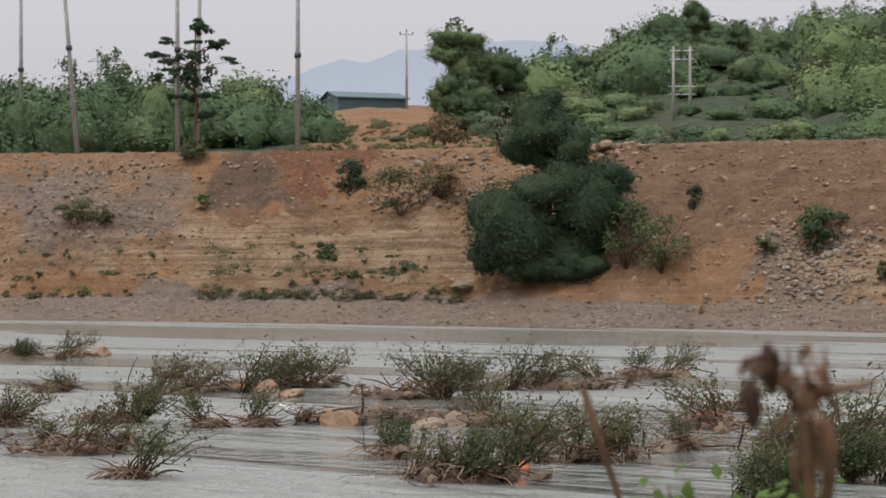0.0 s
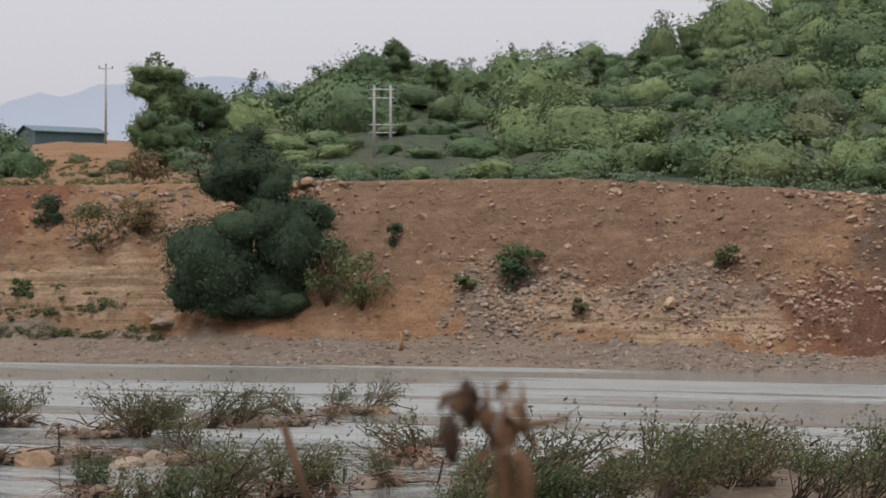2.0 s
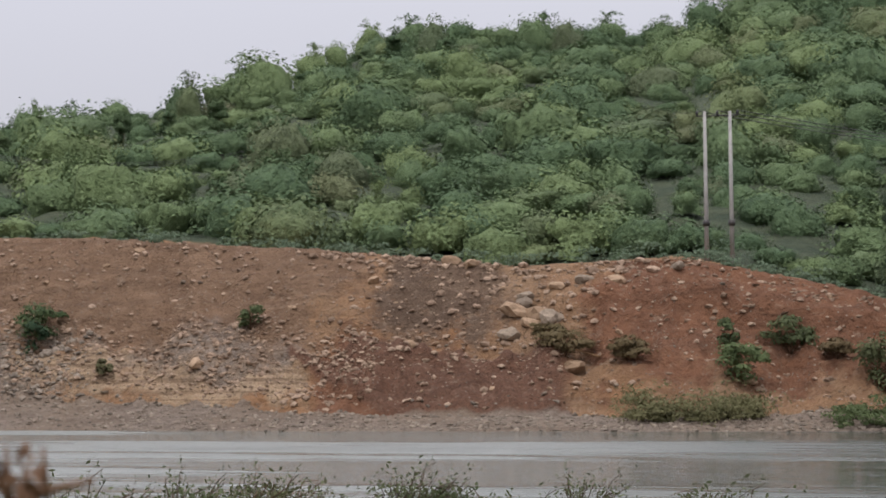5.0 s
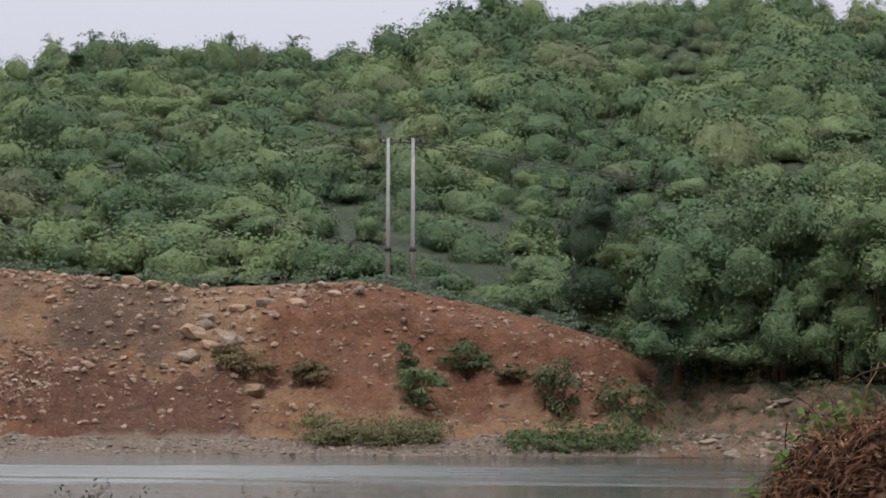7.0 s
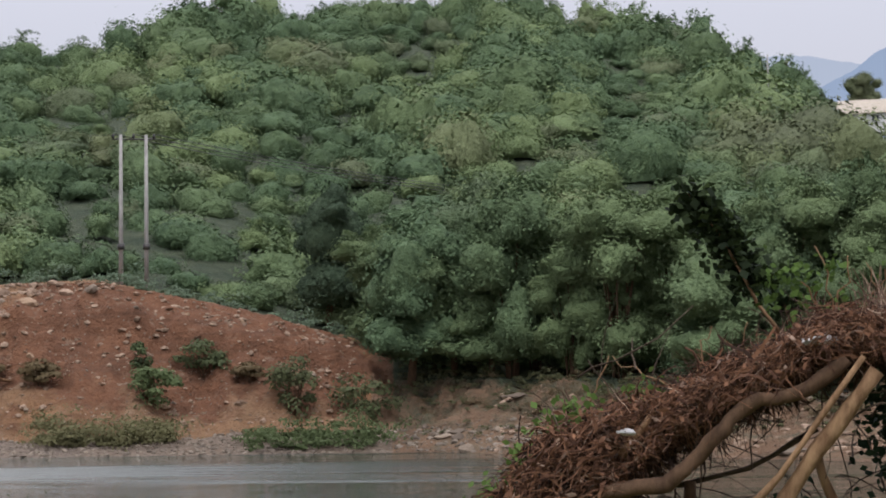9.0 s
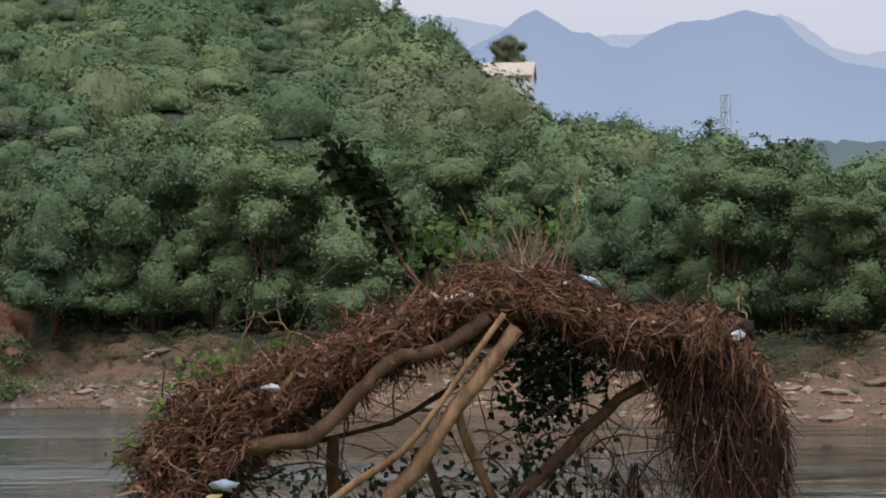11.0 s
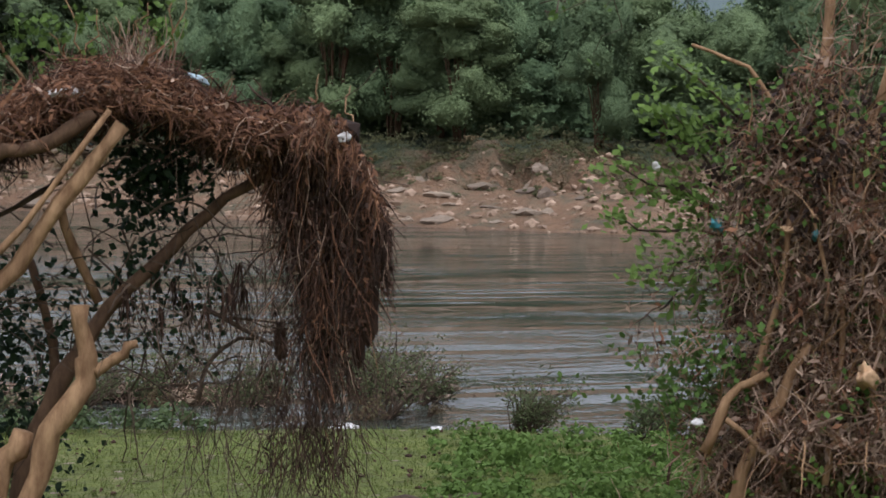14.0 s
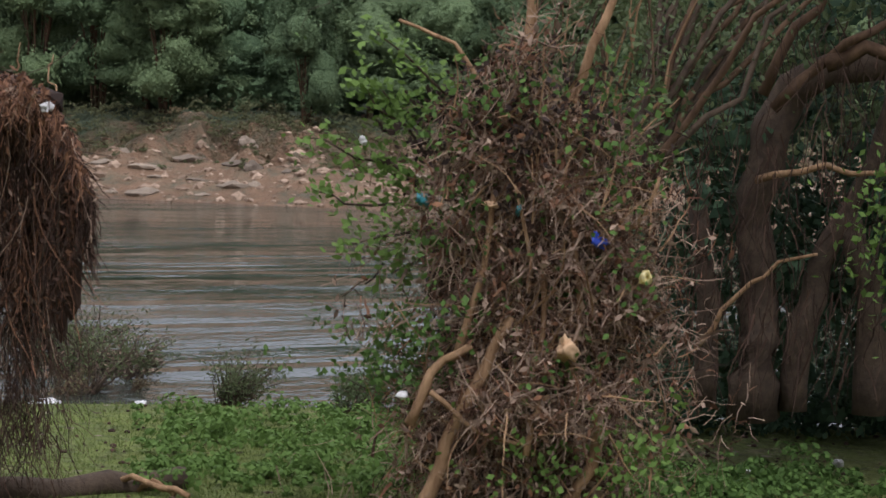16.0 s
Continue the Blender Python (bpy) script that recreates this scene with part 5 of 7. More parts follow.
ISLETS = [(-11.9, 632, 5.0, 5, 3, 0.5), (-6.8, 690, 4.2, 4, 14, 0.25), (-5.4, 686, 2.6, 2, 8, 0.25), (-4.0, 684, 3.4, 4, 8, 0.25), (-1.3, 705, 3.6, 5, 9, 0.3), (-2.6, 748, 3.6, 2, 16, 0.3), (0.9, 690, 4.4, 4, 12, 0.25),
          (3.6, 688, 4.6, 5, 14, 0.25), (5.8, 668, 3.6, 2, 9, 0.25), (-0.7, 748, 1.6, 1, 5, 0.2), (1.3, 752, 1.8, 2, 4, 0.15), (-10.3, 795, 3.0, 4, 8, 0.3), (-12.2, 745, 1.6, 2, 3, 0.2), (-9.4, 742, 2.0, 3, 3, 0.15),
          (-11.1, 688, 1.6, 2, 3, 0.1), (-1.4, 808, 0.9, 1, 2, 0.1), (0.6, 850, 2.6, 4, 7, 0.2), (4.0, 815, 2.4, 4, 8, 0.25), (7.5, 758, 1.8, 1, 2, 0.3), (6.8, 792, 0.6, 1, 1, 0.1), (8.4, 725, 1.0, 2, 2, 0.1),
          (-6.6, 752, 0.7, 1, 1, 0.06), (-5.2, 752, 0.9, 1, 1, 0.06), (-8.9, 838, 0.7, 1, 1, 0.05), (2.2, 790, 0.9, 1, 2, 0.1), (-7.6, 668, 0.8, 1, 2, 0.1), (-10.4, 628, 1.4, 0, 4, 0.1)]
for k, (az, y, w, sh, st, mound) in enumerate(ISLETS):
    islet(az, px_el(y), w, max(0.9, w * 0.55), 300 + k, sh, st, mound)

# the gravel bar with its thicket nearer the bank
bar = islet(18.5, -5.0, 19.0, 9.5, 380, 0, 60, 0.5, 1.2, straw=900)
rng = np.random.default_rng(381)
for k in range(64):
    a = rng.uniform(8.6, 29.5)
    r = rng.uniform(38, 47) if a > 11 else rng.uniform(37, 43)
    p = Vector((r * math.sin(radians(a)), r * math.cos(radians(a)), 0.03))
    place_shrub(int(rng.choice([0, 2, 4, 4, 1, 3])), p, rng.uniform(0.75, 1.15) * (1.0 if a < 22 else 0.9), -a + rng.normal(0, 40))
for k in range(9):
    a = rng.uniform(8.2, 9.8)
    r = rng.uniform(33, 36)
    place_shrub(int(rng.choice([0, 2, 4])), Vector((r * math.sin(radians(a)), r * math.cos(radians(a)), 0.0)), rng.uniform(0.6, 0.85), -a + rng.normal(0, 40))

ORANGE = plain("orange_plastic", (0.62, 0.13, 0.035), (0.72, 0.19, 0.05), 9, 0.5, 0.4, 0.6, 0.02)
WHITE_CLOTH = plain("dirty_white_plastic", (0.52, 0.50, 0.47), (0.70, 0.68, 0.65), 9, 0.6, 0.3, 0.6, 0.02)
BLUE_BAG = plain("blue_plastic", (0.03, 0.06, 0.42), (0.05, 0.10, 0.55), 9, 0.45, 0.4, 0.5, 0.01)
PALE_BLUE = plain("pale_blue_plastic", (0.28, 0.38, 0.42), (0.40, 0.50, 0.53), 9, 0.45, 0.4, 0.5, 0.01)
YELLOW_BAG = plain("yellow_packet", (0.55, 0.42, 0.08), (0.62, 0.56, 0.36), 14, 0.5, 0.3, 0.5, 0.01)
TEAL_BAG = plain("teal_plastic", (0.03, 0.15, 0.17), (0.05, 0.22, 0.24), 9, 0.45, 0.4, 0.5, 0.01)
TAN_CLOTH = plain("tan_cloth", (0.46, 0.29, 0.16), (0.58, 0.39, 0.23), 9, 0.8, 0.2, 0.5, 0.01)


def rag(name, label, category, at, size, material, seed, flat=0.6):
    """A crumpled scrap of plastic or cloth."""
    v, f = rock_data(seed, 3)
    rng = np.random.default_rng(seed)
    q = np.array([np.array(p) * (1 + 0.5 * noise.noise(Vector(p) * 5 + Vector((seed, 0, 0)))) for p in v]) * (size * 1.2, size * 0.5, size * flat)
    me = bpy.data.meshes.new(name)
    me.from_pydata(q.tolist(), [], f.tolist())
    me.materials.append(material)
    me.polygons.foreach_set("use_smooth", [True] * len(me.polygons))
    ob = new(name, me)
    ob.matrix_basis = Matrix.Translation(at) @ pose(0, 0, 0, rng.uniform(-20, 20), rng.uniform(-25, 25), rng.uniform(-25, 25))
    return tagged(ob, label, category)


def afloat(az, y, up=0.0):
    r = EYE.z / math.tan(radians(-px_el(y)))
    return Vector((r * math.sin(radians(az)), r * math.cos(radians(az)), up))


rag("plastic_bag", "bright orange plastic bag on a grassy islet", "bag", afloat(7.45, 755, 0.28), 0.55, ORANGE, 401, 0.5)
rag("plastic_sheet", "dirty white plastic sheet on an islet", "sheet", afloat(-4.2, 742, 0.22), 0.5, WHITE_CLOTH, 402, 0.5)
rag("plastic_scrap", "small orange scrap standing in the water", "scrap", afloat(2.15, 832, 0.05), 0.25, ORANGE, 403, 1.4)
rag("plastic_scrap", "small orange scrap on the stones", "scrap", afloat(-5.8, 690, 0.15), 0.3, ORANGE, 404, 0.6)
for az, y, s in ((6.35, 797, 0.55), (-10.2, 625, 0.8), (-9.7, 626, 1.0), (0.3, 752, 0.9), (-0.4, 756, 0.7), (-5.0, 690, 0.9), (-4.3, 700, 0.7), (-3.0, 750, 1.0), (-1.6, 745, 0.9), (3.2, 690, 1.0), (6.6, 668, 0.8)):
    boulder(afloat(az, y), s, int(az * 10) + 200, "wet stone standing out of the river", "stones in the river")

# ---- dry stalk, stick and weeds close to the camera ----
STALK = plain("dry_stalk", (0.085, 0.045, 0.025), (0.19, 0.105, 0.058), 30, 0.85, 0.2, 0.5, 0.004)
POD = plain("dry_pod", (0.03, 0.016, 0.012), (0.075, 0.042, 0.028), 40, 0.8, 0.2, 0.6, 0.004)


def near(az, el, r):
    return np.array(above(az, el, r))


def dry_plant():
    rng = np.random.default_rng(411)
    r = 4.0
    foot = spot(10.9, r)
    ob = thing("dry_seed_stalk", "withered brown weed stalk with drooping seed pods", "plant", foot)
    o = np.array(foot)
    at = lambda az, el, rr=r: near(az, el, rr) - o
    part("stem", (*tube([(0, 0, -0.05), at(10.75, -9.0), at(10.55, -6.4), at(10.35, -4.4), at(10.3, -3.2)], [0.010, 0.010, 0.011, 0.014, 0.010], 7), True), STALK, ob)
    part("side_stem", (*tube([at(10.9, -7.0), at(11.1, -5.0), at(10.95, -4.2)], [0.012, 0.014, 0.01], 6), True), STALK, ob)
    for az, el, top in ((9.95, -3.9, -2.15), (10.95, -3.9, -2.2), (10.45, -3.4, -2.7), (10.1, -6.4, -4.8), (10.9, -5.6, -4.4), (10.5, -5.3, -3.6)):
        part("husk", (*tube([at(az + 0.15, el), at(az, (el + top) / 2), at(az - 0.02, top)], [0.006, 0.0085, 0.003], 6), True), STALK, ob)
    part("arm", (*tube([at(10.2, -4.0), at(9.6, -3.0), at(9.15, -2.45), at(8.75, -2.6), at(8.6, -3.0)], [0.007, 0.008, 0.009, 0.009, 0.006], 6), True), STALK, ob)
    part("twig", (*tube([at(10.6, -3.5), at(11.6, -3.3), at(12.3, -3.2)], [0.009, 0.007, 0.006], 5), True), STALK, ob)
    cs = np.array([at(rng.normal(10.55, 0.36), rng.uniform(-5.6, -2.2), r + rng.normal(0, 0.06)) for _ in range(40)] + [at(rng.uniform(8.7, 10.2), rng.normal(-2.7, 0.2), r) for _ in range(14)])
    tagged(part("withered_leaves", leaves(cs, units(rng, len(cs)), 0.05, rng, 2.2, 0.9), STALK, ob, "curled withered leaves"), kind="stuff")
    for az, el in ((8.85, -3.6), (9.35, -2.6)):
        part("seed_pod", (*tube([at(az, el + 0.5), at(az + 0.04, el + 0.1), at(az + 0.1, el - 0.6), at(az + 0.15, el - 0.9)], [0.008, 0.017, 0.016, 0.005], 7), True), POD, ob)


dry_plant()
foot = spot(5.6, 6.0)
ob = thing("stick", "brown wooden stick standing in the bank", "stick", foot)
part("shaft", (*tube([(0, 0, -0.1), near(5.2, -6.6, 6) - np.array(foot), near(4.65, -5.0, 6) - np.array(foot), near(4.15, -3.4, 6) - np.array(foot)], [0.010, 0.010, 0.011, 0.012], 7), True), BARK, ob)
foot = spot(7.2, 2.2)
ob = thing("grass_stem", "thin dry grass stem near the camera", "plant", foot)
part("stem", (*tube([(0, 0, 0), near(7.25, -2.0, 2.2) - np.array(foot), near(7.3, 3.0, 2.2) - np.array(foot), near(6.4, 4.6, 2.2) - np.array(foot), near(5.5, 5.6, 2.2) - np.array(foot)], [0.0012, 0.0009, 0.0008, 0.0012, 0.0008], 5), True), STALK, ob)


def weed(at, height, spread, seed, label, size=0.09, count=60, leaf=None, tint=0.5):
    rng = np.random.default_rng(seed)
    ob = thing("weed", label, "plant", at)
    stems, cs = [], []
    for _ in range(8):
        e = np.array((rng.normal(0, spread), rng.normal(0, spread), height * rng.uniform(0.75, 1.0)))
        p = bent((0, 0, -0.05), e, rng, 0.05, 6)
        stems.append(tube(p, np.linspace(0.008, 0.003, 6), 4))
        for c in p[3:]:
            cs += [c + rng.normal(0, size * 0.9, 3) for _k in range(count // 20)]
    tagged(part("woody_frame", merge(stems), BARK, ob), kind="stuff")
    cs = np.array(cs)
    part("foliage", with_tint(leaves(cs, units(rng, len(cs)) * 0.6 + (0, -0.4, 0.8), size, rng, 1.35), tint), leaf or FRESH_LEAF, ob)


for k, (az, el, r) in enumerate(((7.9, -6.1, 7.5), (8.9, -6.3, 7.0), (6.3, -6.6, 8.0), (9.8, -6.6, 7.5))):
    g = spot(az, r)
    weed(g, 4.0 + r * math.tan(radians(el)) - g.z, 0.13, 430 + k, "bright green broad-leaved weed on the bank", 0.065, 200)

# ---- the flood-wrecked tree on the near shore ----
DIST = 17.0


def local(frame_at):
    o = np.array(frame_at)
    return lambda az, el, back=0.0: np.array(above(az, el, DIST + back)) - o


# each limb: points as heading and elevation, first and last radius, how far behind the middle of the tree it runs
WRECK_BRANCHES = [
    ([(42.92, -3.25), (44.49, -3.06), (45.37, -2.63), (46.25, -1.45), (47.37, -0.72), (48.82, -0.29), (49.82, 0.43)], 0.08, 0.07, -0.85),
    ([(50.62, 0.09), (49.44, -1.58), (48.14, -3.32), (46.85, -5.2), (45.88, -6.48)], 0.075, 0.09, -0.9),
    ([(50.27, 0.5), (47.83, -2.99), (46.22, -4.16), (43.04, -6.29), (40.85, -7.54)], 0.03, 0.05, -1.0),
    ([(55.07, -1.04), (53.46, -1.87), (51.99, -3.29), (50.21, -5.11), (49.39, -6.21), (48.24, -8.39), (47.6, -11.3)], 0.05, 0.12, 0.0),
    ([(49.47, -4.96), (49.67, -6.19), (49.72, -6.78), (49.02, -8.0), (48.36, -9.63), (47.61, -11.6)], 0.09, 0.13, -0.6),
    ([(49.88, -6.86), (50.52, -6.4), (51.08, -6.04)], 0.06, 0.045, -0.6),
    ([(45.41, -2.92), (45.32, -5.79), (44.99, -7.69), (44.86, -9.53), (44.78, -11.6)], 0.06, 0.09, 0.2),
    ([(48.8, -1.98), (49.06, -2.64), (50.0, -4.87)], 0.045, 0.055, 0.15),
    ([(48.09, -3.7), (48.72, -5.97), (48.91, -7.71)], 0.05, 0.07, 0.4),
    ([(44.44, -0.96), (43.48, -2.21)], 0.035, 0.045, -0.6),
    ([(47.95, -8.45), (47.29, -9.6), (46.82, -11.6)], 0.11, 0.13, -0.5),
    ([(44.06, -5.77), (44.55, -9.36), (44.7, -11.6)], 0.06, 0.08, 0.3),
    ([(45.89, -6.26), (45.75, -7.96), (45.58, -9.55), (45.4, -11.6)], 0.095, 0.11, -0.5),
    ([(52.93, -5.03), (53.74, -5.46), (54.99, -6.12)], 0.03, 0.02, 0.0),
    ([(52.81, -7.62), (52.93, -6.76), (53.69, -5.9), (54.54, -5.86)], 0.025, 0.02, 0.1),
    ([(48.02, 0.21), (47.22, -0.43), (46.74, -0.74)], 0.05, 0.05, -0.5),
    ([(48.96, -1.5), (47.06, -2.6), (45.02, -3.06)], 0.03, 0.025, 0.3),
    ([(43.0, -5.2), (42.4, -7.5), (42.3, -9.6), (42.5, -11.6)], 0.07, 0.09, 0.0),
]
RIDGE_AZ = np.array([39.9, 41.5, 44.7, 47.5, 48.8, 51.4, 52.7, 54.0, 54.9, 55.9, 56.9, 57.6, 58.0])
RIDGE_EL = np.array([-3.2, -1.35, -0.45, 0.75, 1.45, 1.8, 1.2, 0.4, 0.45, 0.8, 0.2, -0.9, -2.2])
RIDGE_DEEP = np.array([5.5, 4.6, 1.9, 1.6, 1.4, 1.4, 1.5, 1.4, 1.2, 1.5, 1.6, 1.2, 0.8])


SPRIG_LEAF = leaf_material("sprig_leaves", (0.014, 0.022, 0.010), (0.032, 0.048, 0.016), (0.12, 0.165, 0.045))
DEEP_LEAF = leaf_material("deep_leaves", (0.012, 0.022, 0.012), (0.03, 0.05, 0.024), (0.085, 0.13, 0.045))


def to_local(at, az, el, r):
    az, el = np.radians(az), np.radians(el)
    return np.stack([r * np.sin(az), r * np.cos(az), EYE.z + r * np.tan(el)], 1) - np.array(at)


def wrecked_tree():
    rng = np.random.default_rng(501)
    foot = spot(46.5, DIST)
    ob = thing("flood_wrecked_tree", "toppled tree draped with brown flood debris on the shore", "tree", foot)
    at = local(foot)
    for k, (pts, r0, r1, back) in enumerate(WRECK_BRANCHES):
        p = np.array([at(a, e, back) for a, e in pts])
        q = np.concatenate([p[i] + (p[i + 1] - p[i]) * np.linspace(0, 1, 4)[:-1, None] for i in range(len(p) - 1)] + [p[-1:]])
        q[1:-1] = (q[:-2] + 2 * q[1:-1] + q[2:]) / 4
        q[1:-1] += rng.normal(0, r0 * 0.22, q[1:-1].shape)
        r = np.linspace(r0, r1, len(q)) * rng.uniform(0.66, 0.94, len(q))
        part("limb", (*tube(q, r, 9), True), (BARK if k in (0, 3, 6, 8, 11) else DARK_BARK if k in (13, 14, 16) else PALE_WOOD), ob)
    # thin bare twigs between the limbs
    n = 260
    az, el = rng.uniform(41, 55.5, n), rng.uniform(-7.5, 0.5, n)
    tagged(part("twig_tangle", strands(rng, to_local(foot, az, el, DIST + rng.uniform(-0.5, 0.8, n)), units(rng, n) * (1, 1, 0.8), rng.uniform(0.4, 1.3, n), rng.uniform(0.005, 0.013, n), 6, 0.35, 0.05), DARK_BARK, ob, "tangled dark twigs"), kind="stuff")
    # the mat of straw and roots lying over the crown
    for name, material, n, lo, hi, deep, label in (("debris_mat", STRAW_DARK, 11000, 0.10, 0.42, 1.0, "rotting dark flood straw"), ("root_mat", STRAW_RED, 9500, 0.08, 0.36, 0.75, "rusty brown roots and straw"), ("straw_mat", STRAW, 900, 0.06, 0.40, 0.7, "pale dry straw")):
        a = rng.uniform(39.9, 57.9, n)
        a = np.where((a > 55.0) & (rng.random(n) < 0.55), rng.uniform(40.5, 55.0, n), a)
        d = np.interp(a, RIDGE_AZ, RIDGE_DEEP) * rng.random(n) ** 1.25 * deep
        e = np.interp(a, RIDGE_AZ, RIDGE_EL) - d + rng.normal(0, 0.07, n) + np.array([0.34 * noise.noise(Vector((x * 0.9, 0, 5))) + 0.22 * noise.noise(Vector((x * 2.8, 0, 9))) for x in a])
        e = e + 0.12 * np.array([noise.noise(Vector((x * 3.5, y * 3.5, 1))) for x, y in zip(a, e)])
        thick = 0.75 if name != "debris_mat" else 0.5
        r = DIST + rng.normal(0, 0.45, n) * thick - (0.22 if name != "debris_mat" else 0.0)
        r = r + 0.5 * np.array([noise.noise(Vector((x * 1.1, y * 1.5, 7))) for x, y in zip(a, e)])
        fall = np.clip((a - 54.6) / 1.6, 0, 1)[:, None]
        slope = np.interp(a + 0.5, RIDGE_AZ, RIDGE_EL) - np.interp(a - 0.5, RIDGE_AZ, RIDGE_EL)
        lie = np.stack([np.cos(np.radians(a)), -np.sin(np.radians(a)), slope * 0.8], 1) * np.where(rng.random(n) < 0.5, 1, -1)[:, None]
        w = units(rng, n) * (0.8, 0.8, 0.5) + lie * 0.7 * (1 - fall) + np.array((0, 0, -1.0)) * fall
        rad = rng.uniform(0.002, 0.0075, n) * (1 + 1.8 * (rng.random(n) < 0.1))
        tagged(part(name, strands(rng, to_local(foot, a, e, r), w, rng.uniform(lo, hi, n), rad, 4, 0.5, 0.14), material, ob, label), kind="stuff")
        m = n // 2
        c = to_local(foot, a[:m], e[:m] + rng.normal(0, 0.1, m), r[:m] - 0.05)
        tagged(part("flake_litter", leaves(c, units(rng, m) + (0, -0.5, 0.4), 0.075, rng, 2.4, 0.8), material, ob, "dead leaves and bark flakes"), kind="stuff")
    # solid heart of the mat: dark clods added to stand for its inner shade
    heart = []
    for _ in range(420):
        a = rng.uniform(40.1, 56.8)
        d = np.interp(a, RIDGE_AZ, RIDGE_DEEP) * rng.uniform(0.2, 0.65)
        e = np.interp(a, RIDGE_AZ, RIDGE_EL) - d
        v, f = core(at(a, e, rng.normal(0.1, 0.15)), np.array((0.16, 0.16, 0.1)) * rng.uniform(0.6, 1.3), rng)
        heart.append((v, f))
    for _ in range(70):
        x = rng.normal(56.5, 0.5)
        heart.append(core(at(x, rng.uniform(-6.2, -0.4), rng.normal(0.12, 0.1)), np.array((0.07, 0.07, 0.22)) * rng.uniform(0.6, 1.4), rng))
    tagged(part("matted_core", merge(heart), STRAW_DARK, ob, "dark filler clods standing for shade inside the debris"), kind="stuff")
    # curtain of hanging roots at the end of the crown
    for name, material, n in (("root_curtain", STRAW_DARK, 2000), ("root_fringe", STRAW_RED, 700), ("straw_fringe", STRAW, 110)):
        hubs = np.concatenate([rng.normal(56.5, 0.7, 11), rng.uniform(54.2, 57.8, 6)])
        a = np.clip(rng.choice(hubs, n) + rng.normal(0, 0.085, n), 53.6, 58.1)
        e = np.interp(a, RIDGE_AZ, RIDGE_EL) - rng.uniform(0, 5.6, n) * np.clip(1.2 - np.abs(a - 56.5) / 1.7, 0.3, 1)
        near_mid = 1 - np.abs(a - 56.0) / 2.9
        length = rng.uniform(0.25, 1.2, n) * np.clip(near_mid, 0.35, 1) * (1 + 0.5 * (rng.random(n) < 0.15))
        w = units(rng, n) * (0.22, 0.22, 0.1) + (0, 0, -1)
        tagged(part(name, strands(rng, to_local(foot, a, e, DIST + rng.normal(0, 0.22, n)), w, length, rng.uniform(0.002, 0.0075, n), 8, 0.36, 0.2), material, ob), kind="stuff")
        m = n
        c = to_local(foot, a[:m] + rng.normal(0, 0.06, m), e[:m] - rng.uniform(0, 3.0, m) * np.clip(near_mid, 0.2, 1), DIST + rng.normal(-0.1, 0.22, m))
        tagged(part("hanging_litter", leaves(c, units(rng, m) * (1, 1, 0.4) + (0, -0.5, 0), 0.065, rng, 2.8), material, ob, "dead leaves caught in the roots"), kind="stuff")
    n = 190
    a = rng.uniform(52.2, 57.6, n)
    tagged(part("twig_fringe", strands(rng, to_local(foot, a, rng.uniform(-9, -2.5, n), DIST + rng.normal(0, 0.3, n)), units(rng, n) * (0.5, 0.3, 0.2) + (0, 0, -0.8), rng.uniform(0.5, 1.5, n), rng.uniform(0.003, 0.007, n), 8, 0.4, 0.1), DARK_BARK, ob), kind="stuff")
    # the thin dark tail of the curtain, down to the grass
    n = 420
    a = np.clip(rng.choice(rng.uniform(54.8, 57.6, 14), n) + rng.normal(0, 0.16, n), 54.2, 58.2)
    tagged(part("root_tail", strands(rng, to_local(foot, a, rng.uniform(-9.4, -4.5, n), DIST + rng.normal(0, 0.2, n)), units(rng, n) * (0.45, 0.3, 0.2) + (0, 0, -0.8), rng.uniform(0.3, 0.9, n), rng.uniform(0.002, 0.007, n), 8, 0.4, 0.08), STRAW_DARK, ob, "thin dark hanging roots"), kind="stuff")
    m = 260
    c = to_local(foot, rng.choice(a, m) + rng.normal(0, 0.08, m), rng.uniform(-9.6, -5, m), DIST + rng.normal(0, 0.2, m))
    tagged(part("hanging_litter", leaves(c, units(rng, m) * (1, 1, 0.4) + (0, -0.5, 0), 0.06, rng, 2.8), STRAW_DARK, ob, "dead leaves caught in the roots"), kind="stuff")
    # hanging tufts of drowned leaves
    a = rng.uniform(50.5, 54.2, 13)
    tufts = []
    for x in a:
        p0 = at(x, rng.uniform(-5.2, -3.6), rng.normal(0, 0.3))
        m = 14
        tufts.append(strands(rng, p0 + rng.normal(0, 0.02, (m, 3)), units(rng, m) * 0.3 + (0, 0, -1), rng.uniform(0.12, 0.42, m), rng.uniform(0.004, 0.01, m), 4, 0.2, 0.2))
    tagged(part("drowned_tuft", merge(tufts), STRAW_DARK, ob, "dark hanging tufts of drowned leaves"), kind="stuff")
    # living leaves
    cs = [at(rng.normal(51.6, 0.75), rng.normal(-1.1, 0.7), rng.normal(0.15, 0.2)) for _ in range(1000)]
    cs += [at(rng.normal(51.3, 0.35), rng.uniform(-4.2, -2.0), rng.normal(0.1, 0.15)) for _ in range(130)]
    cs += [at(rng.uniform(47, 53.5), rng.normal(-5.0, 0.9), rng.normal(0.7, 0.3)) for _ in range(620)]
    cs += [at(rng.normal(48.0, 0.8), rng.uniform(-10.5, -5.5), rng.normal(0.8, 0.3)) for _ in range(520)]
    cs += [at(rng.uniform(41.5, 48), rng.uniform(-9.5, -3.8), rng.normal(1.0, 0.3)) for _ in range(1100)]
    cs = np.array(cs)
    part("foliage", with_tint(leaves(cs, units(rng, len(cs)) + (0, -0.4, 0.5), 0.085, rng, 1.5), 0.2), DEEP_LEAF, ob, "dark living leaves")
    cs = []
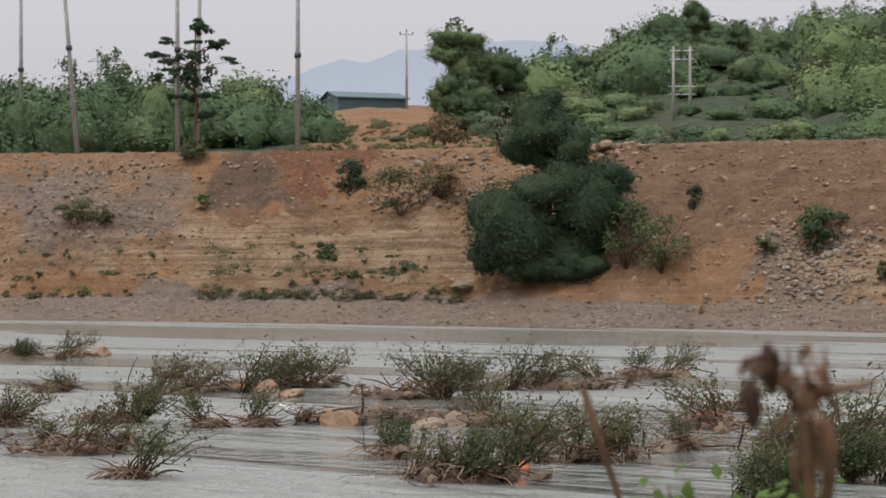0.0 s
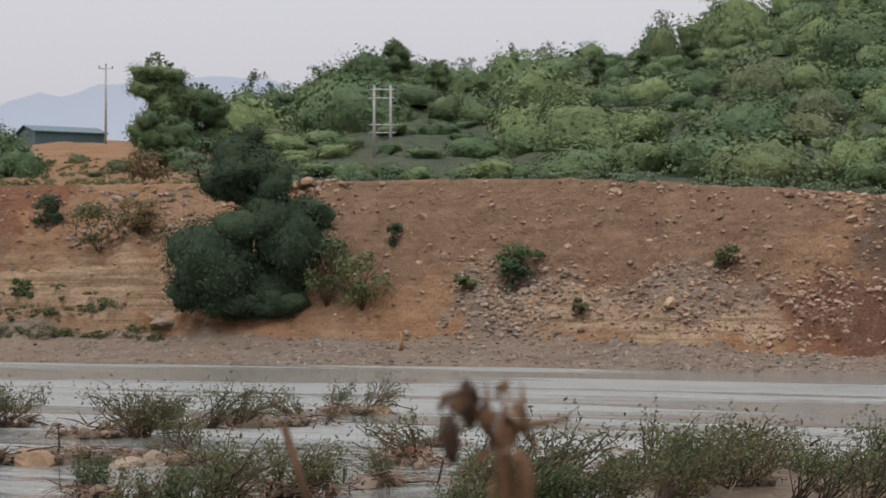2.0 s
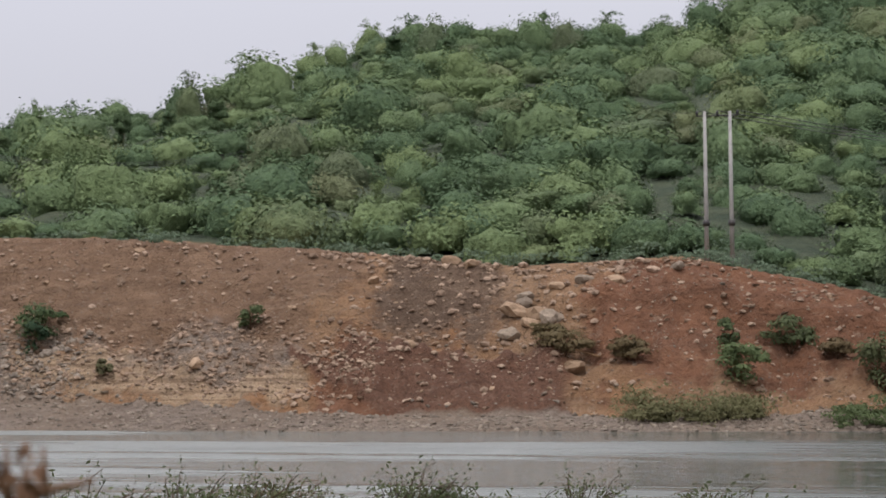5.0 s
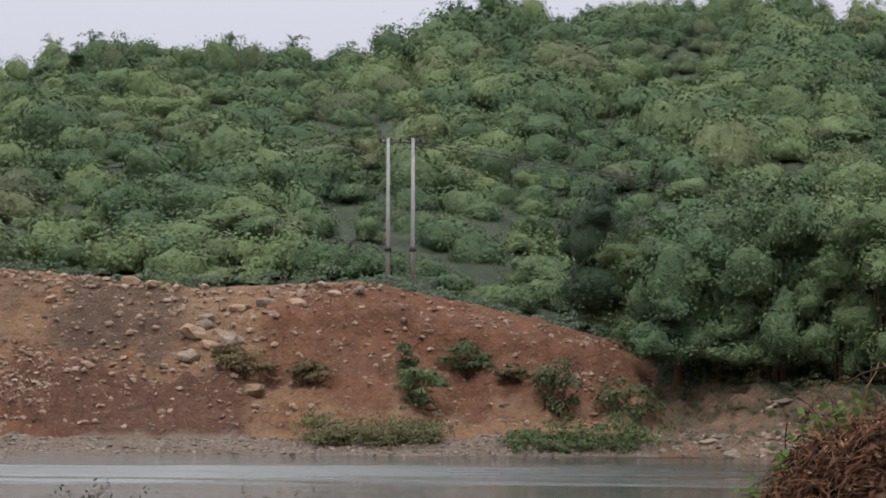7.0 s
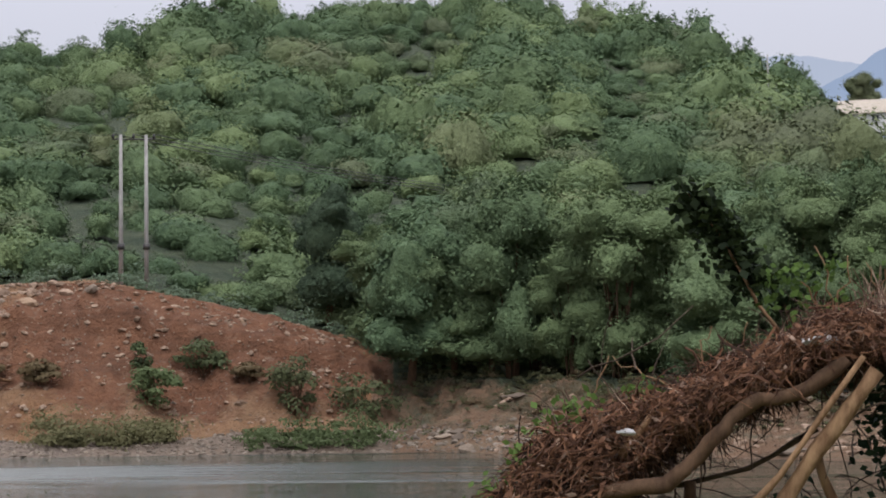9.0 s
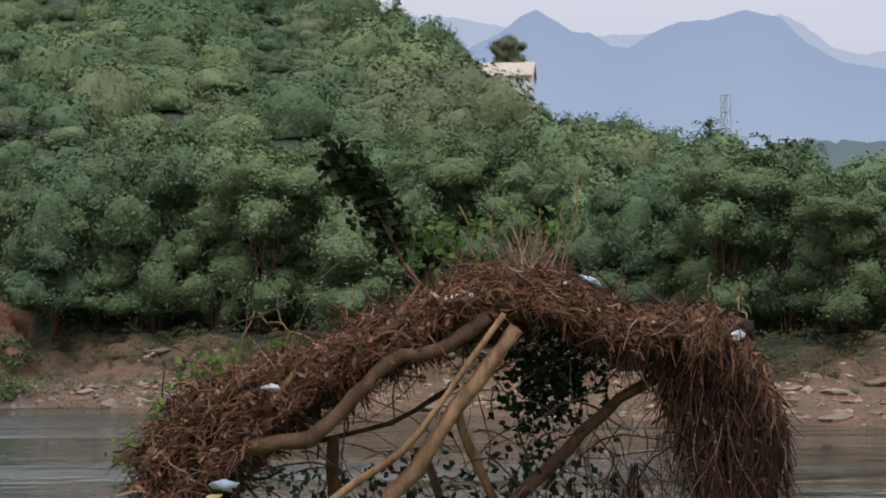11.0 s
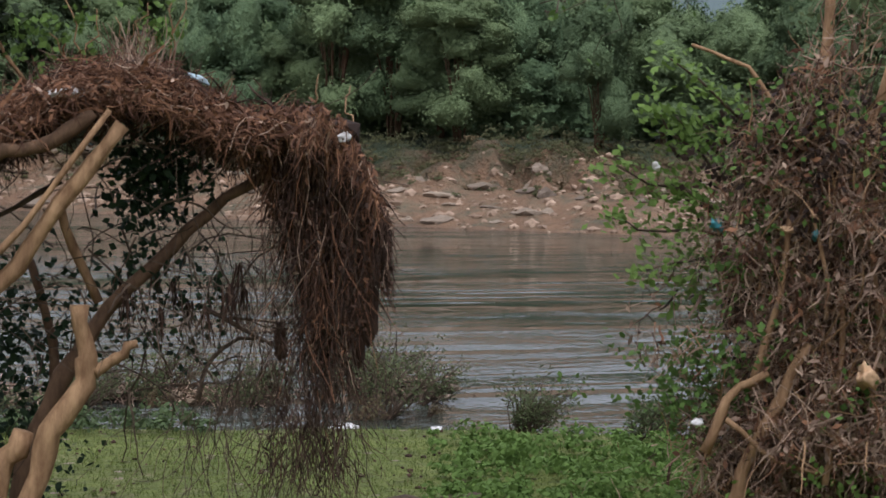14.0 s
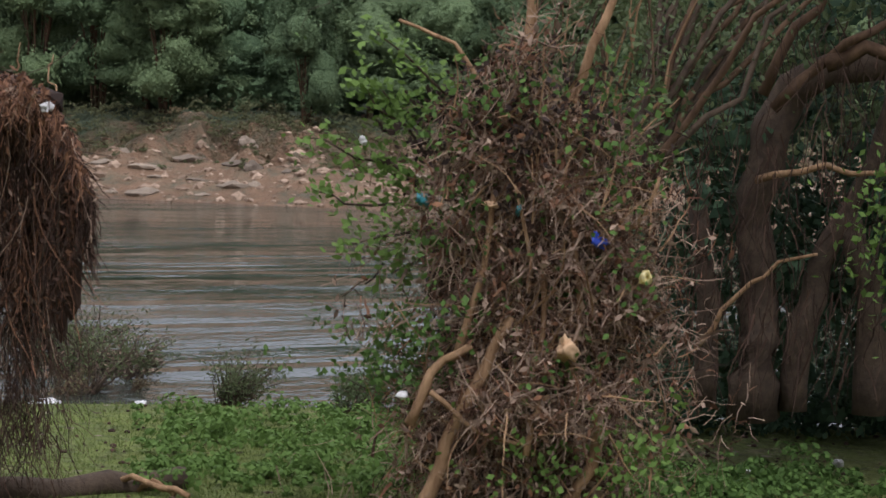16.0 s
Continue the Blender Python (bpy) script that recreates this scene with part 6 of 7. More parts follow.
    for _ in range(24):
        a = rng.uniform(39.8, 45.3)
        c = at(a, np.interp(a, RIDGE_AZ, RIDGE_EL) + rng.uniform(-0.1, 0.45), -0.25)
        cs += [c + rng.normal(0, 0.055, 3) for _k in range(9)]
    for _ in range(10):
        c = at(rng.normal(39.9, 0.25), rng.uniform(-5.2, -2.6), 0.1)
        cs += [c + rng.normal(0, 0.07, 3) for _k in range(10)]
    cs = np.array(cs)
    tagged(part("fresh_growth", with_tint(leaves(cs, units(rng, len(cs)) + (0, -0.4, 0.6), 0.08, rng, 1.5), 0.6), FRESH_LEAF, ob, "fresh bright green shoots"), kind="stuff")
    # upright sprig on the crown
    sp = np.array([at(48.0, 1.2), at(47.4, 2.0), at(46.95, 2.9), at(46.35, 4.0), at(45.5, 5.15)])
    sprig = part("sprig", (*tube(sp, [0.018, 0.016, 0.014, 0.011, 0.006], 6), True), PALE_WOOD, ob)
    cs = []
    for k in range(1000):
        q = rng.uniform(0.38, 1.0) ** 0.8
        i = min(3, int(q * 4))
        c = sp[i] + (sp[i + 1] - sp[i]) * (q * 4 - i)
        cs.append(c + rng.normal(0, 0.085, 3) + np.array((0.08, 0, -0.05)) * (1 - q) * 3)
    cs = np.array(cs)
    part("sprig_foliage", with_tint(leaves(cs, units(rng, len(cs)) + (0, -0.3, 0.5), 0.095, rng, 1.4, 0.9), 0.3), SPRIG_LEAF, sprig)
    cs = np.array([at(*c) + rng.normal(0, 0.06, 3) for c in [(rng.uniform(47.6, 49.6), rng.uniform(1.6, 3.2)) for _ in range(26)] + [(rng.normal(51.6, 0.2), rng.uniform(2.2, 3.4)) for _ in range(16)] for _k in range(6)])
    part("crown_foliage", with_tint(leaves(cs, units(rng, len(cs)) + (0, -0.3, 0.5), 0.075, rng, 1.5), 0.5), FRESH_LEAF, ob)
    for a0, e0, a1, e1 in ((49.5, 1.5, 49.0, 3.6), (49.6, 1.5, 49.9, 3.3), (49.4, 1.5, 48.6, 2.6), (50.8, 1.8, 51.3, 3.5), (51.2, 1.8, 50.4, 3.1), (51.9, 1.8, 52.0, 3.6), (52.0, 1.7, 52.4, 4.6), (50.6, 1.7, 50.9, 2.9), (45.6, -0.2, 46.1, 1.4), (42.6, -0.9, 43.2, 0.6), (44.9, -0.3, 43.3, 0.6),
                           (46.7, 0.4, 47.1, 1.5), (57.1, 0.2, 57.0, 1.3), (56.0, 0.8, 56.1, 1.6), (51.5, 1.8, 51.0, 2.6), (50.2, 1.7, 50.9, 2.6)):
        part("bare_twig", (*tube(bent(at(a0, e0), at(a1, e1, rng.normal(0, 0.15)), rng, 0.06, 6), np.linspace(0.010, 0.004, 6), 5), True), PALE_WOOD, ob)
    # bundle of dry stalks standing on the crest
    n = 90
    a = rng.normal(50.9, 0.45, n)
    tagged(part("stalk_tuft", strands(rng, to_local(foot, a, np.full(n, 1.6), DIST + rng.normal(-0.2, 0.15, n)), units(rng, n) * (0.6, 0.5, 0.2) + (0, 0, 1), rng.uniform(0.15, 0.5, n), rng.uniform(0.003, 0.008, n), 4, 0.3, 0.0), STRAW, ob, "dry pale stalks"), kind="stuff")


wrecked_tree()
rag("plastic_rag", "dirty white plastic rag caught in the debris", "rag", above(49.1, 0.95, 16.25), 0.2, WHITE_CLOTH, 511, 0.5)
rag("plastic_rag", "pale blue plastic scrap caught in the debris", "rag", above(52.75, 1.4, 16.5), 0.12, PALE_BLUE, 512, 0.6)
rag("plastic_rag", "white plastic strip caught in the debris", "rag", above(56.85, -0.15, 16.4), 0.1, WHITE_CLOTH, 513, 1.2)
rag("plastic_rag", "pale blue plastic scrap caught in the debris", "rag", above(42.3, -4.3, 16.0), 0.12, PALE_BLUE, 514, 0.8)
rag("plastic_packet", "crumpled yellowish packet caught in the debris", "packet", above(41.8, -5.0, 16.0), 0.24, YELLOW_BAG, 515, 0.6)
rag("plastic_rag", "white plastic scrap caught in the debris", "rag", above(43.7, -1.55, 16.1), 0.1, WHITE_CLOTH, 516, 0.8)

# ---- the debris thicket and the riverside trees ----
THICK = 17.2


def thicket():
    rng = np.random.default_rng(521)
    foot = spot(70.0, THICK)
    ob = thing("debris_thicket", "bushy thicket smothered in brown flood straw and litter", "thicket", foot)
    at = lambda az, el, back=0.0: np.array(above(az, el, THICK + back)) - np.array(foot)
    limbs = [([(67.62, -11.2), (68.3, -9.4), (68.99, -7.98), (70.05, -5.7)], 0.10, 0.06, -1.0), ([(68.47, -7.03), (69.2, -4.44), (69.45, -2.18)], 0.05, 0.03, -0.95), ([(71.16, -0.52), (72.19, 2.06), (73.0, 4.2)], 0.055, 0.045, -0.4),
             ([(71.84, -10.9), (72.75, -9.12), (72.38, -7.86)], 0.08, 0.06, -0.9), ([(67.23, -8.83), (67.8, -7.3), (68.94, -6.54)], 0.06, 0.045, -1.05), ([(67.8, -7.9), (69.2, -9.0), (70.4, -9.3)], 0.03, 0.025, -1.1),
             ([(70.6, -9.6), (70.7, -8.6), (71.2, -7.9)], 0.04, 0.03, -1.1), ([(73.3, -3.1), (73.8, -2.6), (74.1, -1.6)], 0.03, 0.02, -0.9), ([(66.6, 2.6), (68.2, 2.0), (69.0, 0.8), (69.4, -1.0)], 0.02, 0.035, -0.3), ([(70.4, 4.4), (70.3, 2.0), (70.5, -1.0)], 0.07, 0.06, 0.2),
             ([(70.9, -4.0), (71.0, -6.2), (70.6, -8.0)], 0.03, 0.035, -1.0), ([(71.6, -2.4), (72.0, -5.2), (71.8, -7.4)], 0.03, 0.03, -1.0), ([(70.0, -1.9), (70.6, -4.2), (70.5, -5.0)], 0.02, 0.025, -1.0)]
    for pts, r0, r1, back in limbs:
        p = np.array([at(a, e, back) for a, e in pts])
        q = np.concatenate([p[i] + (p[i + 1] - p[i]) * np.linspace(0, 1, 4)[:-1, None] for i in range(len(p) - 1)] + [p[-1:]])
        q[1:-1] += rng.normal(0, r0 * 0.2, q[1:-1].shape)
        part("limb", (*tube(q, np.linspace(r0, r1, len(q)) * rng.uniform(0.6, 0.85, len(q)), 8), True), PALE_WOOD, ob)

    def mound(n, spread=1.0):
        """Places in the thicket: heading, elevation, distance."""
        e = -11.2 + 11.4 * rng.random(n) ** 0.85 + rng.exponential(0.9, n) * (rng.random(n) < 0.35)
        half = np.interp(e, [-11.5, -8, -5, -2, 0.5, 3.5], [5.0, 4.6, 4.3, 3.6, 2.3, 0.9]) * spread
        mid = np.interp(e, [-11.5, -8, -5, -2, 0.5, 3.5], [70.5, 70.7, 71.0, 70.7, 70.2, 70.6])
        a = mid + half * (rng.normal(0, 0.34, n) + rng.uniform(-0.4, 0.4, n))
        bulge = np.sqrt(np.clip(1 - ((a - mid) / (half * 1.15)) ** 2, 0, 1))
        lump = np.array([noise.noise(Vector((x * 0.55, y * 0.55, 3))) * 0.55 + noise.noise(Vector((x * 1.5, y * 1.5, 6))) * 0.28 for x, y in zip(a, e)])
        a = a + np.array([noise.noise(Vector((x * 0.4, y * 0.5, 12))) for x, y in zip(a, e)]) * 1.3
        return a, e, THICK - bulge * 0.95 * rng.uniform(0.6, 1.05, n) - lump

    for name, material, n, lo, hi, label in (("dark_straw", STRAW_DARK, 4200, 0.08, 0.32, "rotting dark straw"), ("root_straw", STRAW_RED, 7000, 0.06, 0.28, "rusty brown roots"), ("pale_straw", STRAW, 11500, 0.06, 0.42, "pale dry straw")):
        a, e, r = mound(n)
        r = r + (0.2 if name == "dark_straw" else rng.normal(0, 0.06, n))
        w = units(rng, n) * (0.7, 0.7, 0.9) + np.array((0.1, -0.2, 0.4)) * rng.choice((-1, 1), (n, 1))
        tagged(part(name, strands(rng, to_local(foot, a, e, r), w, rng.uniform(lo, hi, n), rng.uniform(0.0025, 0.007, n) * (1 + 1.8 * (rng.random(n) < 0.05)), 3, 0.45, 0.1), material, ob, label), kind="stuff")
        m = n // 3
        c = to_local(foot, a[:m], e[:m], r[:m] - 0.06)
        tagged(part("flake_litter", leaves(c, units(rng, m) + (0, -0.5, 0.4), 0.085, rng, 2.2, 0.8), material, ob, "dead leaves and bark flakes"), kind="stuff")
    # dark clods set behind the straw, added as the thicket's inner shade
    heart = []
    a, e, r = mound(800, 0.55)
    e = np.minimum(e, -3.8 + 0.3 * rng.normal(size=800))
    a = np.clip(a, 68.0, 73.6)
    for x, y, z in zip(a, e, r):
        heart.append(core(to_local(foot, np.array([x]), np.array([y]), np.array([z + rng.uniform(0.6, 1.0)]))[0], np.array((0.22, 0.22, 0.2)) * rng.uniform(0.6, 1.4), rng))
    tagged(part("matted_core", merge(heart), STRAW_DARK, ob, "dark filler clods standing for shade inside the thicket"), kind="stuff")
    # thin bare sticks
    n = 380
    a, e, r = mound(n)
    tagged(part("stick_tangle", strands(rng, to_local(foot, a, e, r - 0.1), units(rng, n) * (0.6, 0.4, 0.8) + (0.12, -0.28, 0.5), rng.uniform(0.2, 0.75, n), rng.uniform(0.004, 0.011, n), 5, 0.2, 0.04), PALE_WOOD, ob, "bare pale sticks"), kind="stuff")
    # dark drowned leaves near the top
    cs = []
    for _ in range(110):
        c = at(rng.normal(70.2, 1.4), rng.normal(-0.6, 1.0), rng.normal(-0.6, 0.2))
        cs += [c + rng.normal(0, 0.1, 3) for _k in range(14)]
    cs = np.array(cs)
    part("drowned_foliage", with_tint(leaves(cs, units(rng, len(cs)), 0.075, rng, 1.6), 0.0, 0.3), DROWNED, ob, "blackened drowned leaves")
    # green shoots
    def shoots(name, spots, each, spread, size, tint, label):
        cs = np.array([at(*p) + rng.normal(0, spread, 3) for p in spots for _k in range(each)])
        tagged(part(name, with_tint(leaves(cs, units(rng, len(cs)) + (-0.2, -0.3, 0.6), size, rng, 1.5), tint), FRESH_LEAF, ob, label), kind="stuff")
    side = []
    for a0, e0, a1, e1 in ((67.6, -2.0, 64.2, -0.8), (67.5, -1.2, 65.5, 0.9), (67.6, -2.8, 64.4, -2.3), (67.8, -3.2, 65.4, -3.8), (68.3, 0.4, 66.0, 2.2), (67.7, -2.4, 65.9, -1.2), (68.4, -3.6, 66.6, -4.6), (67.4, -0.4, 66.2, 0.6)):
        p = bent(at(a0, e0, -0.3), at(a1, e1, -0.4 + rng.normal(0, 0.2)), rng, 0.05, 7)
        part("side_branch", (*tube(p, np.linspace(0.018, 0.006, 7), 5), True), DARK_BARK, ob)
        for c in p[1:]:
            side += [c + rng.normal(0, 0.10, 3) for _k in range(26)]
    side = np.array(side)
    part("side_foliage", with_tint(leaves(side, units(rng, len(side)) * 0.7 + (-0.1, -0.3, 0.8), 0.085, rng, 1.6), 0.75), FRESH_LEAF, ob, "fresh green side branches")
    shoots("low_greenery", [(rng.normal(66.9, 0.9), rng.normal(-7.0, 0.9), rng.normal(-0.5, 0.3)) for _ in range(70)], 12, 0.08, 0.065, 0.15, "green shoots at the foot")
    shoots("front_greenery", [(rng.uniform(68.5, 75), rng.normal(-9.4, 0.8), rng.normal(-1.0, 0.12)) for _ in range(60)], 8, 0.07, 0.075, 0.7, "green shoots among the debris")
    shoots("mid_greenery", [(rng.uniform(67.2, 74), rng.uniform(-7.5, 1.5), rng.normal(-0.95, 0.15)) for _ in range(170)], 8, 0.09, 0.07, 0.2, "green shoots among the debris")


DROWNED = leaf_material("drowned_leaves", (0.022, 0.016, 0.014), (0.05, 0.035, 0.03), (0.06, 0.05, 0.03), (0.08, 0.05, 0.035))
thicket()
for az, el, back, s, name, label, category, material, flat in (
        (72.5, -3.5, -1.05, 0.13, "plastic_scrap", "bright blue plastic scrap in the thicket", "scrap", BLUE_BAG, 1.0), (73.85, -4.45, -1.0, 0.2, "plastic_packet", "yellow and white packet in the thicket", "packet", YELLOW_BAG, 0.8),
        (71.65, -6.6, -1.15, 0.26, "cloth_scrap", "tan cloth scrap hanging in the thicket", "scrap", TAN_CLOTH, 0.8), (67.45, -2.5, -0.9, 0.16, "plastic_scrap", "dark teal plastic scrap in the thicket", "scrap", TEAL_BAG, 0.8),
        (70.15, -2.7, -1.0, 0.09, "plastic_scrap", "dark teal plastic scrap in the thicket", "scrap", TEAL_BAG, 1.0), (65.7, -0.85, -0.6, 0.09, "plastic_scrap", "white plastic scrap on a green branch", "scrap", WHITE_CLOTH, 1.0),
        (69.4, -2.55, -1.0, 0.12, "cloth_scrap", "orange-brown cloth scrap in the thicket", "scrap", TAN_CLOTH, 0.5), (67.0, -8.0, -1.0, 0.1, "plastic_scrap", "pale scrap at the foot of the thicket", "scrap", WHITE_CLOTH, 0.8)):
    rag(name, label, category, above(az, el, THICK + back), s, material, int(az * 10), flat)


def riverside_trees():
    rng = np.random.default_rng(541)
    back = 21.0
    foot = spot(77.2, back)
    ob = thing("riverside_tree", "leaning dark-barked riverside tree with olive leaves", "tree", foot)
    at = lambda az, el, d=0.0: np.array(above(az, el, back + d)) - np.array(foot)
    for pts, r0, r1 in (([(77.0, -8.2), (77.05, -5), (76.9, -2.0), (77.4, 0.6), (78.6, 1.7), (81.0, 1.8), (85, 2.4)], 0.30, 0.14), ([(78.1, -8.0), (78.3, -5.6), (78.9, -3.2), (80.0, -1.0), (81.0, 2.0)], 0.17, 0.10), ([(75.6, -8.0), (75.7, -5.0), (75.2, -2.4)], 0.17, 0.12), ([(80.2, -8.0), (80.2, -5.0), (79.4, -2.5)], 0.22, 0.14), ([(82.6, -8.0), (82.3, -3.0), (83.4, 3.0)], 0.26, 0.18)):
        p = np.array([at(a, e) for a, e in pts])
        q = np.concatenate([p[i] + (p[i + 1] - p[i]) * np.linspace(0, 1, 4)[:-1, None] for i in range(len(p) - 1)] + [p[-1:]])
        q[1:-1] = (q[:-2] + 2 * q[1:-1] + q[2:]) / 4 + rng.normal(0, 0.03, q[1:-1].shape)
        part("trunk", (*tube(q, np.linspace(r0, r1, len(q)) * rng.uniform(0.75, 1.0, len(q)), 10), True), DARK_BARK, ob)
    stem_points = []
    for k in range(17):
        a0 = rng.uniform(72.3, 73.6)
        a1 = a0 + rng.uniform(1.0, 8.0)
        e1 = 6.8 - (a1 - a0) * 0.25
        p = bent(at(a0, -2.6, -2.6), at(a1, e1, -2.0 + rng.normal(0, 0.5)), rng, 0.02, 8, -0.25)
        part("stem", (*tube(p, np.linspace(0.04, 0.02, 8), 6), True), DARK_BARK if k % 3 else BARK, ob)
        stem_points += list(p[1:])
    for k in range(22):
        a0 = rng.uniform(68.8, 73.4)
        p = bent(at(a0, rng.uniform(-3.5, -0.8), -3.6), at(a0 + rng.uniform(-0.6, 3.2), rng.uniform(2.0, 6.0), -3.4 + rng.normal(0, 0.4)), rng, 0.03, 8)
        part("stem", (*tube(p, np.linspace(0.018, 0.006, 8), 5), True), (DARK_BARK, PALE_WOOD, BARK)[k % 3], ob)
        stem_points += list(p[4:])
    for a0, e0, a1, e1, r0 in ((76.8, -1.6, 81.5, -1.9, 0.04), (77.2, 0.4, 82, 3.4, 0.06), (76.9, 0.8, 80.0, 5.5, 0.06), (78.6, 1.7, 82.4, 1.3, 0.09), (75.3, -6.4, 78.6, -3.6, 0.03)):
        part("bough", (*tube(bent(at(a0, e0, -1.0), at(a1, e1, -1.0), rng, 0.03, 8, -0.2), np.linspace(r0, r0 * 0.5, 8), 7), True), PALE_WOOD if r0 < 0.05 else BARK, ob)
    tops = [crown(rng, at(a, e, d), (1.3, 1.3, 0.9), 7, 60, 0.13, 2.0, 0.85, -1.0, 0.5) for a, e, d in ((73.5, 4.6, -1.0), (76.0, 4.8, 0.0), (78.5, 5.2, 0.5), (81, 4.8, 0), (83.5, 4, 0.3), (79.6, 1.2, 1.6), (75.2, 1.6, 1.0), (77.4, 2.6, 2.0), (74.4, 0.0, 1.2), (82.6, 0.6, 1.2))]
    part("crown", with_tint(merge(tops), 0.45, 0.1), SHRUB_LEAF, ob)
    # unseen crowns outside the view, added to keep sky light off the trunks
    high = [placed(foliage(rng, 18, 1300, 0.10, 2, -0.8, 0.34, 0.12), at(a, e, d), (2.6, 2.6, 1.5)) for a, e, d in ((82, 13, 2), (85, 12, 2), (88, 12, 3), (87, 15, -1), (92, 13, 1))]
    part("unseen_upper_crown", with_tint(merge(high), 0.2), CREEPER, ob)
    cs = np.array([p + rng.normal(0, 0.17, 3) for p in stem_points for _k in range(14)])
    part("stem_foliage", with_tint(leaves(cs, units(rng, len(cs)) + (0, -0.2, 0.5), 0.075, rng, 2.0), 0.35, 0.15), SHRUB_LEAF, ob, "small olive leaves along the stems")
    # dark leaf clumps behind the trunks, many added to stand for deep shade
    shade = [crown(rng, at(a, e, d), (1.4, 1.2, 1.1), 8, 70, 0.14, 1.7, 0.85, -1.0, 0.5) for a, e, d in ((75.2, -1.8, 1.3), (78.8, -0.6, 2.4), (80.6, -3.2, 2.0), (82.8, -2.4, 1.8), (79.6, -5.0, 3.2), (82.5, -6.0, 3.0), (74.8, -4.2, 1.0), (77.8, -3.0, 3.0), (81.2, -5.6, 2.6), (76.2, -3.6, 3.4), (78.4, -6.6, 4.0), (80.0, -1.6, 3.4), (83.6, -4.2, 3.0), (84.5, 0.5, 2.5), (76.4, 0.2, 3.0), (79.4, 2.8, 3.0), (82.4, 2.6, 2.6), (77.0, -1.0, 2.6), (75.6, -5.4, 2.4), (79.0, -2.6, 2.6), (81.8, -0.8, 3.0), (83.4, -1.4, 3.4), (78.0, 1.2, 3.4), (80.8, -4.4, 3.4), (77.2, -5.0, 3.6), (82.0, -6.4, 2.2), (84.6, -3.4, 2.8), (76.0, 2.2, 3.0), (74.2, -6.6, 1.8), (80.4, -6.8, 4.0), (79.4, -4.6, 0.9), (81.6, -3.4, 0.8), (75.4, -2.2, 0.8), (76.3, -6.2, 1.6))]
    part("lower_shade_crown", with_tint(merge(shade), 0.1), DARK_LEAF, ob)
    hang = 800
    a, e = rng.uniform(73.5, 82.5, hang), rng.uniform(-6.5, 3.5, hang)
    tagged(part("caught_straw", strands(rng, to_local(foot, a, e, back - 1.0 + rng.normal(0, 0.4, hang)), units(rng, hang) * 0.4 + (0, 0, -0.9), rng.uniform(0.2, 0.8, hang), rng.uniform(0.004, 0.009, hang), 4, 0.3, 0.1), STRAW_DARK, ob, "straw caught in the boughs"), kind="stuff")
    cs = np.array([at(rng.normal(80.6, 0.7), rng.normal(-2.6, 1.3), -2.2) + rng.normal(0, 0.12, 3) for _ in range(420)])
    part("fresh_foliage", with_tint(leaves(cs, units(rng, len(cs)) + (0, -0.3, 0.6), 0.085, rng, 1.7), 0.6), FRESH_LEAF, ob, "fresh light green leaves")
    # the long thin bough that reaches out over the water
    p = np.array([at(74.0, 7.4, -4), at(70.5, 7.2, -5), at(66.6, 6.1, -6), at(65.2, 4.85, -6), at(63.9, 4.25, -6), at(62.3, 3.7, -6)])
    q = np.concatenate([p[i] + (p[i + 1] - p[i]) * np.linspace(0, 1, 4)[:-1, None] for i in range(len(p) - 1)] + [p[-1:]])
    q[1:-1] += rng.normal(0, 0.015, q[1:-1].shape)
    long_bough = part("bough", (*tube(q, np.linspace(0.03, 0.004, len(q)), 6), True), DARK_BARK, ob)
    sub, cs = [], []
    for i in range(5, len(q) - 1):
        for _k in range(2):
            e = q[i] + np.array((rng.normal(-0.15, 0.3), rng.normal(0, 0.2), rng.normal(-0.1, 0.32)))
            sub.append(tube(bent(q[i], e, rng, 0.1, 5), np.linspace(0.006, 0.002, 5), 4))
            cs += [e + rng.normal(0, 0.03, 3) for _j in range(2)]
    tagged(part("twig_spray", merge(sub), DARK_BARK, long_bough), kind="stuff")
    cs = np.array(cs)
    part("bough_foliage", with_tint(leaves(cs, units(rng, len(cs)), 0.06, rng, 1.6), 0.3), FRESH_LEAF, long_bough)


riverside_trees()

# ---- shore: shrubs at the water's edge, grass and herbs ----
rng = np.random.default_rng(551)
for k in range(30):
    a = rng.uniform(45, 59.8)
    r = rng.uniform(27.4, 31.5)
    b = place_shrub(int(rng.choice([2, 3, 4, 5, 0])), Vector((r * math.sin(radians(a)), r * math.cos(radians(a)), -0.05)), rng.uniform(0.4, 0.66), -a + rng.normal(0, 60))
for k in range(10):
    a = rng.uniform(61, 67.5)
    place_shrub(int(rng.choice([0, 2, 4])), spot(a, rng.uniform(25.0, 26.8)), rng.uniform(0.35, 0.55), -a + rng.normal(0, 60))
for az, el, w in ((50.6, -7.6, 1.7), (53.6, -7.7, 1.6), (58.2, -7.45, 1.5), (47.0, -7.7, 2.0)):
    islet(az, el, w, 1.0, 560 + int(az), 0, 9, 0.12, 0.7)
rag("plastic_bag", "white plastic bag at the water's edge", "bag", spot(57.0, 26.4, 0.05), 0.42, WHITE_CLOTH, 571, 0.4)
rag("plastic_scrap", "small white plastic scrap at the water's edge", "scrap", spot(59.6, 26.6, 0.03), 0.3, WHITE_CLOTH, 572, 0.25)
rag("plastic_scrap", "small white scrap on the ground under the trees", "scrap", spot(79.4, 22.0, 0.04), 0.22, WHITE_CLOTH, 573, 0.4)
rag("plastic_scrap", "small pale scrap on the ground under the trees", "scrap", spot(77.0, 21.0, 0.04), 0.2, WHITE_CLOTH, 574, 0.4)

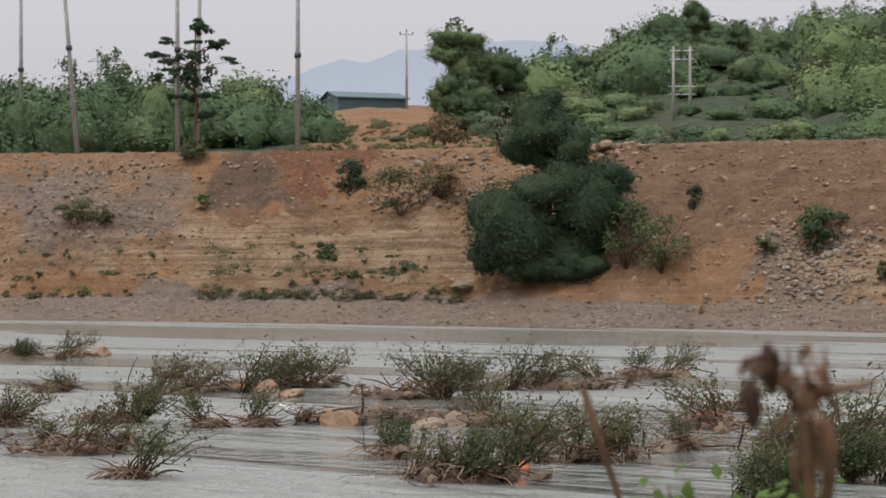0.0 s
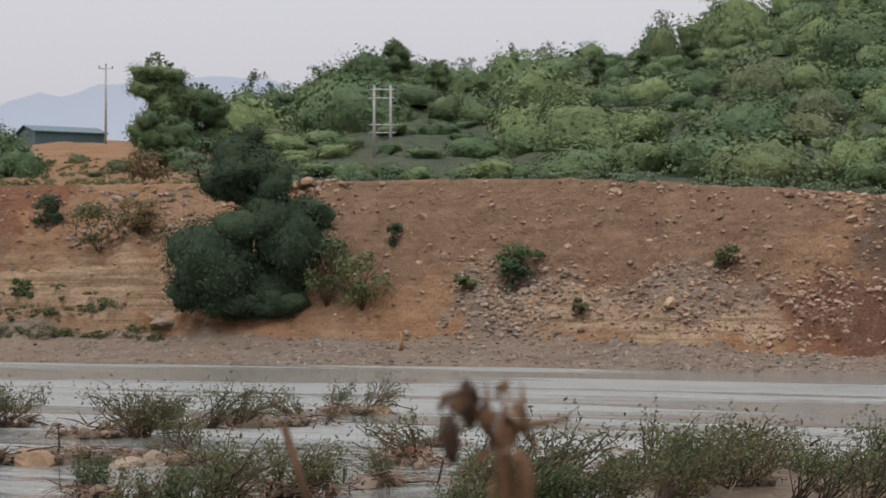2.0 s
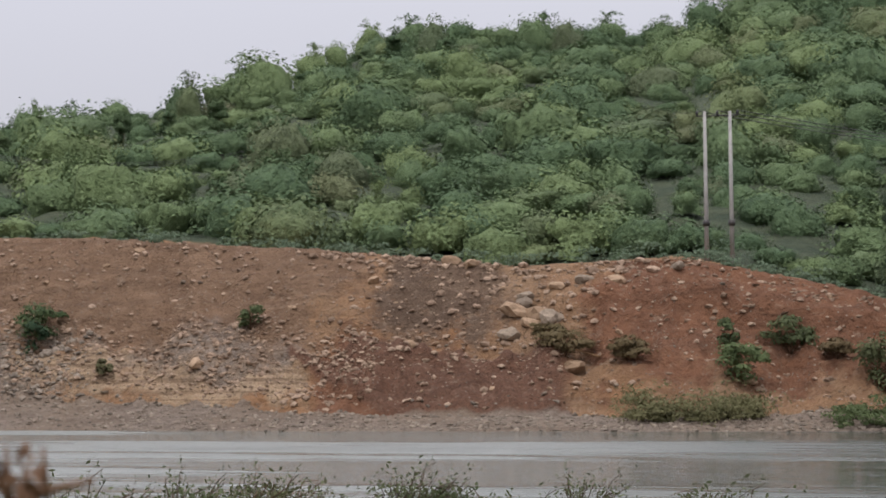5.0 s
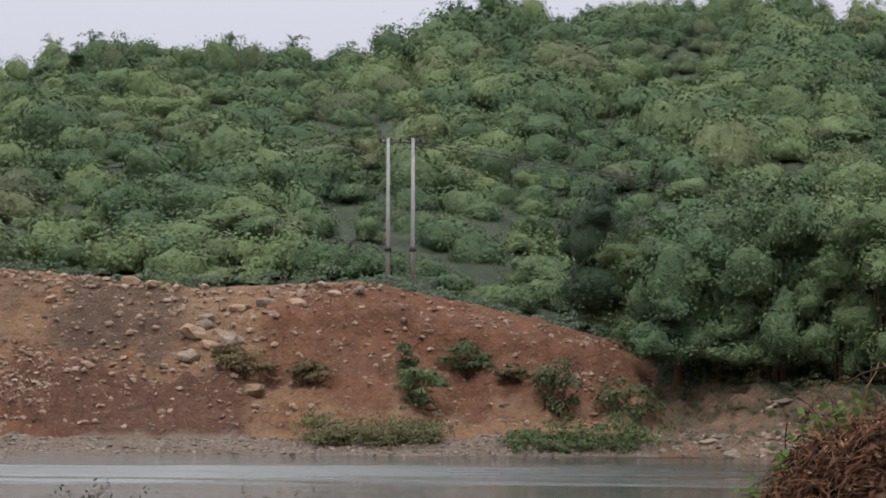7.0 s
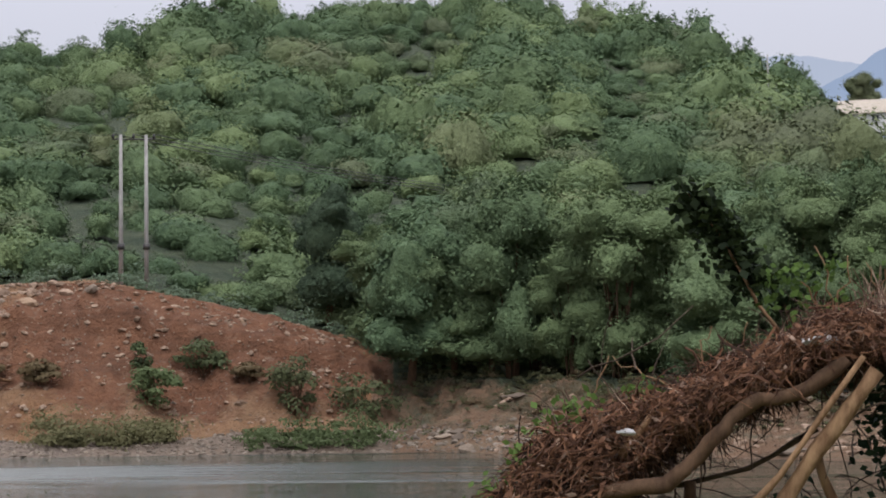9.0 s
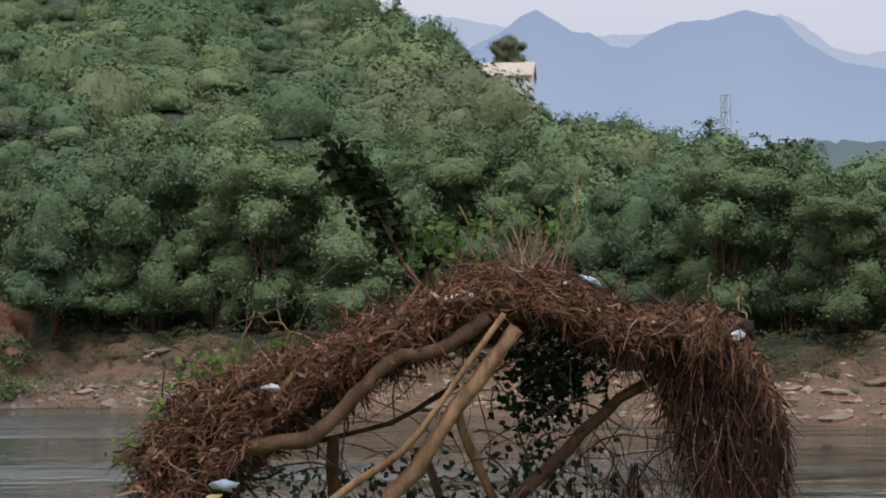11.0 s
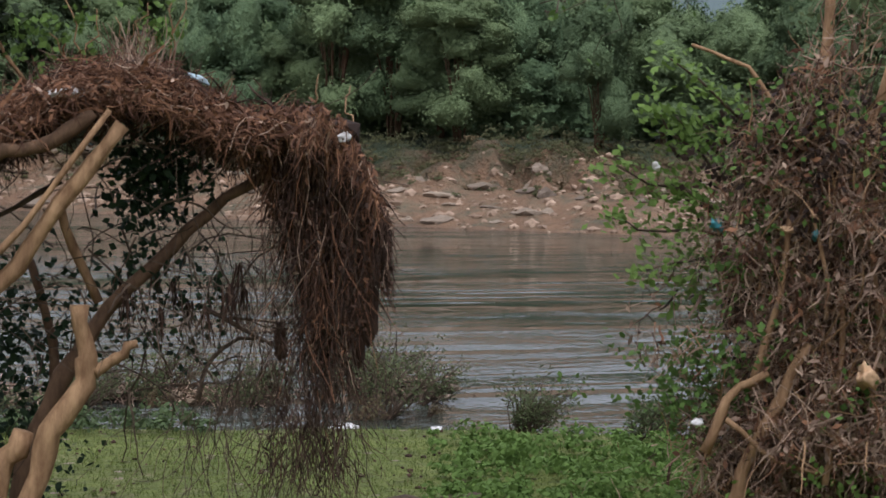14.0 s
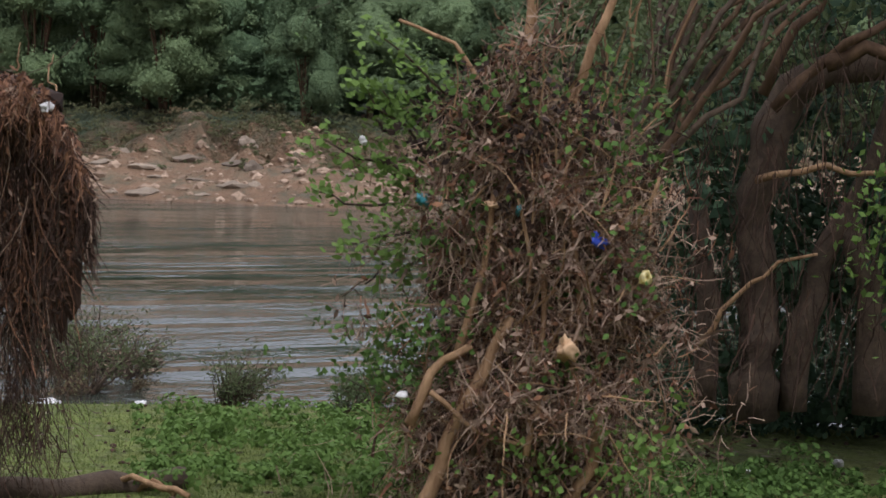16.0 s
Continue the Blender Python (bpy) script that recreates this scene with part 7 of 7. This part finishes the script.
GRASS = leaf_material("grass_blades", (0.085, 0.115, 0.028), (0.125, 0.16, 0.038), (0.18, 0.22, 0.058), (0.2, 0.17, 0.07))


def lawn():
    rng = np.random.default_rng(581)
    n = 17000
    a, r = rng.uniform(44, 72, n), rng.uniform(16.5, 26.0, n)
    p = np.stack([r * np.sin(np.radians(a)), r * np.cos(np.radians(a)), np.zeros(n)], 1)
    p[:, 2] = [ground(x, y) for x, y in zip(a, r)]
    data = strands(rng, p, units(rng, n) * 0.6 + (0, 0, 1), rng.uniform(0.025, 0.07, n), rng.uniform(0.003, 0.006, n), 1, 0.3, 0.0)
    t = np.repeat(np.clip(rng.normal(0.3, 0.2, n), 0, 1), 6)
    ob = link_mesh("grass", *data, GRASS, False, [("tint", t), ("dry", np.repeat((rng.random(n) < 0.06) * 1.0, 6))])
    tagged(ob, "short mown-looking green grass on the shore", "grass", kind="stuff")


lawn()


def herbs_near(name, label, n, a0, a1, r0, r1, height, leaf, tint, seed, size=0.07):
    rng = np.random.default_rng(seed)
    out = []
    for _ in range(n):
        a, r = rng.uniform(a0, a1), rng.uniform(r0, r1)
        c = spot(a, r)
        h = height * rng.uniform(0.5, 1.2) * (0.5 + abs(noise.noise(Vector((a * 0.9, r * 0.5, seed)))) * 1.3)
        out.append(crown(rng, (c.x, c.y, c.z + h * 0.5), (h * 0.8, h * 0.8, h * 0.6), 3, 16, size, 1.6, 0.8, -1.0, 0.6))
    data = merge(out)
    ob = link_mesh(name, *data, leaf, True, [("tint", np.full(len(data[0]), tint)), ("dry", np.zeros(len(data[0])))])
    tagged(ob, label, "herbs", kind="stuff")


herbs_near("herbs", "leafy green herbs growing over the grass", 260, 59.5, 68.5, 18.5, 24.5, 0.35, FRESH_LEAF, 0.5, 591)
herbs_near("herbs", "leafy green ground cover under the trees", 420, 69.5, 84.0, 16.8, 21.0, 0.34, FRESH_LEAF, 0.3, 592)
herbs_near("herbs", "dark scrub on the shore behind the trees", 260, 74.0, 86.0, 24.0, 26.5, 0.9, DARK_LEAF, 0.2, 593, 0.1)
herbs_near("herbs", "sparse shore weeds behind the wrecked tree", 120, 41.0, 53.0, 25.0, 26.5, 0.42, SHRUB_LEAF, 0.3, 594)
rubble("fallen_leaves", "fallen dead leaves and litter on the grass", 420, lambda g: spot(g.uniform(46, 84), g.uniform(17, 25.5), 0.012), 0.03, 0.08, STRAW_DARK, 595)
for az0, r0, az1, r1, rad, label in ((55.6, 18.4, 60.9, 18.9, 0.12, "dark fallen log lying on the grass"), (61.0, 18.2, 58.4, 18.8, 0.03, "thin bare branch lying on the grass"), (59.6, 18.6, 60.6, 18.3, 0.025, "thin bare branch lying on the grass")):
    a, b = spot(az0, r0, rad * 0.7), spot(az1, r1, rad * 0.7)
    ob = thing("fallen_log" if rad > 0.05 else "fallen_branch", label, "log" if rad > 0.05 else "branch", a)
    part("trunk", (*tube(bent((0, 0, 0), b - a, np.random.default_rng(int(az0 * 10)), 0.03, 8, -0.1 if rad < 0.05 else 0), np.full(8, rad), 8), True), DARK_BARK if rad > 0.05 else PALE_WOOD, ob)
